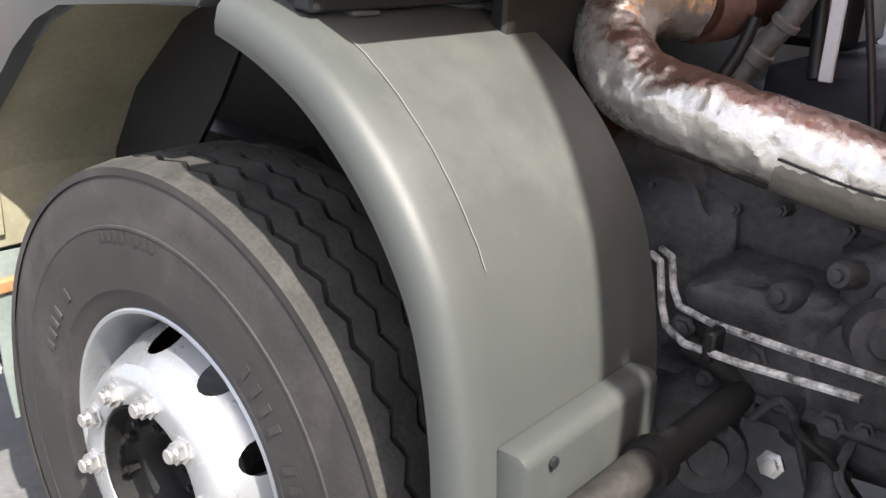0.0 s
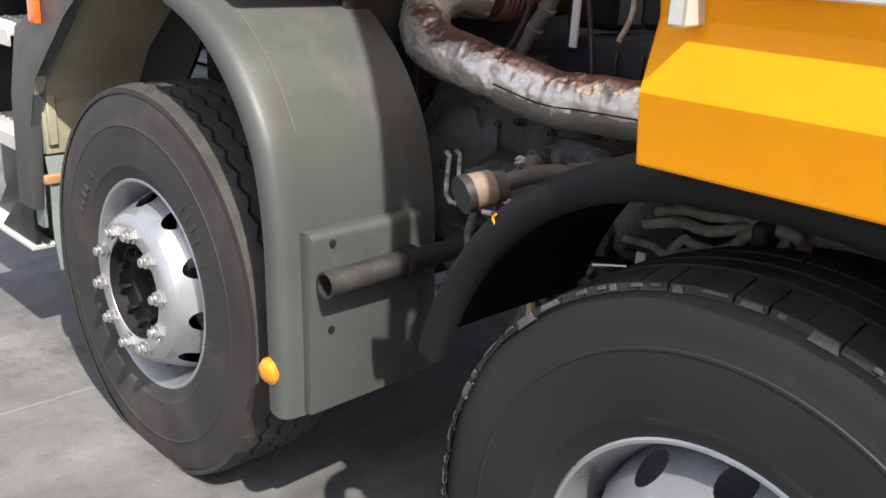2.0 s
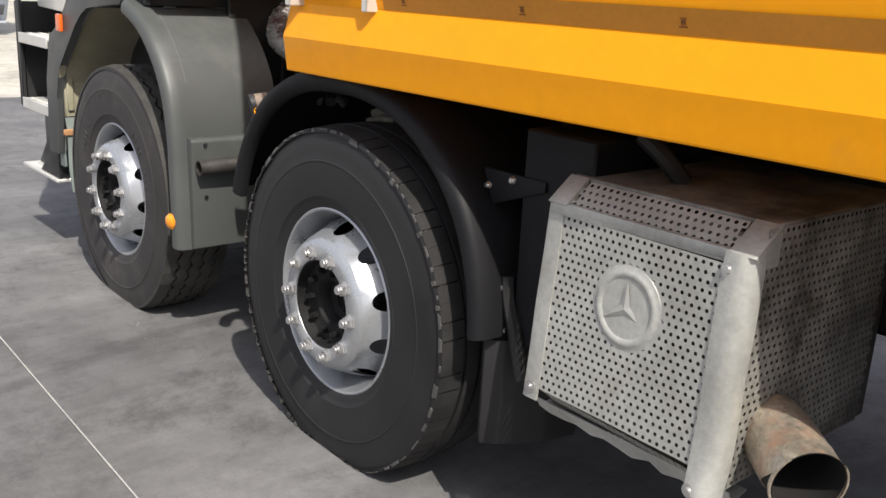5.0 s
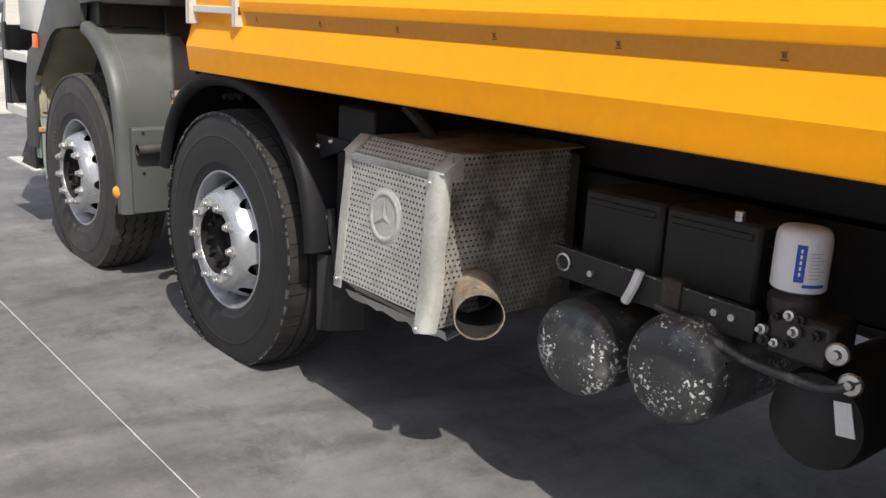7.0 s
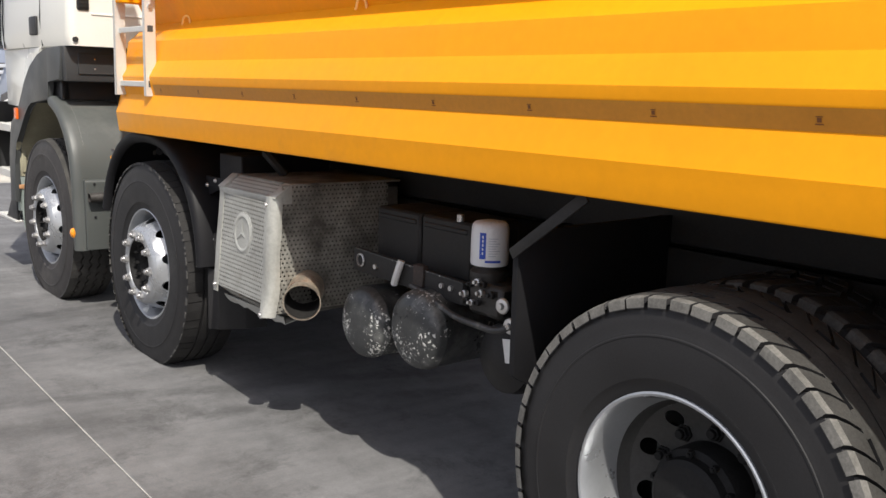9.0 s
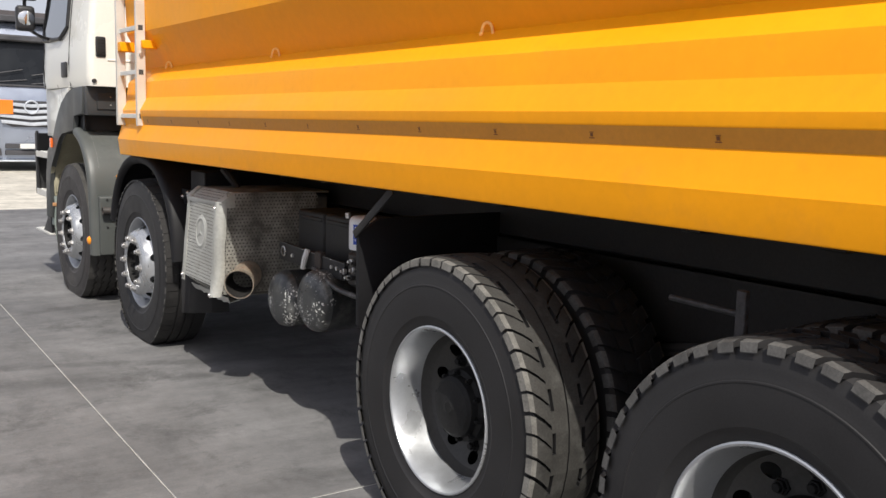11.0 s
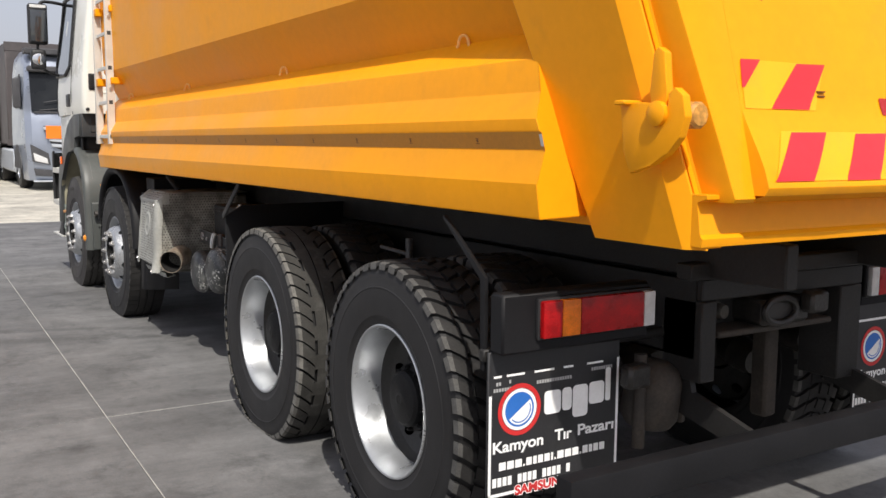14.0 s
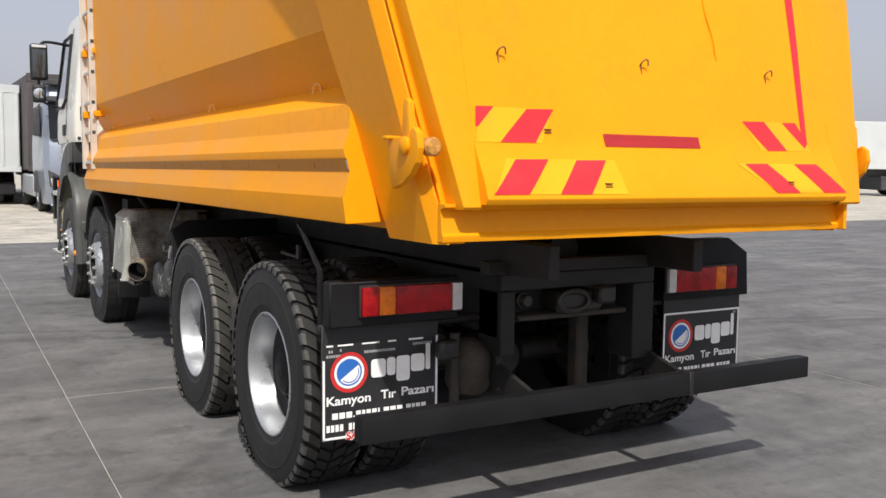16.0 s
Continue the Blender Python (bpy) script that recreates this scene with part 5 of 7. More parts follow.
for k in range(9):
    b = B()
    y0, z0 = -1.20 - 0.022 * k, 1.132 + 0.012 * random.random()
    r = 0.008 + 0.007 * random.random()
    lathe(b, [(0, 0.03), (r, 0.026), (r, 0.006), (r * 1.4, 0.004), (r * 1.4, -0.012), (0, -0.014)], (-0.86 - 0.06 * random.random(), y0, z0), (random.random() - 0.8, random.random() - 0.5, random.random() * 0.8), 8)
    part("fitting", b, TANIRON if k % 2 else GRIME, truck, "small dusty pipe fitting")
b = B()
tube(b, [(-0.90, -1.22, 1.14), (-0.86, -1.30, 1.155), (-0.84, -1.42, 1.165)], 0.011, 8, 5)
part("cable", b, GRIME, truck, "dusty cable beside the lever")
zone()
for pts, r in (([(-0.33, -0.85, 1.15), (-0.30, -0.80, 1.35), (-0.30, -0.74, 1.6)], 0.007), ([(-0.26, -0.86, 1.33), (-0.24, -0.88, 1.42), (-0.26, -0.87, 1.6)], 0.008),
               ([(-0.34, -0.555, 1.27), (-0.32, -0.585, 1.34), (-0.31, -0.60, 1.40)], 0.012), ([(-0.25, -0.70, 1.30), (-0.22, -0.68, 1.42), (-0.22, -0.66, 1.6)], 0.014)):
    b = B()
    tube(b, pts, r, 10)
    part("cable", b, DUSTHOSE if r == 0.008 else BLACKP, truck, "hanging cable")
b = B()
tube(b, [(-0.30, -0.570, 1.270), (-0.30, -0.615, 1.345), (-0.30, -0.660, 1.41), (-0.295, -0.70, 1.50)], 0.021, 14, 8)
for q in (0.30, 0.34, 0.62):
    p = Vector((-0.30, -0.570, 1.270)).lerp(Vector((-0.30, -0.70, 1.47)), q)
    lathe(b, [(0.020, -0.009), (0.026, -0.006), (0.026, 0.006), (0.020, 0.009)], p, (0, -0.13, 0.2), 14)
part("coolant_hose", b, surface("worn_grey_hose", (0.13, 0.125, 0.12), 0.5, vary=0.3, scale=20, bump=0.3, dirt=(0.05, 0.045, 0.04), dirt_amount=0.3, dirt_scale=14), truck, "worn grey hose with clamps, leaning behind the cab")
bar_part("bracket_strip", truck, CANWHITE, (-0.27, -0.262, -0.735, -0.710, 1.30, 1.60), 0.002, "pale bracket strip beside the hose")
b = B()
slab_x(b, [(-0.585, 1.02), (-0.585, 1.312), (-1.10, 1.345), (-1.72, 1.36), (-1.72, 1.02)], -0.20, 0.34, 0.028)
part("gearbox_cover", b, surface("navy_black_cover", (0.026, 0.027, 0.036), 0.48, vary=0.2, scale=6, bump=0.15, dirt=(0.07, 0.068, 0.07), dirt_amount=0.15, dirt_scale=4), truck, "navy-black rounded cover behind the cab")
for y in (-0.82, -0.90):
    b = B()
    box(b, -0.212, -0.198, y - 0.007, y + 0.007, 1.20, 1.30, 0.004)
    part("rib", b, BLACKP, truck)
b = B()
box(b, 0.36, 1.10, -1.58, -1.06, 0.55, 1.16, 0.03)
part("oil_tank", b, BLACK, truck, "dark hydraulic oil tank")
bar_part("air_intake", truck, BLACKP, (-0.12, 0.06, -1.62, -0.815, 1.352, 2.25), 0.02, "dark air intake box behind the cab")
bar_part("intake_duct", truck, BLACKP, (-0.06, 0.14, -0.70, -0.52, 1.33, 2.25), 0.02, "dark upright intake duct")
bar_part("filter_housing", truck, BLACKP, (0.062, 0.5, -1.62, -1.35, 1.352, 2.25), 0.02, "dark air filter housing")
b = B()
box(b, -0.44, 0.44, -1.9, 1.2, 0.74, 0.78)
part("belly_plate", b, BLACK, truck)
# added pale plate, stands in for a bright gap over the cover
bar_part("bright_slot", truck, LABEL, (-0.125, -0.119, -1.02, -0.945, 1.356, 1.366), 0.002)

# added black plate, darkens the gap behind the second wheel
bar_part("well_gap_plate", truck, BLACK, (-0.52, -0.49, -2.38, -1.12, 0.58, 1.13), 0.004)
# hoses over the second wheel
zone(0, 0, 0.028)
for x0, r, path in ((-0.75, 0.013, ((-1.303, 1.025), (-1.376, 1.046), (-1.448, 1.050), (-1.513, 1.068), (-1.600, 1.089), (-1.620, 1.054))),
                    (-0.76, 0.009, ((-1.267, 0.987), (-1.33, 0.986), (-1.37, 0.987), (-1.42, 1.001))),
                    (-0.77, 0.010, ((-1.380, 0.995), (-1.40, 1.022), (-1.43, 1.025), (-1.465, 1.013))),
                    (-0.74, 0.015, ((-1.360, 1.084), (-1.408, 1.098), (-1.463, 1.102), (-1.505, 1.089), (-1.56, 1.08))),
                    (-0.73, 0.012, ((-1.315, 1.049), (-1.374, 1.065), (-1.430, 1.071), (-1.473, 1.069), (-1.55, 1.06))),
                    (-0.76, 0.012, ((-1.459, 1.010), (-1.497, 1.034), (-1.534, 1.070), (-1.585, 1.076), (-1.588, 1.040))),
                    (-0.72, 0.013, ((-1.49, 1.085), (-1.58, 1.10), (-1.68, 1.11), (-1.80, 1.09), (-1.90, 1.02))),
                    (-0.70, 0.014, ((-1.56, 1.06), (-1.70, 1.075), (-1.85, 1.07), (-2.0, 1.0)))):
    b = B()
    tube(b, [(x0 + 0.018 * math.sin(2.3 * q + 40 * r * q), y, z) for q, (y, z) in enumerate(path)], r * 0.86, 10, 7, wobble=0.05)
    part("hose", b, DUSTHOSE, truck, "pale dusty rubber hose")
b = B()
box(b, -0.80, -0.72, -1.575, -1.545, 1.02, 1.10, 0.006)
part("hose_clamp", b, GRIME, truck, "dirty hose clamp")
zone()

# ---- second mudguard ----
ARCH = [(24, 0.655), (45, 0.700), (60, 0.724), (75, 0.730), (90, 0.730), (105, 0.748), (120, 0.768), (140, 0.770), (155, 0.750), (170, 0.722)]
b = B()
rows = []
for p in smooth_path([(a, r, 0) for a, r in ARCH], 4):
    a, r = radians(p.x), p.y
    y, z = Y2 + r * math.cos(a), FZ + r * math.sin(a)
    n_ = Vector((0, math.cos(a), math.sin(a)))
    rows.append([Vector((x, y, z)) + n_ * d for x, d in ((-1.120, -0.052), (-1.140, -0.051), (-1.150, -0.036), (-1.152, -0.022), (-1.146, -0.010), (-1.132, -0.002), (-1.10, 0.002), (-1.05, 0.003), (-0.95, 0.003), (-0.80, 0.0), (-0.64, -0.004))])
sheet(b, rows, 0.006)
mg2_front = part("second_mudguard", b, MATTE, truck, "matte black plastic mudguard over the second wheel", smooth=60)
# lip highlight put into the colour as a thin pale line
PALEEDGE = surface("pale_edge_highlight", (0.20, 0.20, 0.195), 0.7, vary=0.4, scale=25, bump=0.1, dirt=(0.05, 0.05, 0.05), dirt_amount=0.5, dirt_scale=22)
b = B()
tube(b, [r_[0] + Vector((-0.001, 0, 0)) for r_ in rows[:22:2]], 0.0026, 6, 3)
part("edge_line", b, PALEEDGE, mg2_front, "pale highlight line on the lower edge")
b = B()
tube(b, [r_ + Vector((0, 0.001, -0.001)) for r_ in rows[0][:7]], 0.0026, 6, 3)
part("edge_line", b, PALEEDGE, mg2_front, "pale highlight line on the lower tip")
b = B()
lathe(b, [(0, 0.022), (0.010, 0.022), (0.011, 0.016), (0.022, 0.014), (0.027, 0.006), (0.027, -0.02), (0.016, -0.022), (0.016, -0.12), (0, -0.12)], (-0.665, -0.978, 0.718), (-1, 0.35, 0.15), 24)
part("pin_end", b, TANIRON, truck, "round dusty pin with a bolt")
b = B()
rod(b, (-0.90, -1.301, 1.005), (-0.90, -1.376, 1.020), 0.011, 14)
part("steel_sleeve", b, CHROME, truck, "bright bare steel sleeve")
bar_part("white_tag", truck, LABEL, (-0.905, -0.90, -1.408, -1.388, 1.018, 1.052), 0.002, "small white tag")
b = B()
tube(b, [(-1.1555, -1.266 + dy, 1.122 + q) for dy, q in ((0.002, -0.013), (-0.002, -0.005), (0.004, 0.004), (-0.003, 0.013))], 0.0022, 6, 4)
part("paint_drip", b, ORANGE, mg2_front, "spilt yellow paint drip")
zone(0.015, -0.022, 0.012)
b = B()
box(b, -1.07, -0.6, -2.62, -2.395, 0.66, 1.22, 0.006)
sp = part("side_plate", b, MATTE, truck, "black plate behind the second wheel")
b = B()
slab_x(b, [(-2.26, 1.10), (-2.30, 1.01), (-2.48, 1.075), (-2.48, 1.10)], -1.078, -1.062, 0.003)
part("angle_plate", b, MATTE, sp)
for y, z in ((-2.284, 1.057), (-2.374, 0.805), (-2.377, 0.69), (-2.37, 1.085)):
    b = B()
    x = -1.079 if z > 1.0 or y < -2.4 else -1.085
    lathe(b, [(0, 0.011), (0.006, 0.010), (0.009, 0.005), (0.011, 0)], (x, y, z), (-1, 0, 0), 8)
    part("bolt", b, STEEL, sp, "bare bolt head")
b = B()
tube(b, [(-1.076, -2.375, 0.835), (-1.08, -2.385, 0.78), (-1.085, -2.42, 0.70), (-1.085, -2.46, 0.58)], 0.018, 8)
part("strap", b, BLACK, sp)
b = B()
slab_z(b, [(-1.105, -2.335), (-1.07, -2.37), (-0.96, -2.43), (-0.86, -2.45), (-0.86, -2.465), (-0.965, -2.445), (-1.08, -2.385), (-1.115, -2.345)], 0.36, 0.66, 0.004)
for k in range(5):
    x, y = -1.10 + 0.05 * k, -2.336 - 0.034 * k + 0.003 * k * k
    rod(b, (x - 0.004, y - 0.002, 0.37), (x - 0.004, y - 0.002, 0.65), 0.007, 6)
part("rubber_flap", b, RUBBER, truck, "ribbed black rubber flap")

# ---- muffler box ----
zone(-0.015, -0.036, 0.022)
def face_pt(y, z, out=0.0):
    s_, t = (-2.58 - y) / 0.47, (1.066 - z) / 0.44
    return (-1.120 - 0.020 * s_ - 0.036 * t - out + 0.004 * noise.noise(Vector((y * 7, z * 7, 1))) + 0.009 * noise.noise(Vector((y * 3.1, z * 3.4, 5))), y, z)


b = B()
pit = 0.0185
cells = []
for j in range(23):
    for i in range(24):
        cells.append((-2.595 - pit * i - (pit / 2 if j % 2 else 0), 0.640 + pit * j * 0.99))
# cells of odd rows reach half a pitch further
perforated(b, lambda u, v: face_pt(u, v), cells, pit / 2, pit * 0.99 / 2, 0.0044, 0.0044)
muffler = part("muffler_cover", b, PERF, truck, "dented perforated steel exhaust silencer cover", weld=0.0003, smooth=20)
b = B()
cells = [(x, z) for j in range(29) for i in range(27) for x, z in [(-1.075 + pit * i + (pit / 2 if j % 2 else 0), 0.60 + pit * j)]]
def side_pt(u, v):
    edge = face_pt(-3.058, min(max(v, 0.56), 1.08))[0] + 0.036
    return (edge + (u + 1.0845) / 0.51 * (-0.574 - edge), -3.092 + 0.004 * noise.noise(Vector((u * 7, v * 7, 3))), v)


perforated(b, side_pt, cells, pit / 2, pit / 2, 0.0044, 0.0044)
part("side_plate", b, PERFSOOT, muffler, "sooty perforated side sheet", weld=0.0003, smooth=20)
b = B()
cells = [(y, t) for j in range(4) for i in range(22) for y, t in [(-2.62 - pit * i - (pit / 2 if j % 2 else 0), 0.0085 + 0.018 * j)]]
perforated(b, lambda u, v: (-1.122 + 0.06 * v / 0.075, u, 1.072 + 0.054 * v / 0.075), cells, pit / 2, 0.009, 0.0045, 0.0045)
part("top_bevel", b, PERF, muffler, weld=0.0003, smooth=20)
b = B()
cells = [(y, t) for j in range(4) for i in range(23) for y, t in [(-2.60 - pit * i - (pit / 2 if j % 2 else 0), 0.0085 + 0.019 * j)]]
perforated(b, lambda u, v: (face_pt(u, 0.632)[0] + 0.075 * v / 0.08, u, 0.631 - 0.058 * v / 0.08 - 0.010 * (u + 2.6) / -0.45), cells, pit / 2, 0.0095, 0.0045, 0.0045)
part("bottom_bevel", b, PERF, muffler, weld=0.0003, smooth=20)
b = B()
box(b, -1.06, -0.50, -3.085, -2.56, 1.120, 1.130, 0.003)
part("top_sheet", b, PERFSOOT, muffler)
# solid edges
b = B()
sheet(b, [[face_pt(-2.552, z, 0.004), face_pt(-2.560, z, 0.006), face_pt(-2.598, z, 0.003)] for z in (0.60, 0.72, 0.84, 0.96, 1.075)], 0.004)
part("edge_strip", b, PERF, muffler, "folded front edge")
b = B()
rows = []
for z in [0.578 + 0.0251 * k for k in range(21)]:
    w = 0.011 * noise.noise(Vector((0, 2, z * 8)))
    f0, f1 = face_pt(-3.030, z, 0.004), face_pt(-3.058, z, 0.007 + w)
    rows.append([f0, f1, (f1[0] + 0.003, -3.072, z), (f1[0] + 0.012 + w, -3.086, z), (f1[0] + 0.026 + w, -3.094, z), (f1[0] + 0.040, -3.097, z), (f1[0] + 0.050, -3.096, z)])
sheet(b, rows, 0.004)
part("corner_strip", b, PERF, muffler, "folded dented corner edge")
b = B()
box(b, -1.130, -1.11, -3.06, -2.56, 1.049, 1.078, 0.006, 2)
part("top_seam", b, PERF, muffler)
b = B()
slab_y(b, [(-1.135, 1.076), (-1.062, 1.132), (-1.062, 1.05), (-1.10, 1.05)], -2.612, -2.556, 0.003)
part("corner_cap", b, PERF, muffler)
b = B()
slab_y(b, [(-1.148, 1.076), (-1.062, 1.132), (-1.062, 1.05), (-1.10, 1.05)], -3.095, -3.034, 0.003)
part("corner_cap", b, PERF, muffler)
b = B()
rows = []
for k in range(14):
    y = -2.54 - 0.042 * k
    rows.append([(-1.10, y, 0.570), (-1.085 - 0.006 * (k % 2), y, 0.548 - 0.010 * k / 14 - 0.012 * random.random()), (-1.03, y, 0.552)])
sheet(b, rows, 0.003)
part("torn_edge", b, PERF, muffler, "bent torn lower edge")
b = B()
box(b, -1.095, -0.50, -3.075, -2.575, 0.57, 1.105, 0.01)
part("silencer_body", b, surface("dark_silencer_steel", (0.085, 0.08, 0.07), 0.7, vary=0.3, scale=6), muffler, "dark silencer body inside the cover")
# raised round badge
b = B()
cx, cy, cz = face_pt(-2.812, 0.893)
lathe(b, [(0.0, 0.003), (0.066, 0.003), (0.070, 0.006), (0.076, 0.0075), (0.082, 0.006), (0.086, 0.003), (0.094, 0.002), (0.098, -0.003)], (cx, cy, cz), (-1, 0.05, 0.06), 40)
for k in range(3):
    a = radians(90 + 120 * k)
    p = Vector((cx - 0.0045, cy, cz))
    d = Vector((0, math.cos(a), math.sin(a)))
    s_ = Vector((0, -math.sin(a), math.cos(a)))
    tip, l, r_ = p + d * 0.067, p + s_ * 0.012 + d * 0.007, p - s_ * 0.012 + d * 0.007
    top = p + Vector((-0.004, 0, 0))
    vs = [b.verts.new(q) for q in (tip, l, r_, top)]
    b.faces.new((vs[0], vs[1], vs[3]))
    b.faces.new((vs[0], vs[3], vs[2]))
part("round_badge", b, PERF, muffler, "embossed round three-rayed badge", smooth=30)
for y, z in ((-3.045, 1.045), (-3.045, 0.585), (-2.575, 0.63)):
    b = B()
    f = face_pt(y, z, 0.008)
    lathe(b, [(0, 0.008), (0.007, 0.007), (0.009, 0.0), (0.016, 0.0), (0.016, -0.004)], f, (-1, 0, 0), 10)
    part("bolt", b, STEEL, muffler)
# tail pipe
b = B()
pth = [(-0.985, -3.085, 0.690), (-1.02, -3.135, 0.686), (-1.065, -3.19, 0.678), (-1.105, -3.245, 0.668)]
tube(b, pth, 0.074, 28, 5, caps=False)
dirv = (Vector(pth[-1]) - Vector(pth[-2])).normalized()
tip = Vector(pth[-1])
for v in b.verts:
    q = v.co - tip
    along = q.dot(dirv)
    if along > -0.055:
        across = q - dirv * along
        k = max(0.0, across.normalized().dot(Vector((-0.25, 0.75, -0.5)).normalized()))
        v.co -= dirv * 0.075 * k ** 3 * (1 + along / 0.055)
        v.co += across * 0.05 * noise.noise(v.co * 20)
lathe(b, [(0.0735, -0.005), (0.0775, -0.004), (0.0775, 0.003), (0.0735, 0.003)], tip, dirv, 28, start=-0.9, sweep=4.6)
part("tail_pipe", b, surface("heat_stained_pipe", (0.46, 0.40, 0.32), 0.36, metal=0.7, vary=0.4, scale=11, bump=0.3, dirt=(0.30, 0.12, 0.05), dirt_amount=0.5, dirt_scale=16), muffler, "cut exhaust tail pipe with burnt rust stains")
b = B()
tube(b, pth, 0.0705, 28, 5, caps=False)
lathe(b, [(0.0, 0.0), (0.070, 0.0)], Vector(pth[0]), dirv, 20)
part("pipe_soot", b, surface("dark_tone", (0.01, 0.009, 0.008), 0.9), muffler)
b = B()
tube(b, [(-0.90, -2.75, 1.13), (-0.93, -2.72, 1.18), (-0.95, -2.66, 1.23)], 0.022, 8)
part("muffler_hanger", b, BLACK, muffler)

# ---- air tanks, rail, air dryer, batteries ----
zone(0, 0.01, 0.014)
def air_tank(y, z, x_out, r):
    b = B()
    lathe(b, [(0, 0), (0.03, 0.001), (r * 0.55, 0.006), (r * 0.80, 0.015), (r * 0.93, 0.030), (r * 0.985, 0.046), (r, 0.060), (r * 1.012, 0.063), (r * 1.012, 0.068), (r, 0.071), (r, 0.62), (r * 0.9, 0.67), (0, 0.70)], (x_out, y, z), (1, 0, 0), 40)
    return part("air_tank", b, CHIPPED, truck, "dark round air tank with chipped paint")


air_tank(-3.572, 0.640, -1.05, 0.141)
air_tank(-3.905, 0.684, -1.05, 0.146)
b = B()
lathe(b, [(0, 0), (0.05, 0.004), (0.12, 0.04), (0.13, 0.08), (0.13, 0.5), (0, 0.52)], (-0.93, -4.24, 0.64), (1, 0, 0), 28)
part("air_tank", b, BLACK, truck, "dark air tank in shade")
b = B()
slab_x(b, [(-3.40, 0.905), (-3.40, 0.815), (-4.08, 0.80), (-4.08, 0.88)], -0.945, -0.915, 0.004)
rail = part("tank_rail", b, BLACK, truck, "black steel bracket rail over the air tanks")
b = B()
lathe(b, [(0.022, -0.003), (0.027, 0.002), (0.027, 0.006), (0.022, 0.008)], (-0.945, -3.455, 0.862), (-1, 0, 0), 16, closed=True)
part("ring", b, STEEL, rail)
b = B()
tube(b, [(-0.955, -3.735, 0.905), (-0.965, -3.725, 0.86), (-0.962, -3.70, 0.81)], 0.014, 8)
part("pale_strap", b, LABEL, rail, "pale worn strap end")
b = B()
box(b, -0.955, -0.925, -3.865, -3.805, 0.795, 0.905, 0.004)
part("clamp", b, RUST, rail)
b = B()
slab_x(b, [(-3.41, 0.907), (-3.41, 0.903), (-4.075, 0.8785), (-4.075, 0.8825)], -0.947, -0.940)
part("edge_line", b, CHIPPED, rail, "scuffed upper edge of the rail")
for y in (-3.56, -3.97, -4.02):
    b = B()
    rod(b, (-0.944, y, 0.852), (-0.956, y, 0.852), 0.010, 6)
    part("bolt", b, STEEL, rail)
b = B()
tube(b, [(-0.955, -3.80, 0.822), (-0.965, -3.90, 0.812), (-0.985, -3.98, 0.800), (-0.985, -4.08, 0.772), (-0.98, -4.20, 0.762), (-0.975, -4.30, 0.765), (-0.95, -4.36, 0.80)], 0.012, 10)
part("pipe_loop", b, surface("scuffed_black_pipe", (0.035, 0.035, 0.035), 0.4, vary=0.2, dirt=(0.4, 0.39, 0.36), dirt_amount=0.32, dirt_scale=16), truck, "scuffed black pipe")
for y0, y1 in ((-3.44, -3.72), (-3.73, -4.02)):
    b = B()
    box(b, -0.86, -0.62, y1, y0, 0.86, 1.075, 0.010)
    box(b, -0.865, -0.84, y1 + 0.02, y0 - 0.02, 1.03, 1.05, 0.004)
    part("battery", b, BLACK, truck, "black battery box")
b = B()
rod(b, (-0.855, -3.95, 1.075), (-0.855, -3.95, 1.10), 0.014, 10)
part("terminal", b, STEEL, truck)

zone()
dryer = part("air_dryer", (lambda b: (lathe(b, [(0, -0.02), (0.06, -0.02), (0.066, 0.0), (0.066, 0.03), (0.05, 0.045), (0.05, 0.06)], (-0.885, -4.135, 0.915), (0, 0, 1), 28), box(b, -0.95, -0.82, -4.27, -4.10, 0.80, 0.915, 0.015), b)[-1])(B()), GREASE, truck, "air dryer with white canister and dirty valves")
b = B()
lathe(b, [(0.0, 0.152), (0.030, 0.152), (0.052, 0.148), (0.061, 0.140), (0.065, 0.126), (0.066, 0.10), (0.066, 0.006), (0.063, 0.0), (0.0, 0.0)], (-0.885, -4.135, 0.968), (0, 0, 1), 40)
can = part("canister", b, CANWHITE, dryer, "clean white spin-on canister")


def wrap(bm, a0, a1, z0, z1, r=0.0664, n=8):
    sheet(bm, [[(-0.885 + r * math.cos(a0 + (a1 - a0) * k / n), -4.135 + r * math.sin(a0 + (a1 - a0) * k / n), z) for k in range(n + 1)] for z in (z0, z1)])


b = B()
wrap(b, radians(196), radians(216), 0.995, 1.085)
wrap(b, radians(214), radians(262), 0.983, 0.991)
part("blue_label", b, CANBLUE, can, "blue label bars")
b = B()
for k in range(5):
    z = 1.01 + 0.014 * k
    wrap(b, radians(204), radians(208), z, z + 0.009, 0.0667, 2)
part("label_marks", b, CANWHITE, can, "plain white marks on the blue label")
b = B()
for k in range(8):
    wrap(b, radians(224), radians(246 + 6 * (k % 3)), 1.005 + 0.0085 * k, 1.0072 + 0.0085 * k, 0.0666, 5)
part("label_lines", b, GREYPRINT, can, "unreadable grey print lines")
random.seed(11)
for k in range(9):
    b = B()
    y, z = -4.10 - 0.028 * (k % 5) - 0.02 * random.random(), 0.83 + 0.035 * (k // 3) + 0.02 * random.random()
    x = -0.955
    r = 0.010 + 0.006 * random.random()
    lathe(b, [(0, 0.028), (r * 0.5, 0.028), (r * 0.6, 0.016), (r, 0.014), (r, 0.0)], (x, y, z), (-1, 0.2 - 0.4 * random.random(), 0.1), 8)
    part("fitting", b, STEEL if k % 2 else BLACK, dryer, "small pipe fitting")
b = B()
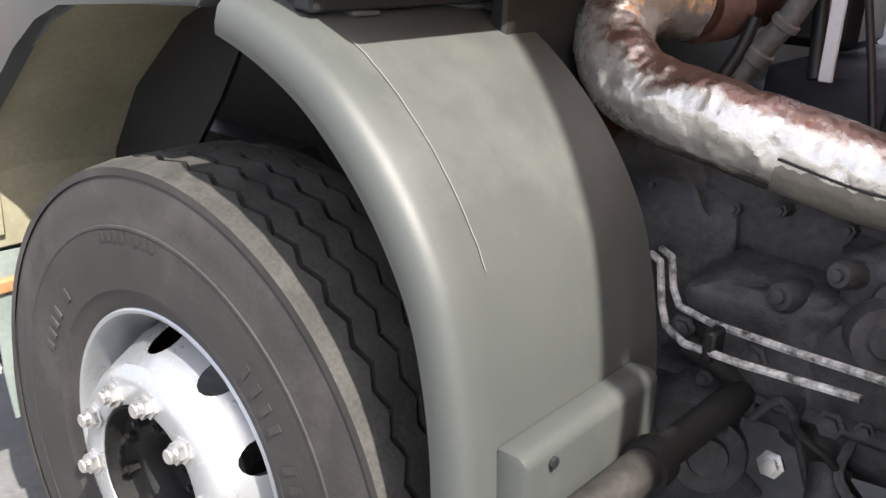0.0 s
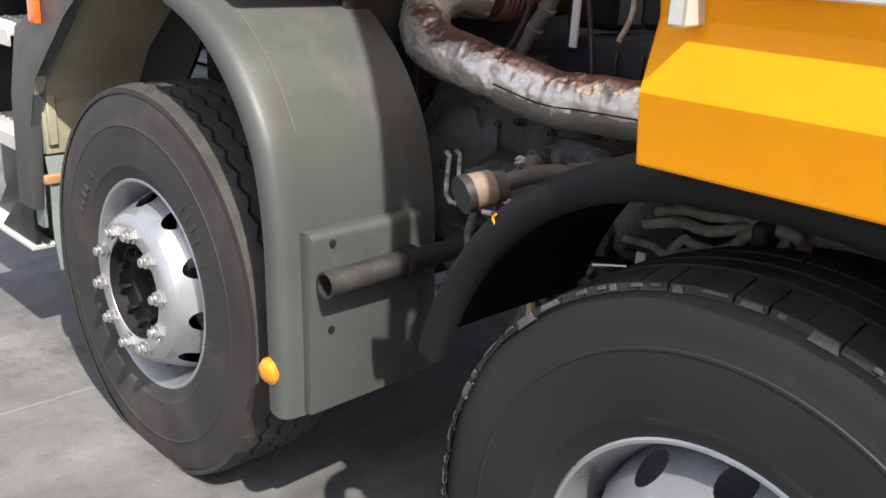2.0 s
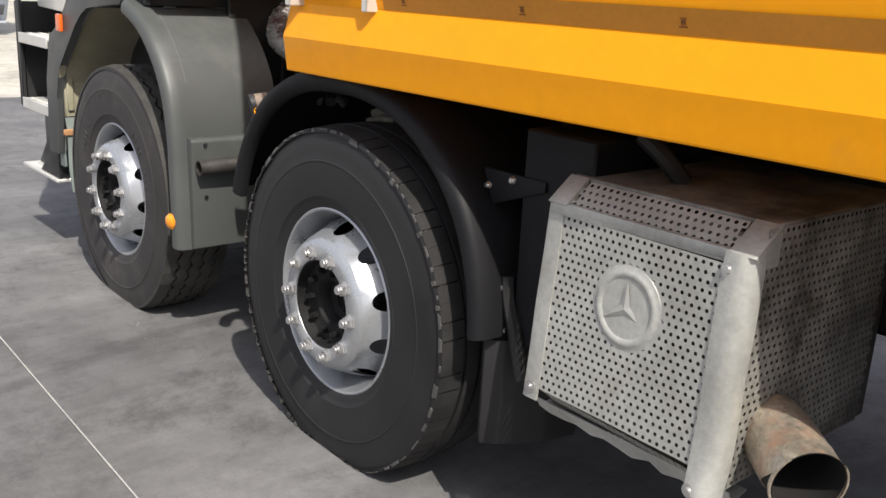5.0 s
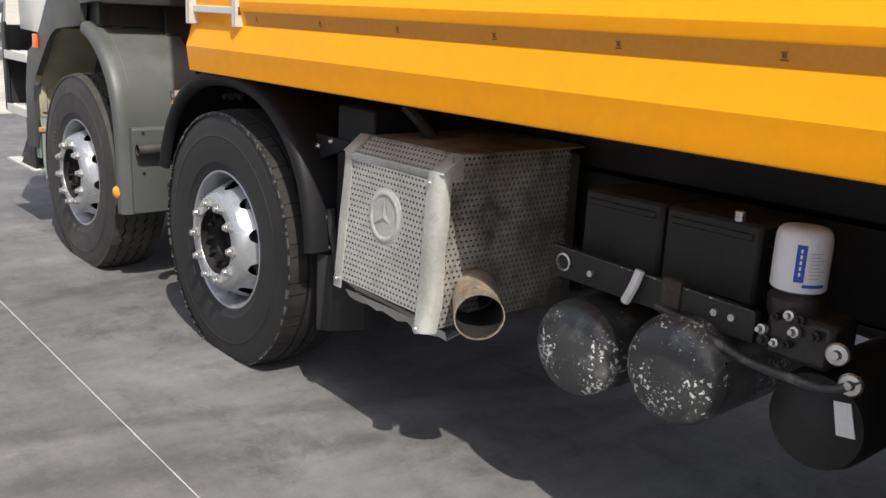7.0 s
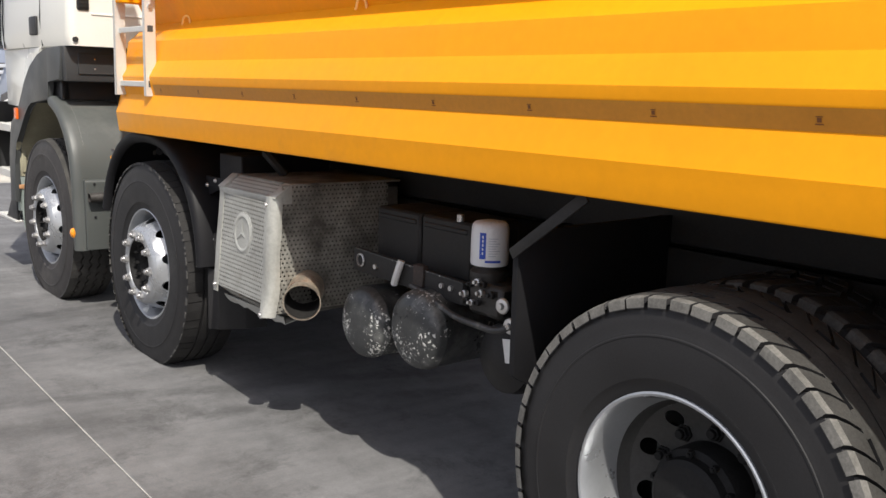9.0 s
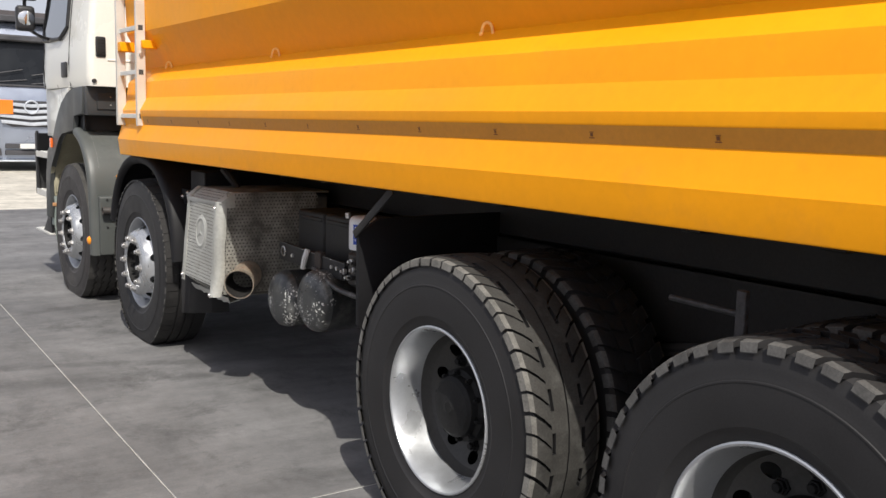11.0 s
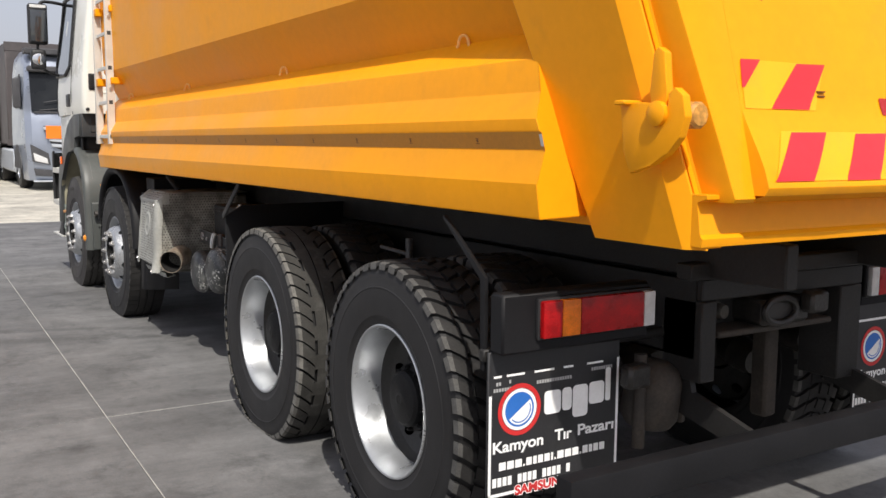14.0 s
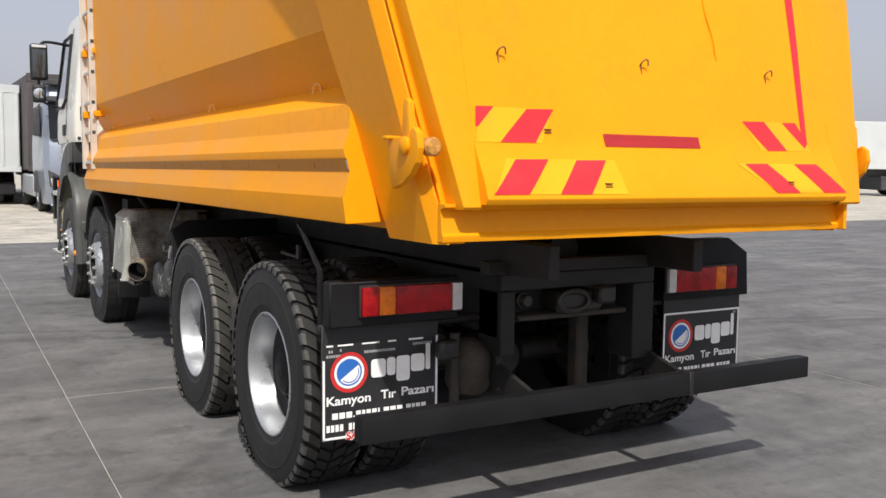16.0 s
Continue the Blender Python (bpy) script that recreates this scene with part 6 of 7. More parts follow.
for y, z in ((-4.29, 0.86), (-4.33, 0.80)):
    lathe(b, [(0.012, -0.008), (0.024, -0.006), (0.028, 0), (0.024, 0.006), (0.012, 0.008)], (-0.96, y, z), (-1, -0.2, 0), 16)
    rod(b, (-0.955, y, z), (-0.975, y, z), 0.010, 6)
part("valve", b, STEEL, dryer)
b = B()
slab_x(b, [(-4.300, 0.752), (-4.340, 0.758), (-4.362, 0.680), (-4.318, 0.674)], -0.965, -0.962)
part("tag", b, LABEL, dryer, "white paper tag")
b = B()
slab_y(b, [(-1.145, 0.72), (-1.148, 1.098), (-1.05, 1.155), (-0.35, 1.16), (-0.35, 0.60), (-0.95, 0.60)], -4.545, -4.523, 0.003)
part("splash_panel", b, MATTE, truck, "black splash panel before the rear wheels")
for (y0, z0), (y1, z1), x in (((-4.53, 1.09), (-4.805, 1.288), -1.160),):
    b = B()
    d = Vector((0, y1 - y0, z1 - z0)).normalized()
    e = Vector((0, -d.z, d.y)) * 0.016
    slab_x(b, [(y0 + e.y, z0 + e.z), (y1 + e.y, z1 + e.z), (y1 - e.y, z1 - e.z), (y0 - e.y, z0 - e.z)], x - 0.004, x + 0.004, 0.001)
    part("body_strut", b, BLACK, truck, "black flat slanted strut under the body")
for y in (Y4 + 0.38,):
    b = B()
    box(b, -0.91, -0.89, y - 0.016, y + 0.016, 0.93, 1.112, 0.003)
    rod(b, (-0.90, y, 1.045), (-0.90, y + 0.25, 1.052), 0.009, 8)
    part("sensor_post", b, GRIME, truck, "pale grey bracket post over the rear wheel")

# ---- tipping body ----
PROFILE = [(-1.206, 1.283), (-1.213, 1.285), (-1.226, 1.384), (-1.192, 1.480), (-1.206, 1.533), (-1.210, 1.568), (-1.165, 1.646), (-1.152, 1.744), (-1.050, 1.838)]
YF, YR = -1.562, -7.475
body = thing("tipping_body", "", "")
body.parent = truck
body.matrix_basis = pose(0, 0, 0.002, -0.107)
for side in (-1, 1):
    b = B()
    low = [(-side * x, z) for x, z in PROFILE] + [(side * 0.98, 1.838), (side * 0.98, 1.290)]
    slab_y(b, low, YF, YR, 0.004)
    for v in b.verts:
        # the rear end is cut back along the raked post
        if v.co.y < YR + 0.05 and v.co.z > 1.50:
            v.co.y += 0.42 * (v.co.z - 1.50)
    part("side_rail", b, ORANGE, body, "folded orange lower side of the body", smooth=12)
    b = B()
    wall = [(1.050, 1.834), (1.167, 2.048), (1.176, 2.30), (1.184, 2.7), (1.192, 3.22)]
    slab_y(b, [(side * x, z) for x, z in wall] + [(side * (x - 0.05), z) for x, z in wall[::-1]], -7.46, -1.602)
    part("side_panel", b, ORANGE, body, "smooth orange upper side panel", smooth=12)
    b = B()
    slab_y(b, [(side * 1.24, 3.20), (side * 1.24, 3.30), (side * 1.13, 3.30), (side * 1.13, 3.20)], -1.60, -7.6, 0.008)
    part("top_rail", b, ORANGE, body)
b = B()
box(b, -1.03, 1.03, -7.86, -1.72, 1.262, 1.32, 0.004)
part("body_floor", b, ORANGE, body)
b = B()
slab_x(b, [(-1.61, 1.27), (-1.61, 3.28), (-1.66, 3.28), (-1.66, 1.27)], -1.03, 1.03, 0.004)
part("front_wall", b, ORANGE, body)
for k in range(12):
    y = -2.0 - 0.48 * k
    bar_part("floor_bearer", body, BLACK, (-0.72, 0.72, y - 0.04, y + 0.04, 1.21, 1.262), 0.004)

# brown tape in the recess, with small dark stickers
b = B()
def rec(t, out=0.0016):
    return (-1.192 - 0.014 * t - out * 0.97, 1.480 + 0.053 * t - out * 0.25)
(xa, za), (xb, zb) = rec(0.04), rec(0.97)
sheet(b, [[(xa, y, za), (xb, y, zb)] for y in (YF - 0.45, -3.3, -5.2, -7.470)])
part("tape_strip", b, BROWN, body, "dull brown tape along the side fold", smooth=0)
b = B()
(xa, za), (xb, zb) = rec(0.2, 0.003), rec(0.85, 0.003)
sheet(b, [[(xa, y, za), (xb, y, zb)] for y in (-7.458, -7.472)])
part("white_tag", b, LABEL, body)
for k in range(13):
    y = -2.10 - 0.42 * k
    b = B()
    for t0, t1, w in ((0.30, 0.35, 0.010), (0.40, 0.58, 0.005), (0.60, 0.64, 0.008)):
        (xa, za), (xb, zb) = rec(t0, 0.003), rec(t1, 0.003)
        sheet(b, [[(xa, y + q, za), (xb, y + q, zb)] for q in (-w, w)])
    part("sticker", b, INK, body, "small unreadable dark sticker", smooth=0)

# cover hooks along the side
for y in (-2.12, -3.615, -5.24, -6.858):
    b = B()
    arc = [(-0.028, 1.846), (-0.021, 1.850), (-0.018, 1.874), (-0.011, 1.891), (0.0, 1.896), (0.011, 1.891), (0.018, 1.874), (0.021, 1.850), (0.024, 1.846)]
    tube(b, [(-1.074 + 0.62 * s_, y - 0.66 * s_, 1.822 + 0.78 * (z - 1.846)) for s_, z in arc], 0.0052, 8, 4)
    part("rope_hook", b, surface("chipped_orange_steel", (0.90, 0.52, 0.16), 0.5, vary=0.2, scale=30) if y == -2.12 else bpy.data.materials["chipped_orange_steel"], body, "small orange bent rope hook")

# rear corner posts
def post_x(z):
    return 1.060 + 0.185 * (z - 1.23)


def post_rear(z):
    return -7.925 + 0.235 * (z - 1.23)


def post_front(z):
    return -7.538 + 0.36 * (min(z, 2.1) - 1.23) + 0.235 * max(z - 2.1, 0.0)


for side in (-1, 1):
    b = B()
    rows = []
    for z in (1.232, 1.40, 1.58, 1.75, 2.0, 2.4, 3.3):
        x, r, f = post_x(z), post_rear(z), post_front(z)
        rows.append([(side * (x - 0.12), f + 0.03, z), (side * (x - 0.004), f + 0.004, z), (side * x, f - 0.004, z), (side * x, r + 0.052, z), (side * (x - 0.004), r + 0.044, z), (side * (x - 0.034), r + 0.004, z), (side * (x - 0.040), r + 0.002, z), (side * (x - 0.042), r + 0.03, z), (side * (x - 0.12), r + 0.03, z)])
    vs = [[b.verts.new(p) for p in row] for row in rows]
    for p, q in zip(vs, vs[1:]):
        for i in range(len(p)):
            j = (i + 1) % len(p)
            b.faces.new((p[i], p[j], q[j], q[i]))
    b.faces.new(vs[0])
    b.faces.new(vs[-1])
    part("corner_post", b, ORANGE, body, "orange box-section rear corner post", smooth=25)

# tail end beam
b = B()
slab_x(b, [(-7.70, 1.245), (-7.925, 1.240), (-7.930, 1.262), (-7.918, 1.272), (-7.905, 1.355), (-7.940, 1.362), (-7.940, 1.374), (-7.70, 1.374)], -1.05, 1.058, 0.002)
box(b, 1.038, 1.058, -7.96, -7.85, 1.238, 1.372, 0.004)
part("end_beam", b, ORANGE, body, "orange end beam below the tailgate", smooth=15)

# tailgate
tail = thing("tailgate", "", "")
tail.parent = truck
tail.matrix_basis = pose(0.012, 0.018, -0.003)
PANEL, RAKE = -7.943, 0.265
KICK = [(1.30, 0.0), (1.380, -0.020), (1.392, -0.030), (1.405, -0.042), (1.412, -0.046), (1.424, -0.046), (1.46, -0.040), (1.50, -0.030), (1.54, -0.018), (1.575, -0.008), (1.60, -0.003), (1.63, 0.0), (4.0, 0.0)]


def tail_y(x, z):
    """The tailgate's outer face: raked panel, kicked-out lip between the side frames, dents."""
    y = PANEL + RAKE * (z - 1.62)
    for (z0, k0), (z1, k1) in zip(KICK, KICK[1:]):
        if z0 <= z <= z1 and abs(x) < 0.945:
            y += k0 + (k1 - k0) * (z - z0) / (z1 - z0)
            break
    if z > 1.43:
        fade = min(max((1.02 - abs(x)) / 0.1, 0.0), 1.0)
        y += 0.005 * noise.noise(Vector((x * 2.1, z * 2.3, 4.0))) * fade
        for cx_, cz_, r, d in ((0.30, 1.585, 0.07, -0.010), (0.33, 2.01, 0.03, 0.012), (0.335, 2.13, 0.035, 0.010), (-0.05, 1.59, 0.05, -0.004)):
            y += d * math.exp(-((x - cx_) ** 2 + (z - cz_) ** 2) / (r * r))
    elif abs(x) < 0.945:
        y += 0.004 * noise.noise(Vector((x * 5, z, 1.0)))
    return y


def edge_x(z):
    return post_x(z) - 0.072


b = B()
zs = [1.392, 1.405, 1.412, 1.424, 1.46, 1.50, 1.54, 1.575, 1.59, 1.605, 1.63, 1.66] + [1.70 + 0.04 * k for k in range(20)] + [2.7, 3.0, 3.25]
xs = [-0.944 + 1.888 * k / 44 for k in range(45)]
sheet(b, [[(x, tail_y(x, z), z) for x in xs] for z in zs])
# folded under edge of the lip
sheet(b, [[(x, tail_y(x, 1.392), 1.392) for x in xs], [(x, -7.96, 1.372) for x in xs], [(x, -7.90, 1.366) for x in xs]])
sheet(b, [[(-0.944, tail_y(-0.944, z), z), (-0.947, PANEL + RAKE * (z - 1.62), z)] for z in zs[:11]])
sheet(b, [[(0.944, tail_y(0.944, z), z), (0.947, PANEL + RAKE * (z - 1.62), z)] for z in zs[:11]])
part("panel", b, ORANGE, tail, "orange dented tailgate panel with kicked-out lower lip", smooth=24, weld=0.0004)
for side in (-1, 1):
    b = B()
    rows = []
    for z in [1.374, 1.384, 1.40, 1.424, 1.50, 1.575, 1.63] + [1.70 + 0.08 * k for k in range(10)] + [2.7, 3.0, 3.25]:
        x, f = edge_x(z) + (0.0 if side < 0 else 0.085), post_rear(z) - 0.010
        turned = 1.0 if side < 0 else 0.2
        y = tail_y(side * 0.96, z)
        low = 0.010 if z < 1.38 else 0.0
        rows.append([(side * 0.945, tail_y(side * 0.9455, z) + low, z), (side * 0.965, y + low, z), (side * (x - 0.012), y + 0.001 + low, z), (side * (x - 0.003), y + 0.005 + low, z), (side * x, y + 0.014 + low, z), (side * (x + 0.006), f - 0.006, z), (side * (x + 0.010), f, z), (side * (x + 0.010 + 0.016 * turned), f, z), (side * (x + 0.010 + 0.017 * turned), f + 0.02, z)])
    sheet(b, rows)
    rim = rows[0]
    sheet(b, [rim, [(p[0], post_rear(1.37) + 0.02, p[2] - 0.002) for p in rim]])
    part("side_frame", b, ORANGE, tail, "orange folded side frame of the tailgate", smooth=24, weld=0.0003)
    # added black strip, darkens the open gap beside the post
    b = B()
    rows = []
    for z in (1.30, 1.45, 1.60, 1.8, 2.0, 2.6, 3.2):
        rows.append([(side * (post_x(z) - 0.060), post_rear(z) + 0.014, z), (side * (post_x(z) - 0.036), post_rear(z) + 0.014, z)])
    sheet(b, rows, 0.003)
    part("seam_strip", b, BLACKP, tail, "black strip in the tailgate gap")
b = B()
box(b, -1.06, 1.06, -7.56, -7.46, 3.2, 3.3, 0.01)
part("top_bar", b, ORANGE, tail)
for x in (-0.788, -0.110, 0.603):
    b = B()
    y = tail_y(x, 1.93) - 0.004
    tube(b, [(x - 0.011, y, 1.930), (x - 0.012, y - 0.014, 1.944), (x + 0.001, y - 0.022, 1.953), (x + 0.012, y - 0.020, 1.946), (x + 0.016, y - 0.016, 1.928)], 0.0034, 8, 5)
    tube(b, [(x - 0.009, y - 0.002, 1.932), (x - 0.006, y - 0.003, 1.905), (x - 0.003, y - 0.003, 1.878)], 0.0030, 8, 4)
    part("tail_hook", b, surface("worn_brown_hook", (0.30, 0.13, 0.04), 0.6, vary=0.3, scale=40) if x < -0.5 else bpy.data.materials["worn_brown_hook"], tail, "small worn bent hook")
b = B()
tube(b, [(x, tail_y(x, z) - 0.003, z) for x, z in ((0.30, 2.32), (0.295, 2.20), (0.318, 2.08), (0.322, 1.98))], 0.004, 6, 5)
part("weld_scar", b, ORANGE, tail)


def tape(name, pts, material, depth, label):
    """A flat strip of tape on the tailgate, from corner points (x, z)."""
    b = B()
    n = 12
    (ax, az), (bx, bz), (cx_, cz_), (dx, dz) = pts
    rows = []
    for i in range(n + 1):
        t = i / n
        l = (dx + (ax - dx) * t, dz + (az - dz) * t)
        r = (cx_ + (bx - cx_) * t, cz_ + (bz - cz_) * t)
        row = []
        for k in range(9):
            x, z = l[0] + (r[0] - l[0]) * k / 8, l[1] + (r[1] - l[1]) * k / 8
            row.append((x, tail_y(x, z) - depth * 0.5, z))
        rows.append(row)
    sheet(b, rows)
    return part(name, b, material, tail, label, smooth=30)


# corner points: top left, top right, bottom right, bottom left
tape("yellow_tape", [(-0.917, 1.736), (-0.582, 1.736), (-0.654, 1.610), (-0.932, 1.610)], YELLOW, 0.003, "yellow reflective tape")
tape("yellow_tape", [(-0.828, 1.554), (-0.336, 1.554), (-0.314, 1.428), (-0.916, 1.428)], YELLOW, 0.004, "yellow reflective tape")
tape("red_tape", [(-0.919, 1.736), (-0.843, 1.738), (-0.920, 1.664), (-0.930, 1.664)], RED, 0.006, "red reflective triangle")
tape("red_tape", [(-0.701, 1.734), (-0.580, 1.737), (-0.682, 1.612), (-0.835, 1.611)], RED, 0.006, "red slanted reflective tape")
tape("red_tape", [(-0.790, 1.551), (-0.643, 1.553), (-0.770, 1.428), (-0.918, 1.428)], RED, 0.007, "red slanted reflective tape")
tape("red_tape", [(-0.517, 1.551), (-0.375, 1.553), (-0.490, 1.428), (-0.635, 1.428)], RED, 0.007, "red slanted reflective tape")
tape("dark_red_tape", [(-0.360, 1.653), (0.139, 1.653), (0.142, 1.608), (-0.356, 1.605)], DARKRED, 0.006, "dark red tape bar")
tape("yellow_tape", [(0.403, 1.728), (0.738, 1.730), (0.808, 1.610), (0.498, 1.606)], YELLOW, 0.003, "yellow reflective tape")
tape("red_tape", [(0.407, 1.727), (0.541, 1.730), (0.655, 1.608), (0.535, 1.605)], RED, 0.006, "red slanted reflective tape")
tape("red_tape", [(0.654, 1.729), (0.738, 1.731), (0.799, 1.647), (0.776, 1.619)], RED, 0.006, "red reflective corner tape")
tape("yellow_tape", [(0.317, 1.550), (0.770, 1.551), (0.909, 1.428), (0.508, 1.428)], YELLOW, 0.004, "yellow reflective tape")
tape("red_tape", [(0.363, 1.548), (0.500, 1.550), (0.643, 1.428), (0.503, 1.428)], RED, 0.007, "red slanted reflective tape")
tape("red_tape", [(0.664, 1.550), (0.811, 1.551), (0.944, 1.428), (0.794, 1.428)], RED, 0.007, "red slanted reflective tape")
tape("red_tape", [(0.832, 2.450), (0.884, 2.450), (0.796, 1.637), (0.765, 1.637)], RED, 0.005, "long red tape down the frame")
for x, z in ((-0.62, 1.648), (-0.40, 1.452), (0.60, 1.460)):
    b = B()
    for q in range(2):
        box(b, x - 0.016, x + 0.016, tail_y(x, z) - 0.004, tail_y(x, z) + 0.006, z + 0.012 * q, z + 0.004 + 0.012 * q)
    part("stamp_mark", b, INK, tail, "tiny unreadable stamped mark")

# tailgate locks on both posts
for side in (-1, 1):
    b = B()
    out = [(-7.752, 1.622), (-7.752, 1.612), (-7.762, 1.50), (-7.790, 1.440), (-7.86, 1.462), (-7.915, 1.49), (-7.955, 1.53), (-7.972, 1.58), (-7.962, 1.63), (-7.935, 1.650), (-7.915, 1.635), (-7.918, 1.60), (-7.90, 1.575), (-7.868, 1.580), (-7.862, 1.615)]
    slab_x(b, out, side * 1.135, side * 1.160, 0.004)
    lk = part("lock_plate", b, ORANGE, tail, "orange hooked lock plate", pose(-0.03, -0.022, 0.003) if side < 0 else pose(0.035, -0.004, -0.010))
    b = B()
    slab_x(b, [(-7.865, 1.56), (-7.848, 1.64), (-7.858, 1.735), (-7.872, 1.75), (-7.895, 1.735), (-7.905, 1.64), (-7.905, 1.56)], side * 1.132, side * 1.156, 0.004)
    part("lock_arm", b, ORANGE, lk)
    b = B()
    rod(b, (side * 1.09, -7.885, 1.588), (side * 1.170, -7.885, 1.588), 0.022, 16)
    lathe(b, [(0.0, 0.012), (0.02, 0.010), (0.031, 0.004), (0.031, -0.014)], (side * 1.168, -7.885, 1.588), (side, 0, 0), 12)
    part("lock_pin", b, ORANGE, lk)
    if side < 0:
        b = B()
        lathe(b, [(0.0, 0.01), (0.026, 0.008), (0.034, 0.0), (0.034, -0.03)], (-1.088, -7.945, 1.585), (0, -1, 0), 10)
        part("pin_end", b, surface("worn_pin_end", (0.55, 0.26, 0.05), 0.6, vary=0.4, scale=40, bump=0.5), lk)
    b = B()
    box(b, side * 1.12, side * 1.185, -7.79, -7.752, 1.612, 1.624, 0.003)
    part("lock_lug", b, ORANGE, lk)
b = B()
lathe(b, [(0.0, -0.012), (0.07, -0.012), (0.075, 0), (0.07, 0.012), (0.0, 0.012)], (1.26, -7.72, 1.56), (1, 0, 0), 24)
part("round_lug", b, ORANGE, tail)

# ---- ladder ----
ladder = thing("ladder", "", "")
ladder.parent = truck
# dark squares: the shade in the open rung ends put into the colour
HOLE = surface("rung_hole_shadow_steel", (0.05, 0.05, 0.05), 0.8)
for y, x0 in ((-1.610, -1.243), (-1.965, -1.228)):
    b = B()
    box(b, x0, x0 + 0.058, y - 0.0125, y + 0.0125, 1.478, 3.25, 0.003)
    part("rail", b, ALU, ladder, "pale aluminium ladder rail")
for k in range(7):
    z = 1.538 + 0.266 * k
    b = B()
    box(b, -1.222, -1.204, -1.966, -1.609, z - 0.014, z + 0.014, 0.003)
    part("rung", b, ALU, ladder, "aluminium rung")
    for y in (-1.965,):
        b = B()
        box(b, -1.213, -1.185, y - 0.0142, y - 0.010, z - 0.015, z + 0.015)
        part("rung_end", b, HOLE, ladder, "dark square rung end")
for z in (1.97, 2.52):
    b = B()
    box(b, -1.200, -1.10, -2.015, -1.979, z - 0.025, z + 0.025, 0.005)
    part("bracket", b, ORANGE, ladder, "orange ladder bracket")
    b = B()
    box(b, -1.236, -1.10, -1.688, -1.623, z - 0.03, z + 0.03, 0.005)
    part("bracket", b, ORANGE, ladder, "orange ladder bracket")
    b = B()
    rod(b, (-1.199, -1.976, z - 0.06), (-1.199, -1.990, z - 0.06), 0.012, 8)
    part("bolt", b, STEEL, ladder)

# ---- rear lamps, flaps, underrun bar ----
def rear_lamp(side):
    lamp = thing("tail_lamp", "", "")
    lamp.parent = truck
    tagged(lamp, "long red and amber tail lamp on a black bracket")
    b = B()
    if side < 0:
        box(b, -1.20, -0.595, -7.285, -7.215, 0.865, 1.055, 0.008)
        arm = B()
        slab_x(arm, [(-7.188, 0.80), (-7.188, 1.098), (-6.94, 1.276), (-6.932, 1.266), (-7.166, 1.092), (-7.166, 0.80)], -1.202, -1.187, 0.003)
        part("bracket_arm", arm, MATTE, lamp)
    else:
        slab_y(b, [(0.60, 0.865), (0.60, 1.17), (1.05, 1.17), (1.185, 1.09), (1.20, 0.865)], -7.275, -7.20, 0.006)
        bar_part("bracket_arm", lamp, BLACK, (1.185, 1.20, -7.198, -7.0, 0.34, 1.06), 0.004)
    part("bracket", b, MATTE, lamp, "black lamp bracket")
    b = B()
    box(b, side * 1.076, side * 0.588, -7.300, -7.28, 0.902, 1.038, 0.012, 2)
    part("housing", b, BLACKP, lamp)
    for x0, x1, m in ((1.068, 0.9925, LENSRED), (0.992, 0.9185, LENSAMBER), (0.918, 0.6475, LENSRED), (0.647, 0.597, LENSCLEAR)):
        b = B()
        box(b, side * x0, side * x1, -7.320, -7.296, 0.911, 1.029, 0.007, 2)
        part("lens", b, m, lamp)
    return lamp


rear_lamp(-1)
rear_lamp(1)


def words(text, size, x, y, z, material, parent, label, width=None, bold=0.0):
    cu = bpy.data.curves.new("text", "FONT")
    cu.body, cu.size, cu.extrude, cu.offset = text, size, 0.0004, bold
    tmp = bpy.data.objects.new("text", cu)
    scene.collection.objects.link(tmp)
    bpy.context.view_layer.update()
    me = bpy.data.meshes.new_from_object(tmp.evaluated_get(bpy.context.evaluated_depsgraph_get()))
    bpy.data.objects.remove(tmp)
    xs = [v.co.x for v in me.vertices]
    k = width / (max(xs) - min(xs)) if width else 1
    for v in me.vertices:
        v.co.x = (v.co.x - min(xs)) * k
    me.materials.clear()
    me.materials.append(material)
    return part("lettering", me, None, parent, label, pose(x, y, z, 90, 0, 0))


def disc(name, x, y, z, r0, r1, material, parent, a0=0.0, a1=360.0, label=""):
    b = B()
    n = 40
    rows = [[(x + r * math.cos(radians(a0 + (a1 - a0) * k / n)), y, z + r * math.sin(radians(a0 + (a1 - a0) * k / n))) for k in range(n + 1)] for r in (r0, r1)]
    sheet(b, rows)
    return part(name, b, material, parent, label, smooth=0)


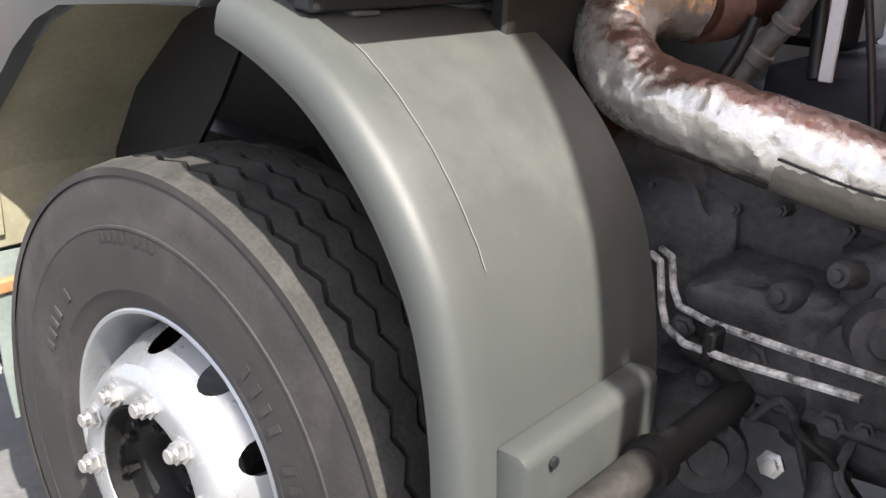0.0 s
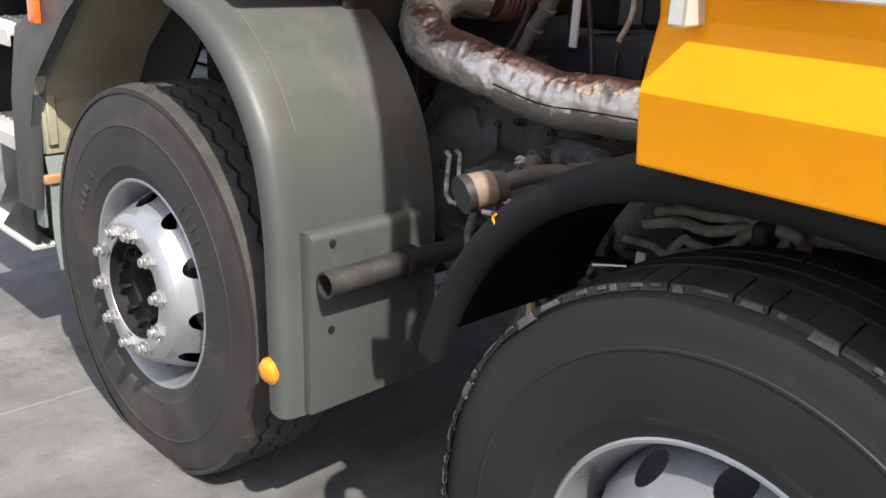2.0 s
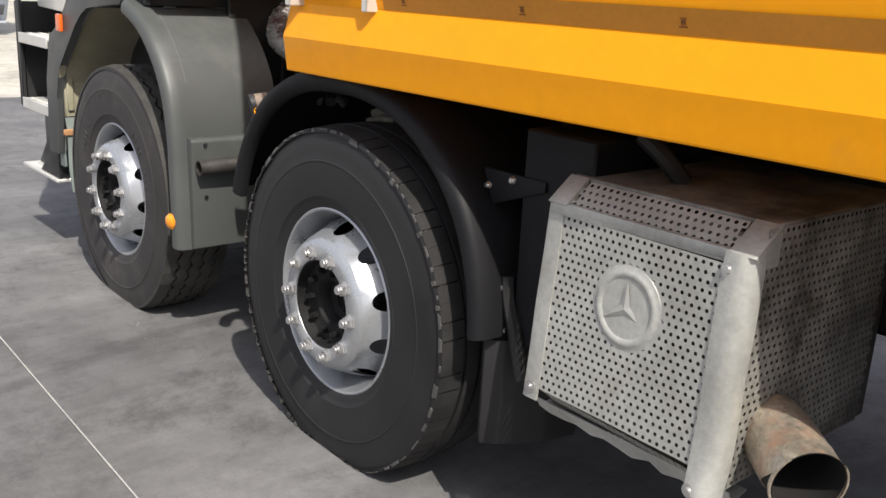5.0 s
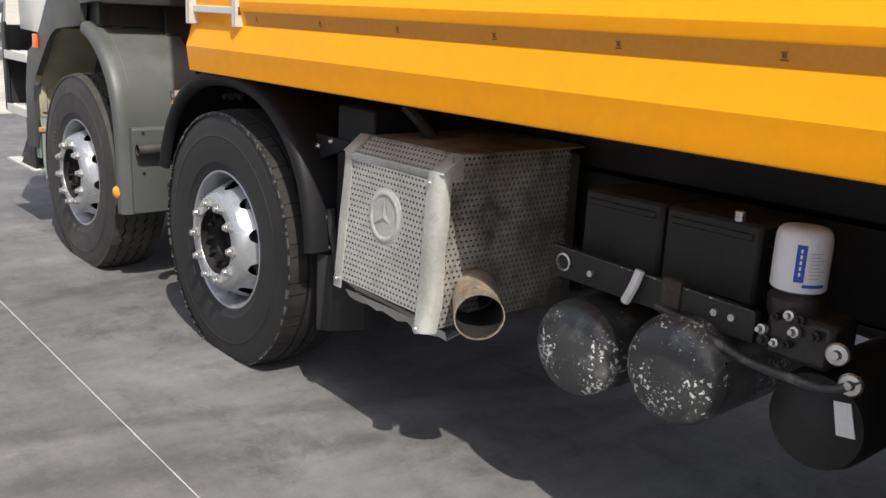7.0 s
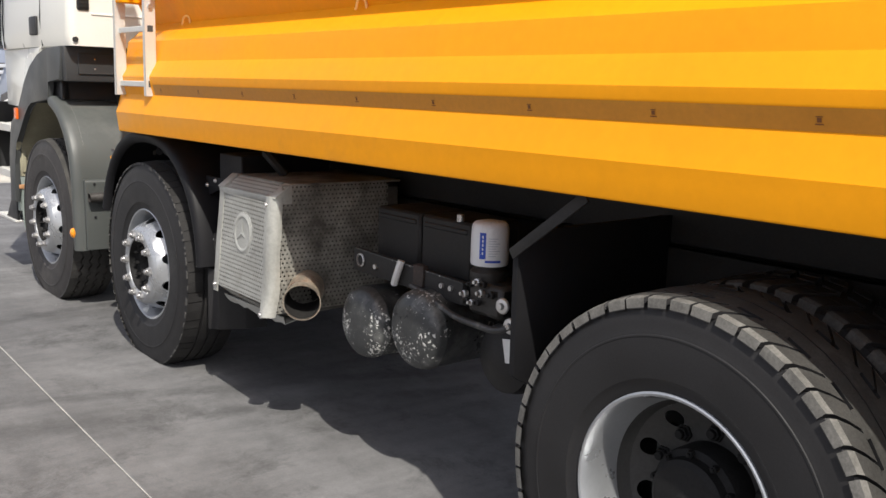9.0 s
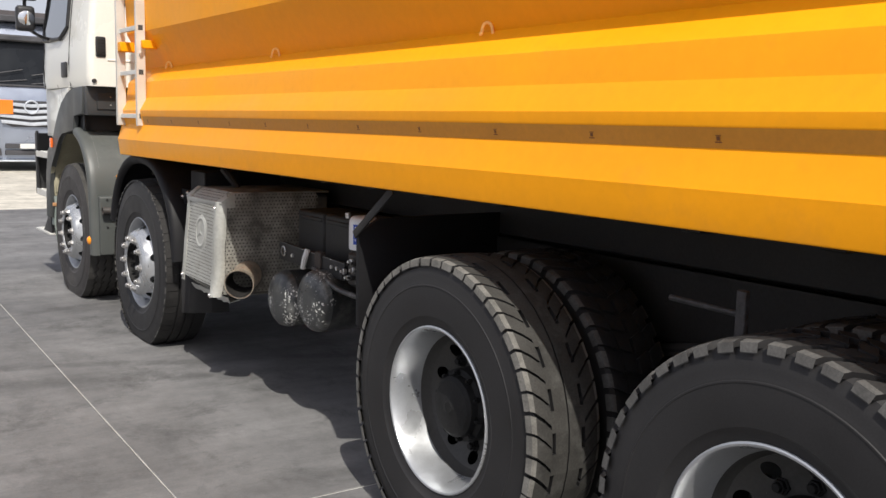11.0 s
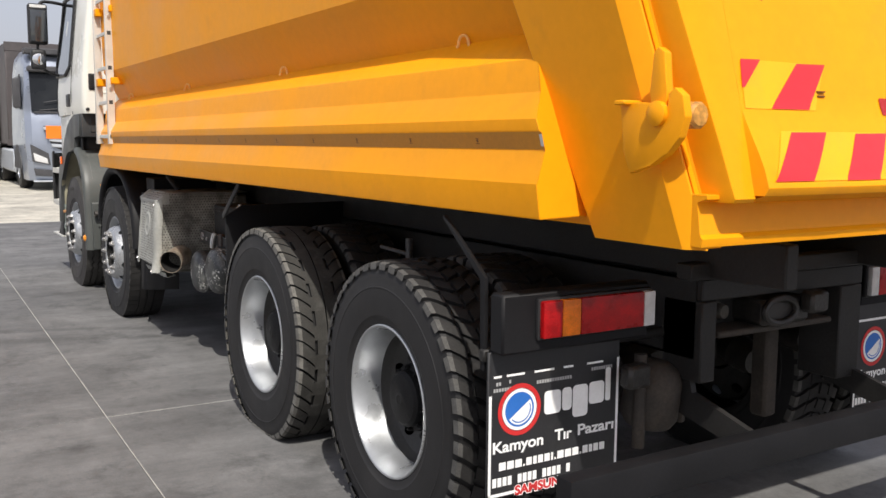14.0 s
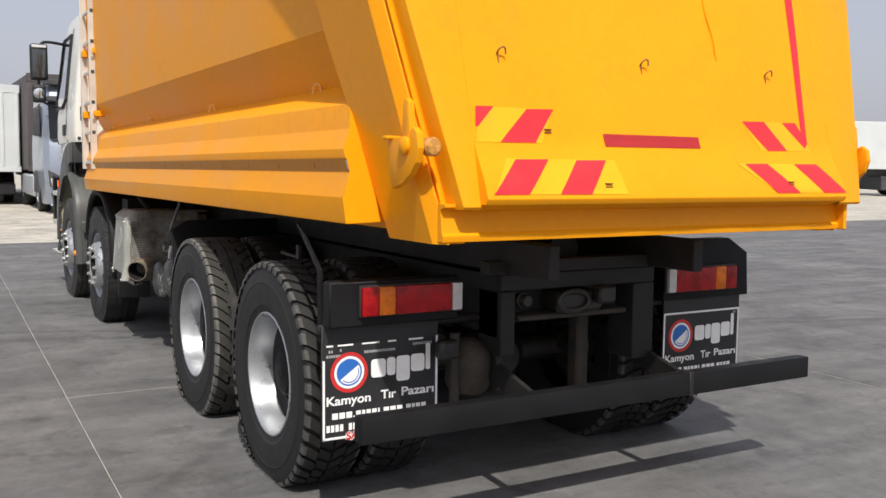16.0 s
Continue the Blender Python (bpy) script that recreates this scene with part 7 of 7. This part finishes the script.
def flap(x0, worn, foot=0.352):
    """A printed rubber mud flap, 0.545 wide, its left edge at x0."""
    y = -7.222
    fl = thing("mud_flap", "", "")
    fl.parent = truck
    tagged(fl, "black rubber mud flap with white print and border")
    b = B()
    box(b, x0, x0 + 0.545, y, y + 0.012, foot, 0.865, 0.003)
    part("rubber", b, SIGNBLACK, fl)
    b = B()
    w, f = 0.010, y - 0.0012
    top = 0.790
    for ext in ((x0 + 0.003, x0 + 0.003 + w, foot + 0.006, 0.725 if worn else top), (x0 + 0.532, x0 + 0.532 + w, foot + 0.006, top), (x0 + 0.003, x0 + 0.542, foot + 0.006, foot + 0.006 + w)):
        box(b, ext[0], ext[1], f, y, ext[2], ext[3])
    if worn:
        for p, q in ((0.02, 0.05), (0.07, 0.14), (0.18, 0.26), (0.30, 0.34), (0.40, 0.47)):
            box(b, x0 + p, x0 + q, f, y, 0.780, 0.787)
    else:
        box(b, x0 + 0.003, x0 + 0.542, f, y, top - w, top)
    tagged(part("border", b, SIGNWHITE, fl, "white border line"), kind="stuff")
    b = B()
    if worn:
        for p, q, z in ((0.02, 0.14, 0.735), (0.03, 0.06, 0.755), (0.08, 0.10, 0.758), (0.19, 0.34, 0.742), (0.42, 0.52, 0.757)):
            k = p
            while k < q - 0.01:
                box(b, x0 + k, x0 + k + 0.007, f, y, z, z + 0.011)
                k += 0.0105
    else:
        box(b, x0 + 0.50, x0 + 0.515, f, y, 0.762, 0.772)
    tagged(part("small_print", b, surface("faded_print", (0.42, 0.42, 0.42), 0.6) if "faded_print" not in bpy.data.materials else bpy.data.materials["faded_print"], fl, "worn unreadable small print"), kind="stuff")
    ex, ez = x0 + 0.122, 0.668
    disc("emblem_ring", ex, f - 0.0004, ez, 0.070, 0.085, SIGNRED, fl, label="red ring of a round emblem")
    disc("emblem_ring", ex, f - 0.0003, ez, 0.050, 0.068, SIGNWHITE, fl)
    disc("emblem_disc", ex, f - 0.0005, ez, 0.0, 0.057, SIGNBLUE, fl, label="blue emblem disc")
    disc("emblem_arc", ex, f - 0.0009, ez, 0.0, 0.050, SIGNWHITE, fl, 215, 395)
    disc("emblem_arc", ex, f - 0.0013, ez, 0.040, 0.044, SIGNBLUE, fl, 225, 380)
    # brand word as plain rounded shapes
    for p, wd, z0, z1 in ((0.222, 0.068, 0.634, 0.712), (0.296, 0.040, 0.636, 0.714), (0.341, 0.064, 0.606, 0.716), (0.411, 0.066, 0.640, 0.718), (0.483, 0.022, 0.642, 0.760)):
        b = B()
        box(b, x0 + p, x0 + p + wd, f - 0.0006, y, z0 + 0.10 * (p - 0.228) * 0.1, z1, 0.0)
        vs = [e for e in b.edges if abs(e.verts[0].co.y - e.verts[1].co.y) > 0.0005]
        bmesh.ops.bevel(b, geom=vs, offset=min(0.014, wd * 0.4), segments=4, affect="EDGES", profile=0.5)
        part("brand_shape", b, SIGNWHITE, fl, "plain white shape of a brand word", smooth=0)
    words("Kamyon", 0.052, x0 + 0.020, f, 0.536, SIGNWHITE, fl, "white lettering", 0.200, 0.0012)
    words("Tır", 0.052, x0 + 0.268, f, 0.540, SIGNWHITE, fl, "white lettering", 0.072, 0.0012)
    words("Pazarı", 0.052, x0 + 0.366, f, 0.543, SIGNWHITE, fl, "white lettering", 0.158, 0.0012)
    b = B()
    k = 0.045
    i = 0
    while k < 0.49:
        wd = (0.026, 0.026, 0.026, 0.006, 0.022, 0.014, 0.020, 0.022, 0.008, 0.006)[i % 10]
        box(b, x0 + k, x0 + k + wd, f, y, 0.476, 0.483 if wd < 0.007 else 0.502)
        k += wd + 0.006
        i += 1
    tagged(part("web_bar", b, SIGNWHITE, fl, "plain white bars in place of an address line", smooth=0), kind="stuff")
    b = B()
    k = 0.020
    i = 0
    while k < 0.34:
        if i % 5 != 4:
            box(b, x0 + k, x0 + k + 0.015, f, y, 0.424, 0.453)
        k += 0.020
        i += 1
    tagged(part("number_bar", b, SIGNWHITE, fl, "plain white bars in place of a number", smooth=0), kind="stuff")
    words("SAMSUN", 0.042, x0 + 0.108, f - 0.0006, 0.386, SIGNRED, fl, "red lettering", 0.185, 0.0016)
    words("SAMSUN", 0.042, x0 + 0.106, f, 0.385, SIGNWHITE, fl, "white outline of the red lettering", 0.190, 0.004)
    return fl


flap(-1.206, True, 0.386)
flap(0.656, False, 0.360)
for side in (-1, 1):
    b = B()
    box(b, side * 1.21, side * 0.66, -7.20, -7.17, 0.83, 0.87, 0.005)
    rod(b, (side * 0.42, -7.19, 0.85), (side * 0.70, -7.19, 0.85), 0.02, 10)
    part("flap_hanger", b, BLACK, truck)

b = B()
box(b, -1.235, 1.212, -7.668, -7.60, 0.496, 0.600, 0.008, 2)
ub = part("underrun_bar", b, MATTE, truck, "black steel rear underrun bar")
for x in (-0.42, 0.42):
    b = B()
    slab_x(b, [(-7.60, 0.51), (-7.60, 0.59), (-7.34, 0.66), (-7.30, 0.80), (-7.22, 0.80), (-7.26, 0.58)], x - 0.012, x + 0.012)
    part("bar_arm", b, BLACK, ub)
b = B()
box(b, 0.40, 0.425, -7.672, -7.598, 0.492, 0.604, 0.003)
part("clamp", b, BLACK, ub)
# chassis tail
tail_cross = thing("tail_cross_member", "", "")
tail_cross.parent = truck
tagged(tail_cross, "dark tail cross member with a dusty coupling ledge")
for ext in ((-0.44, 0.44, -7.38, -7.35, 0.985, 1.06), (-0.52, 0.52, -7.40, -7.33, 1.062, 1.12), (-0.44, -0.365, -7.38, -7.20, 0.70, 0.983), (0.31, 0.44, -7.38, -7.20, 0.62, 0.983), (-0.363, 0.308, -7.215, -7.20, 0.88, 0.983)):
    bar_part("plate", tail_cross, BLACK, ext, 0.005)
bar_part("ledge", tail_cross, TAILDUST, (-0.34, 0.28, -7.37, -7.18, 0.845, 0.868), 0.006)
bar_part("leg", tail_cross, TAILDUST, (0.115, 0.190, -7.21, -7.13, 0.45, 0.843), 0.012)
bar_part("leg", tail_cross, TAILDUST, (-0.345, -0.315, -7.21, -7.13, 0.50, 0.843), 0.008)
bar_part("grey_strip", tail_cross, DARKGREY, (0.445, 0.475, -7.30, -7.27, 0.60, 0.90), 0.004)
b = B()
tube(b, [(-0.06 + 0.085 * math.cos(radians(18 * k)), -7.40, 0.925 + 0.045 * math.sin(radians(18 * k))) for k in range(21)], 0.013, 8, 2)
part("coupling_jaw", b, GREASE, tail_cross, "greasy open coupling jaw")
b = B()
box(b, -0.14, 0.12, -7.39, -7.22, 0.87, 0.965, 0.015)
part("coupling_body", b, GREASE, tail_cross)
b = B()
lathe(b, [(0, 0.035), (0.024, 0.034), (0.028, 0.026), (0.028, 0.0), (0.036, -0.002), (0.036, -0.03)], (-0.245, -7.27, 0.921), (0.1, -1, 0), 14)
part("pin_head", b, TANIRON, tail_cross, "pale worn pin head")
b = B()
lathe(b, [(0, 0.10), (0.05, 0.095), (0.085, 0.07), (0.10, 0.03), (0.102, -0.10), (0.085, -0.13), (0, -0.13)], (-0.50, -7.22, 0.66), (0, -0.15, 1), 24)
part("air_bellows", b, TAILDUST, truck, "dusty grey air bellows")
b = B()
rod(b, (-0.60, -7.26, 0.47), (-0.60, -7.26, 0.80), 0.022, 10)
part("flap_stay", b, TAILDUST, truck, "dusty upright stay")
for x, y, z, r in ((-0.58, -7.0, 0.72, 0.08), (0.55, -7.0, 0.72, 0.08), (-0.30, -6.9, 0.66, 0.07), (0.28, -6.95, 0.64, 0.07)):
    b = B()
    lathe(b, [(0, -0.10), (r * 0.8, -0.095), (r, -0.05), (r, 0.0), (r * 1.08, 0.01), (r, 0.02), (r * 0.85, 0.09), (0, 0.10)], (x, y, z), (0.2, 1, 0.15), 20)
    part("brake_chamber", b, GREASE, truck, "greasy brake chamber")
for x, y, z in ((-0.66, -7.30, 0.74), (0.1, -7.42, 0.95)):
    b = B()
    box(b, x - 0.05, x + 0.05, y - 0.03, y + 0.03, z - 0.04, z + 0.04, 0.012)
    part("lug", b, GREASE, truck)
bar_part("pale_block", truck, LABEL, (0.46, 0.53, -7.42, -7.40, 1.13, 1.19), 0.003)
b = B()
lathe(b, [(0, -0.35), (0.085, -0.34), (0.09, 0), (0.085, 0.34), (0, 0.35)], (0, -6.9, 1.14), (0, 1, 0), 20)
part("hoist_pivot", b, BLACK, truck)


# ---- parked vehicles in the distance ----
def far_wheel(parent, x, y, r=0.5, w=0.3):
    b = B()
    lathe(b, [(0.27, -w / 2), (0.36, -w / 2), (r - 0.02, -w / 2 + 0.01), (r, -w / 2 + 0.05), (r, w / 2 - 0.05), (r - 0.02, w / 2 - 0.01), (0.27, w / 2)], (x, y, r), (1, 0, 0), 28)
    wh = part("wheel", b, RUBBER, parent, "black truck tyre")
    b = B()
    lathe(b, [(0.27, -w / 2 + 0.01), (0.255, -w / 2 + 0.08), (0.15, -w / 2 + 0.05), (0.13, -w / 2 - 0.01), (0, -w / 2 - 0.01)], (x, y, r), (1, 0, 0), 24)
    part("rim", b, SILVERTRIM, wh)
    return wh


def tractor(at, turn):
    """A cab-over road tractor facing -y of its own frame."""
    tr = thing("tractor_unit", "parked blue-silver road tractor with an orange plate", "truck", at, turn)
    b = B()
    secs = [(0.24, 1.15, 0.02), (0.40, 1.17, -0.03), (0.62, 1.19, -0.08), (1.10, 1.22, -0.10), (1.40, 1.22, -0.07), (1.78, 1.215, 0.0), (1.86, 1.21, 0.03), (2.86, 1.16, 0.22), (3.02, 1.14, 0.27), (3.24, 1.10, 0.40), (3.42, 0.98, 0.80), (3.50, 0.85, 1.3)]
    rows = []
    for z, hw, yf in secs:
        loop = [(-hw, 2.15, z), (-hw, 0.9, z), (-hw, yf + 0.40, z), (-hw * 0.97, yf + 0.16, z), (-hw * 0.86, yf + 0.03, z), (-hw * 0.5, yf, z)]
        loop += [(-x, y, q) for x, y, q in loop[::-1]]
        rows.append([b.verts.new(p) for p in loop])
    for p, q in zip(rows, rows[1:]):
        k = len(p)
        for i in range(k):
            b.faces.new((p[i], p[(i + 1) % k], q[(i + 1) % k], q[i]))
    b.faces.new(rows[0])
    b.faces.new(rows[-1])
    part("cab", b, BLUESILVER, tr, "blue-silver cab shell", smooth=35)
    b = B()
    slab_x(b, [(0.018, 1.90), (0.110, 2.40), (0.205, 2.86), (0.30, 2.86), (0.12, 1.90)], -1.03, 1.03)
    part("windscreen", b, FARGLASS, tr, "dark windscreen")
    bar_part("sun_visor", tr, FARDARK, (-1.08, 1.08, 0.04, 0.26, 2.85, 2.99), 0.03, "dark sun visor over the windscreen")
    for x0, x1 in ((-0.85, -0.05), (0.05, 0.85)):
        b = B()
        rod(b, (x0, 0.015, 1.93), (x1, 0.022, 2.02), 0.014, 6)
        part("wiper", b, FARDARK, tr)
    bar_part("dash_line", tr, FARDARK, (-0.98, 0.98, -0.01, 0.05, 1.86, 1.905), 0.01)
    b = B()
    slab_y(b, [(-0.80, 1.56), (-0.62, 1.08), (-0.40, 0.98), (0.40, 0.98), (0.62, 1.08), (0.80, 1.56)], -0.128, -0.06, 0.01)
    part("grille_back", b, FARDARK, tr)
    for q in range(4):
        z, hw = 1.06 + 0.135 * q, 0.62 + 0.058 * q
        b = B()
        for sx in (-1, 1):
            slab_y(b, [(sx * 0.0, z - 0.055), (sx * hw, z), (sx * (hw + 0.02), z + 0.075), (sx * 0.0, z + 0.02)], -0.165, -0.10, 0.008)
        part("grille_bar", b, SILVERTRIM, tr, "silver bent grille bar")
    for q in range(2):
        bar_part("bumper_slot", tr, FARDARK, (-0.55, 0.55, -0.115, -0.02, 0.36 + 0.15 * q, 0.46 + 0.15 * q), 0.01)
    bar_part("bumper_lip", tr, SILVERTRIM, (-1.05, 1.05, -0.10, 0.02, 0.205, 0.245), 0.01)
    for sx in (-1, 1):
        b = B()
        slab_y(b, [(sx * 1.10, 1.12), (sx * 0.70, 0.90), (sx * 0.66, 0.62), (sx * 1.06, 0.70)], -0.118, 0.02, 0.02)
        hl = part("headlamp", b, FARDARK, tr, "swept headlamp in a dark bezel")
        b = B()
        slab_y(b, [(sx * 1.05, 0.92), (sx * 0.74, 0.78), (sx * 0.71, 0.645), (sx * 1.02, 0.715)], -0.130, -0.10, 0.02)
        part("lens", b, LENSCLEAR, hl, "clear lamp glass")
        b = B()
        slab_y(b, [(sx * 1.04, 0.54), (sx * 0.64, 0.50), (sx * 0.62, 0.34), (sx * 1.00, 0.36)], -0.105, 0.0, 0.015)
        part("fog_lamp", b, FARDARK, tr, "dark fog lamp recess")
        b = B()
        box(b, sx * 1.235, sx * 1.20, 0.42, 0.50, 1.95, 2.80, 0.01)
        part("door_pillar", b, FARDARK, tr)
        b = B()
        slab_x(b, [(0.45, 2.0), (0.62, 2.75), (1.35, 2.75), (1.35, 1.98)], sx * 1.15, sx * 1.222)
        part("side_window", b, FARGLASS, tr)
        b = B()
        box(b, sx * 1.25, sx * 1.42, 0.05, 0.22, 1.98, 2.68, 0.05, 2)
        part("mirror", b, FARDARK, tr)
        b = B()
        box(b, sx * 1.215, sx * 1.10, 2.15, 5.4, 0.35, 0.95, 0.05)
        part("side_skirt", b, SILVERTRIM, tr)
        far_wheel(tr, sx * 1.05, 1.35)
        far_wheel(tr, sx * 1.05, 5.0)
        b = B()
        slab_x(b, arch_pts(0.60, 0, 180, 12, 1.35, 0.5), sx * 1.19, sx * 1.222)
        part("wheel_arch", b, FARDARK, tr)
    b = B()
    box(b, -0.755, -0.385, -0.185, -0.168, 1.255, 1.565, 0.004)
    part("hazard_plate", b, PLATEORANGE, tr, "blank orange hazard plate")
    b = B()
    lathe(b, [(0.12, 0), (0.14, 0.02), (0.16, 0)], (0.0, -0.165, 1.42), (0, -1, 0), 20)
    part("badge", b, SILVERTRIM, tr)
    for x0 in (-0.75, 0.05):
        b = B()
        rod(b, (x0, -0.005, 2.12), (x0 + 0.62, 0.02, 2.24), 0.012, 6)
        part("wiper", b, FARDARK, tr)
    bar_part("number_plate", tr, LABEL, (-0.26, 0.26, -0.16, -0.145, 0.50, 0.61), 0.004)
    b = B()
    box(b, -1.12, 1.12, 0.20, 0.55, 3.28, 3.42, 0.02)
    part("sun_visor", b, FARDARK, tr)
    b = B()
    box(b, -0.5, 0.5, 2.0, 6.2, 0.55, 0.95)
    part("chassis", b, FARDARK, tr)
    return tr


def trailer(at, turn, material, label, length=13.0, height=3.9, ribs=0, floor=1.1):
    tl = thing("box_trailer", label, "trailer", at, turn)
    b = B()
    box(b, -1.26, 1.26, 0, length, floor, height, 0.03)
    part("box", b, material, tl)
    b = B()
    box(b, -1.275, 1.275, -0.012, 0.06, floor - 0.02, floor + 0.14, 0.01)
    part("frame_rail", b, material, tl)
    b = B()
    box(b, -1.275, 1.275, -0.012, 0.06, height - 0.22, height + 0.02, 0.01)
    part("frame_rail", b, material, tl)
    for k in range(ribs):
        x = -1.2 + 2.4 * k / max(ribs - 1, 1)
        bar_part("rib", tl, material, (x - 0.03, x + 0.03, -0.03, 0.01, floor + 0.14, height - 0.2), 0.006)
    b = B()
    box(b, -0.5, 0.5, 0.3, length - 0.3, floor - 0.35, floor - 0.002)
    part("chassis", b, FARDARK, tl)
    # added dark block, stands in for the shade under the trailer
    bar_part("underside_block", tl, FARDARK, (-1.15, 1.15, 0.5, 3.4, 0.30, floor - 0.36), 0.04, "dark filler block under the trailer")
    for y in (length - 3.9, length - 2.6, length - 1.3, 2.0):
        for x in (-1.05, 1.05):
            far_wheel(tl, x, y, 0.48)
    return tl


tractor((1.52, 14.72, 0), 0)
trailer((1.56, 17.75, 0), 0, TARP, "parked trailer with dusty brown tarpaulin", 12.5, 3.75, 0, 1.05)
trailer((-1.02, 19.3, 0), 0, BOXWHITE, "parked white ribbed box trailer", 12.0, 3.5, 7, 1.0)
trailer((45.5, 19.5, 0), 62, BOXWHITE, "distant white box trailer", 13.0, 3.9, 0, 1.4)
tractor((52.5, 14.5, 0), 62)
trailer((58.0, 30.0, 0), 50, BOXWHITE, "distant white box trailer", 13.0, 3.9, 0, 1.4)
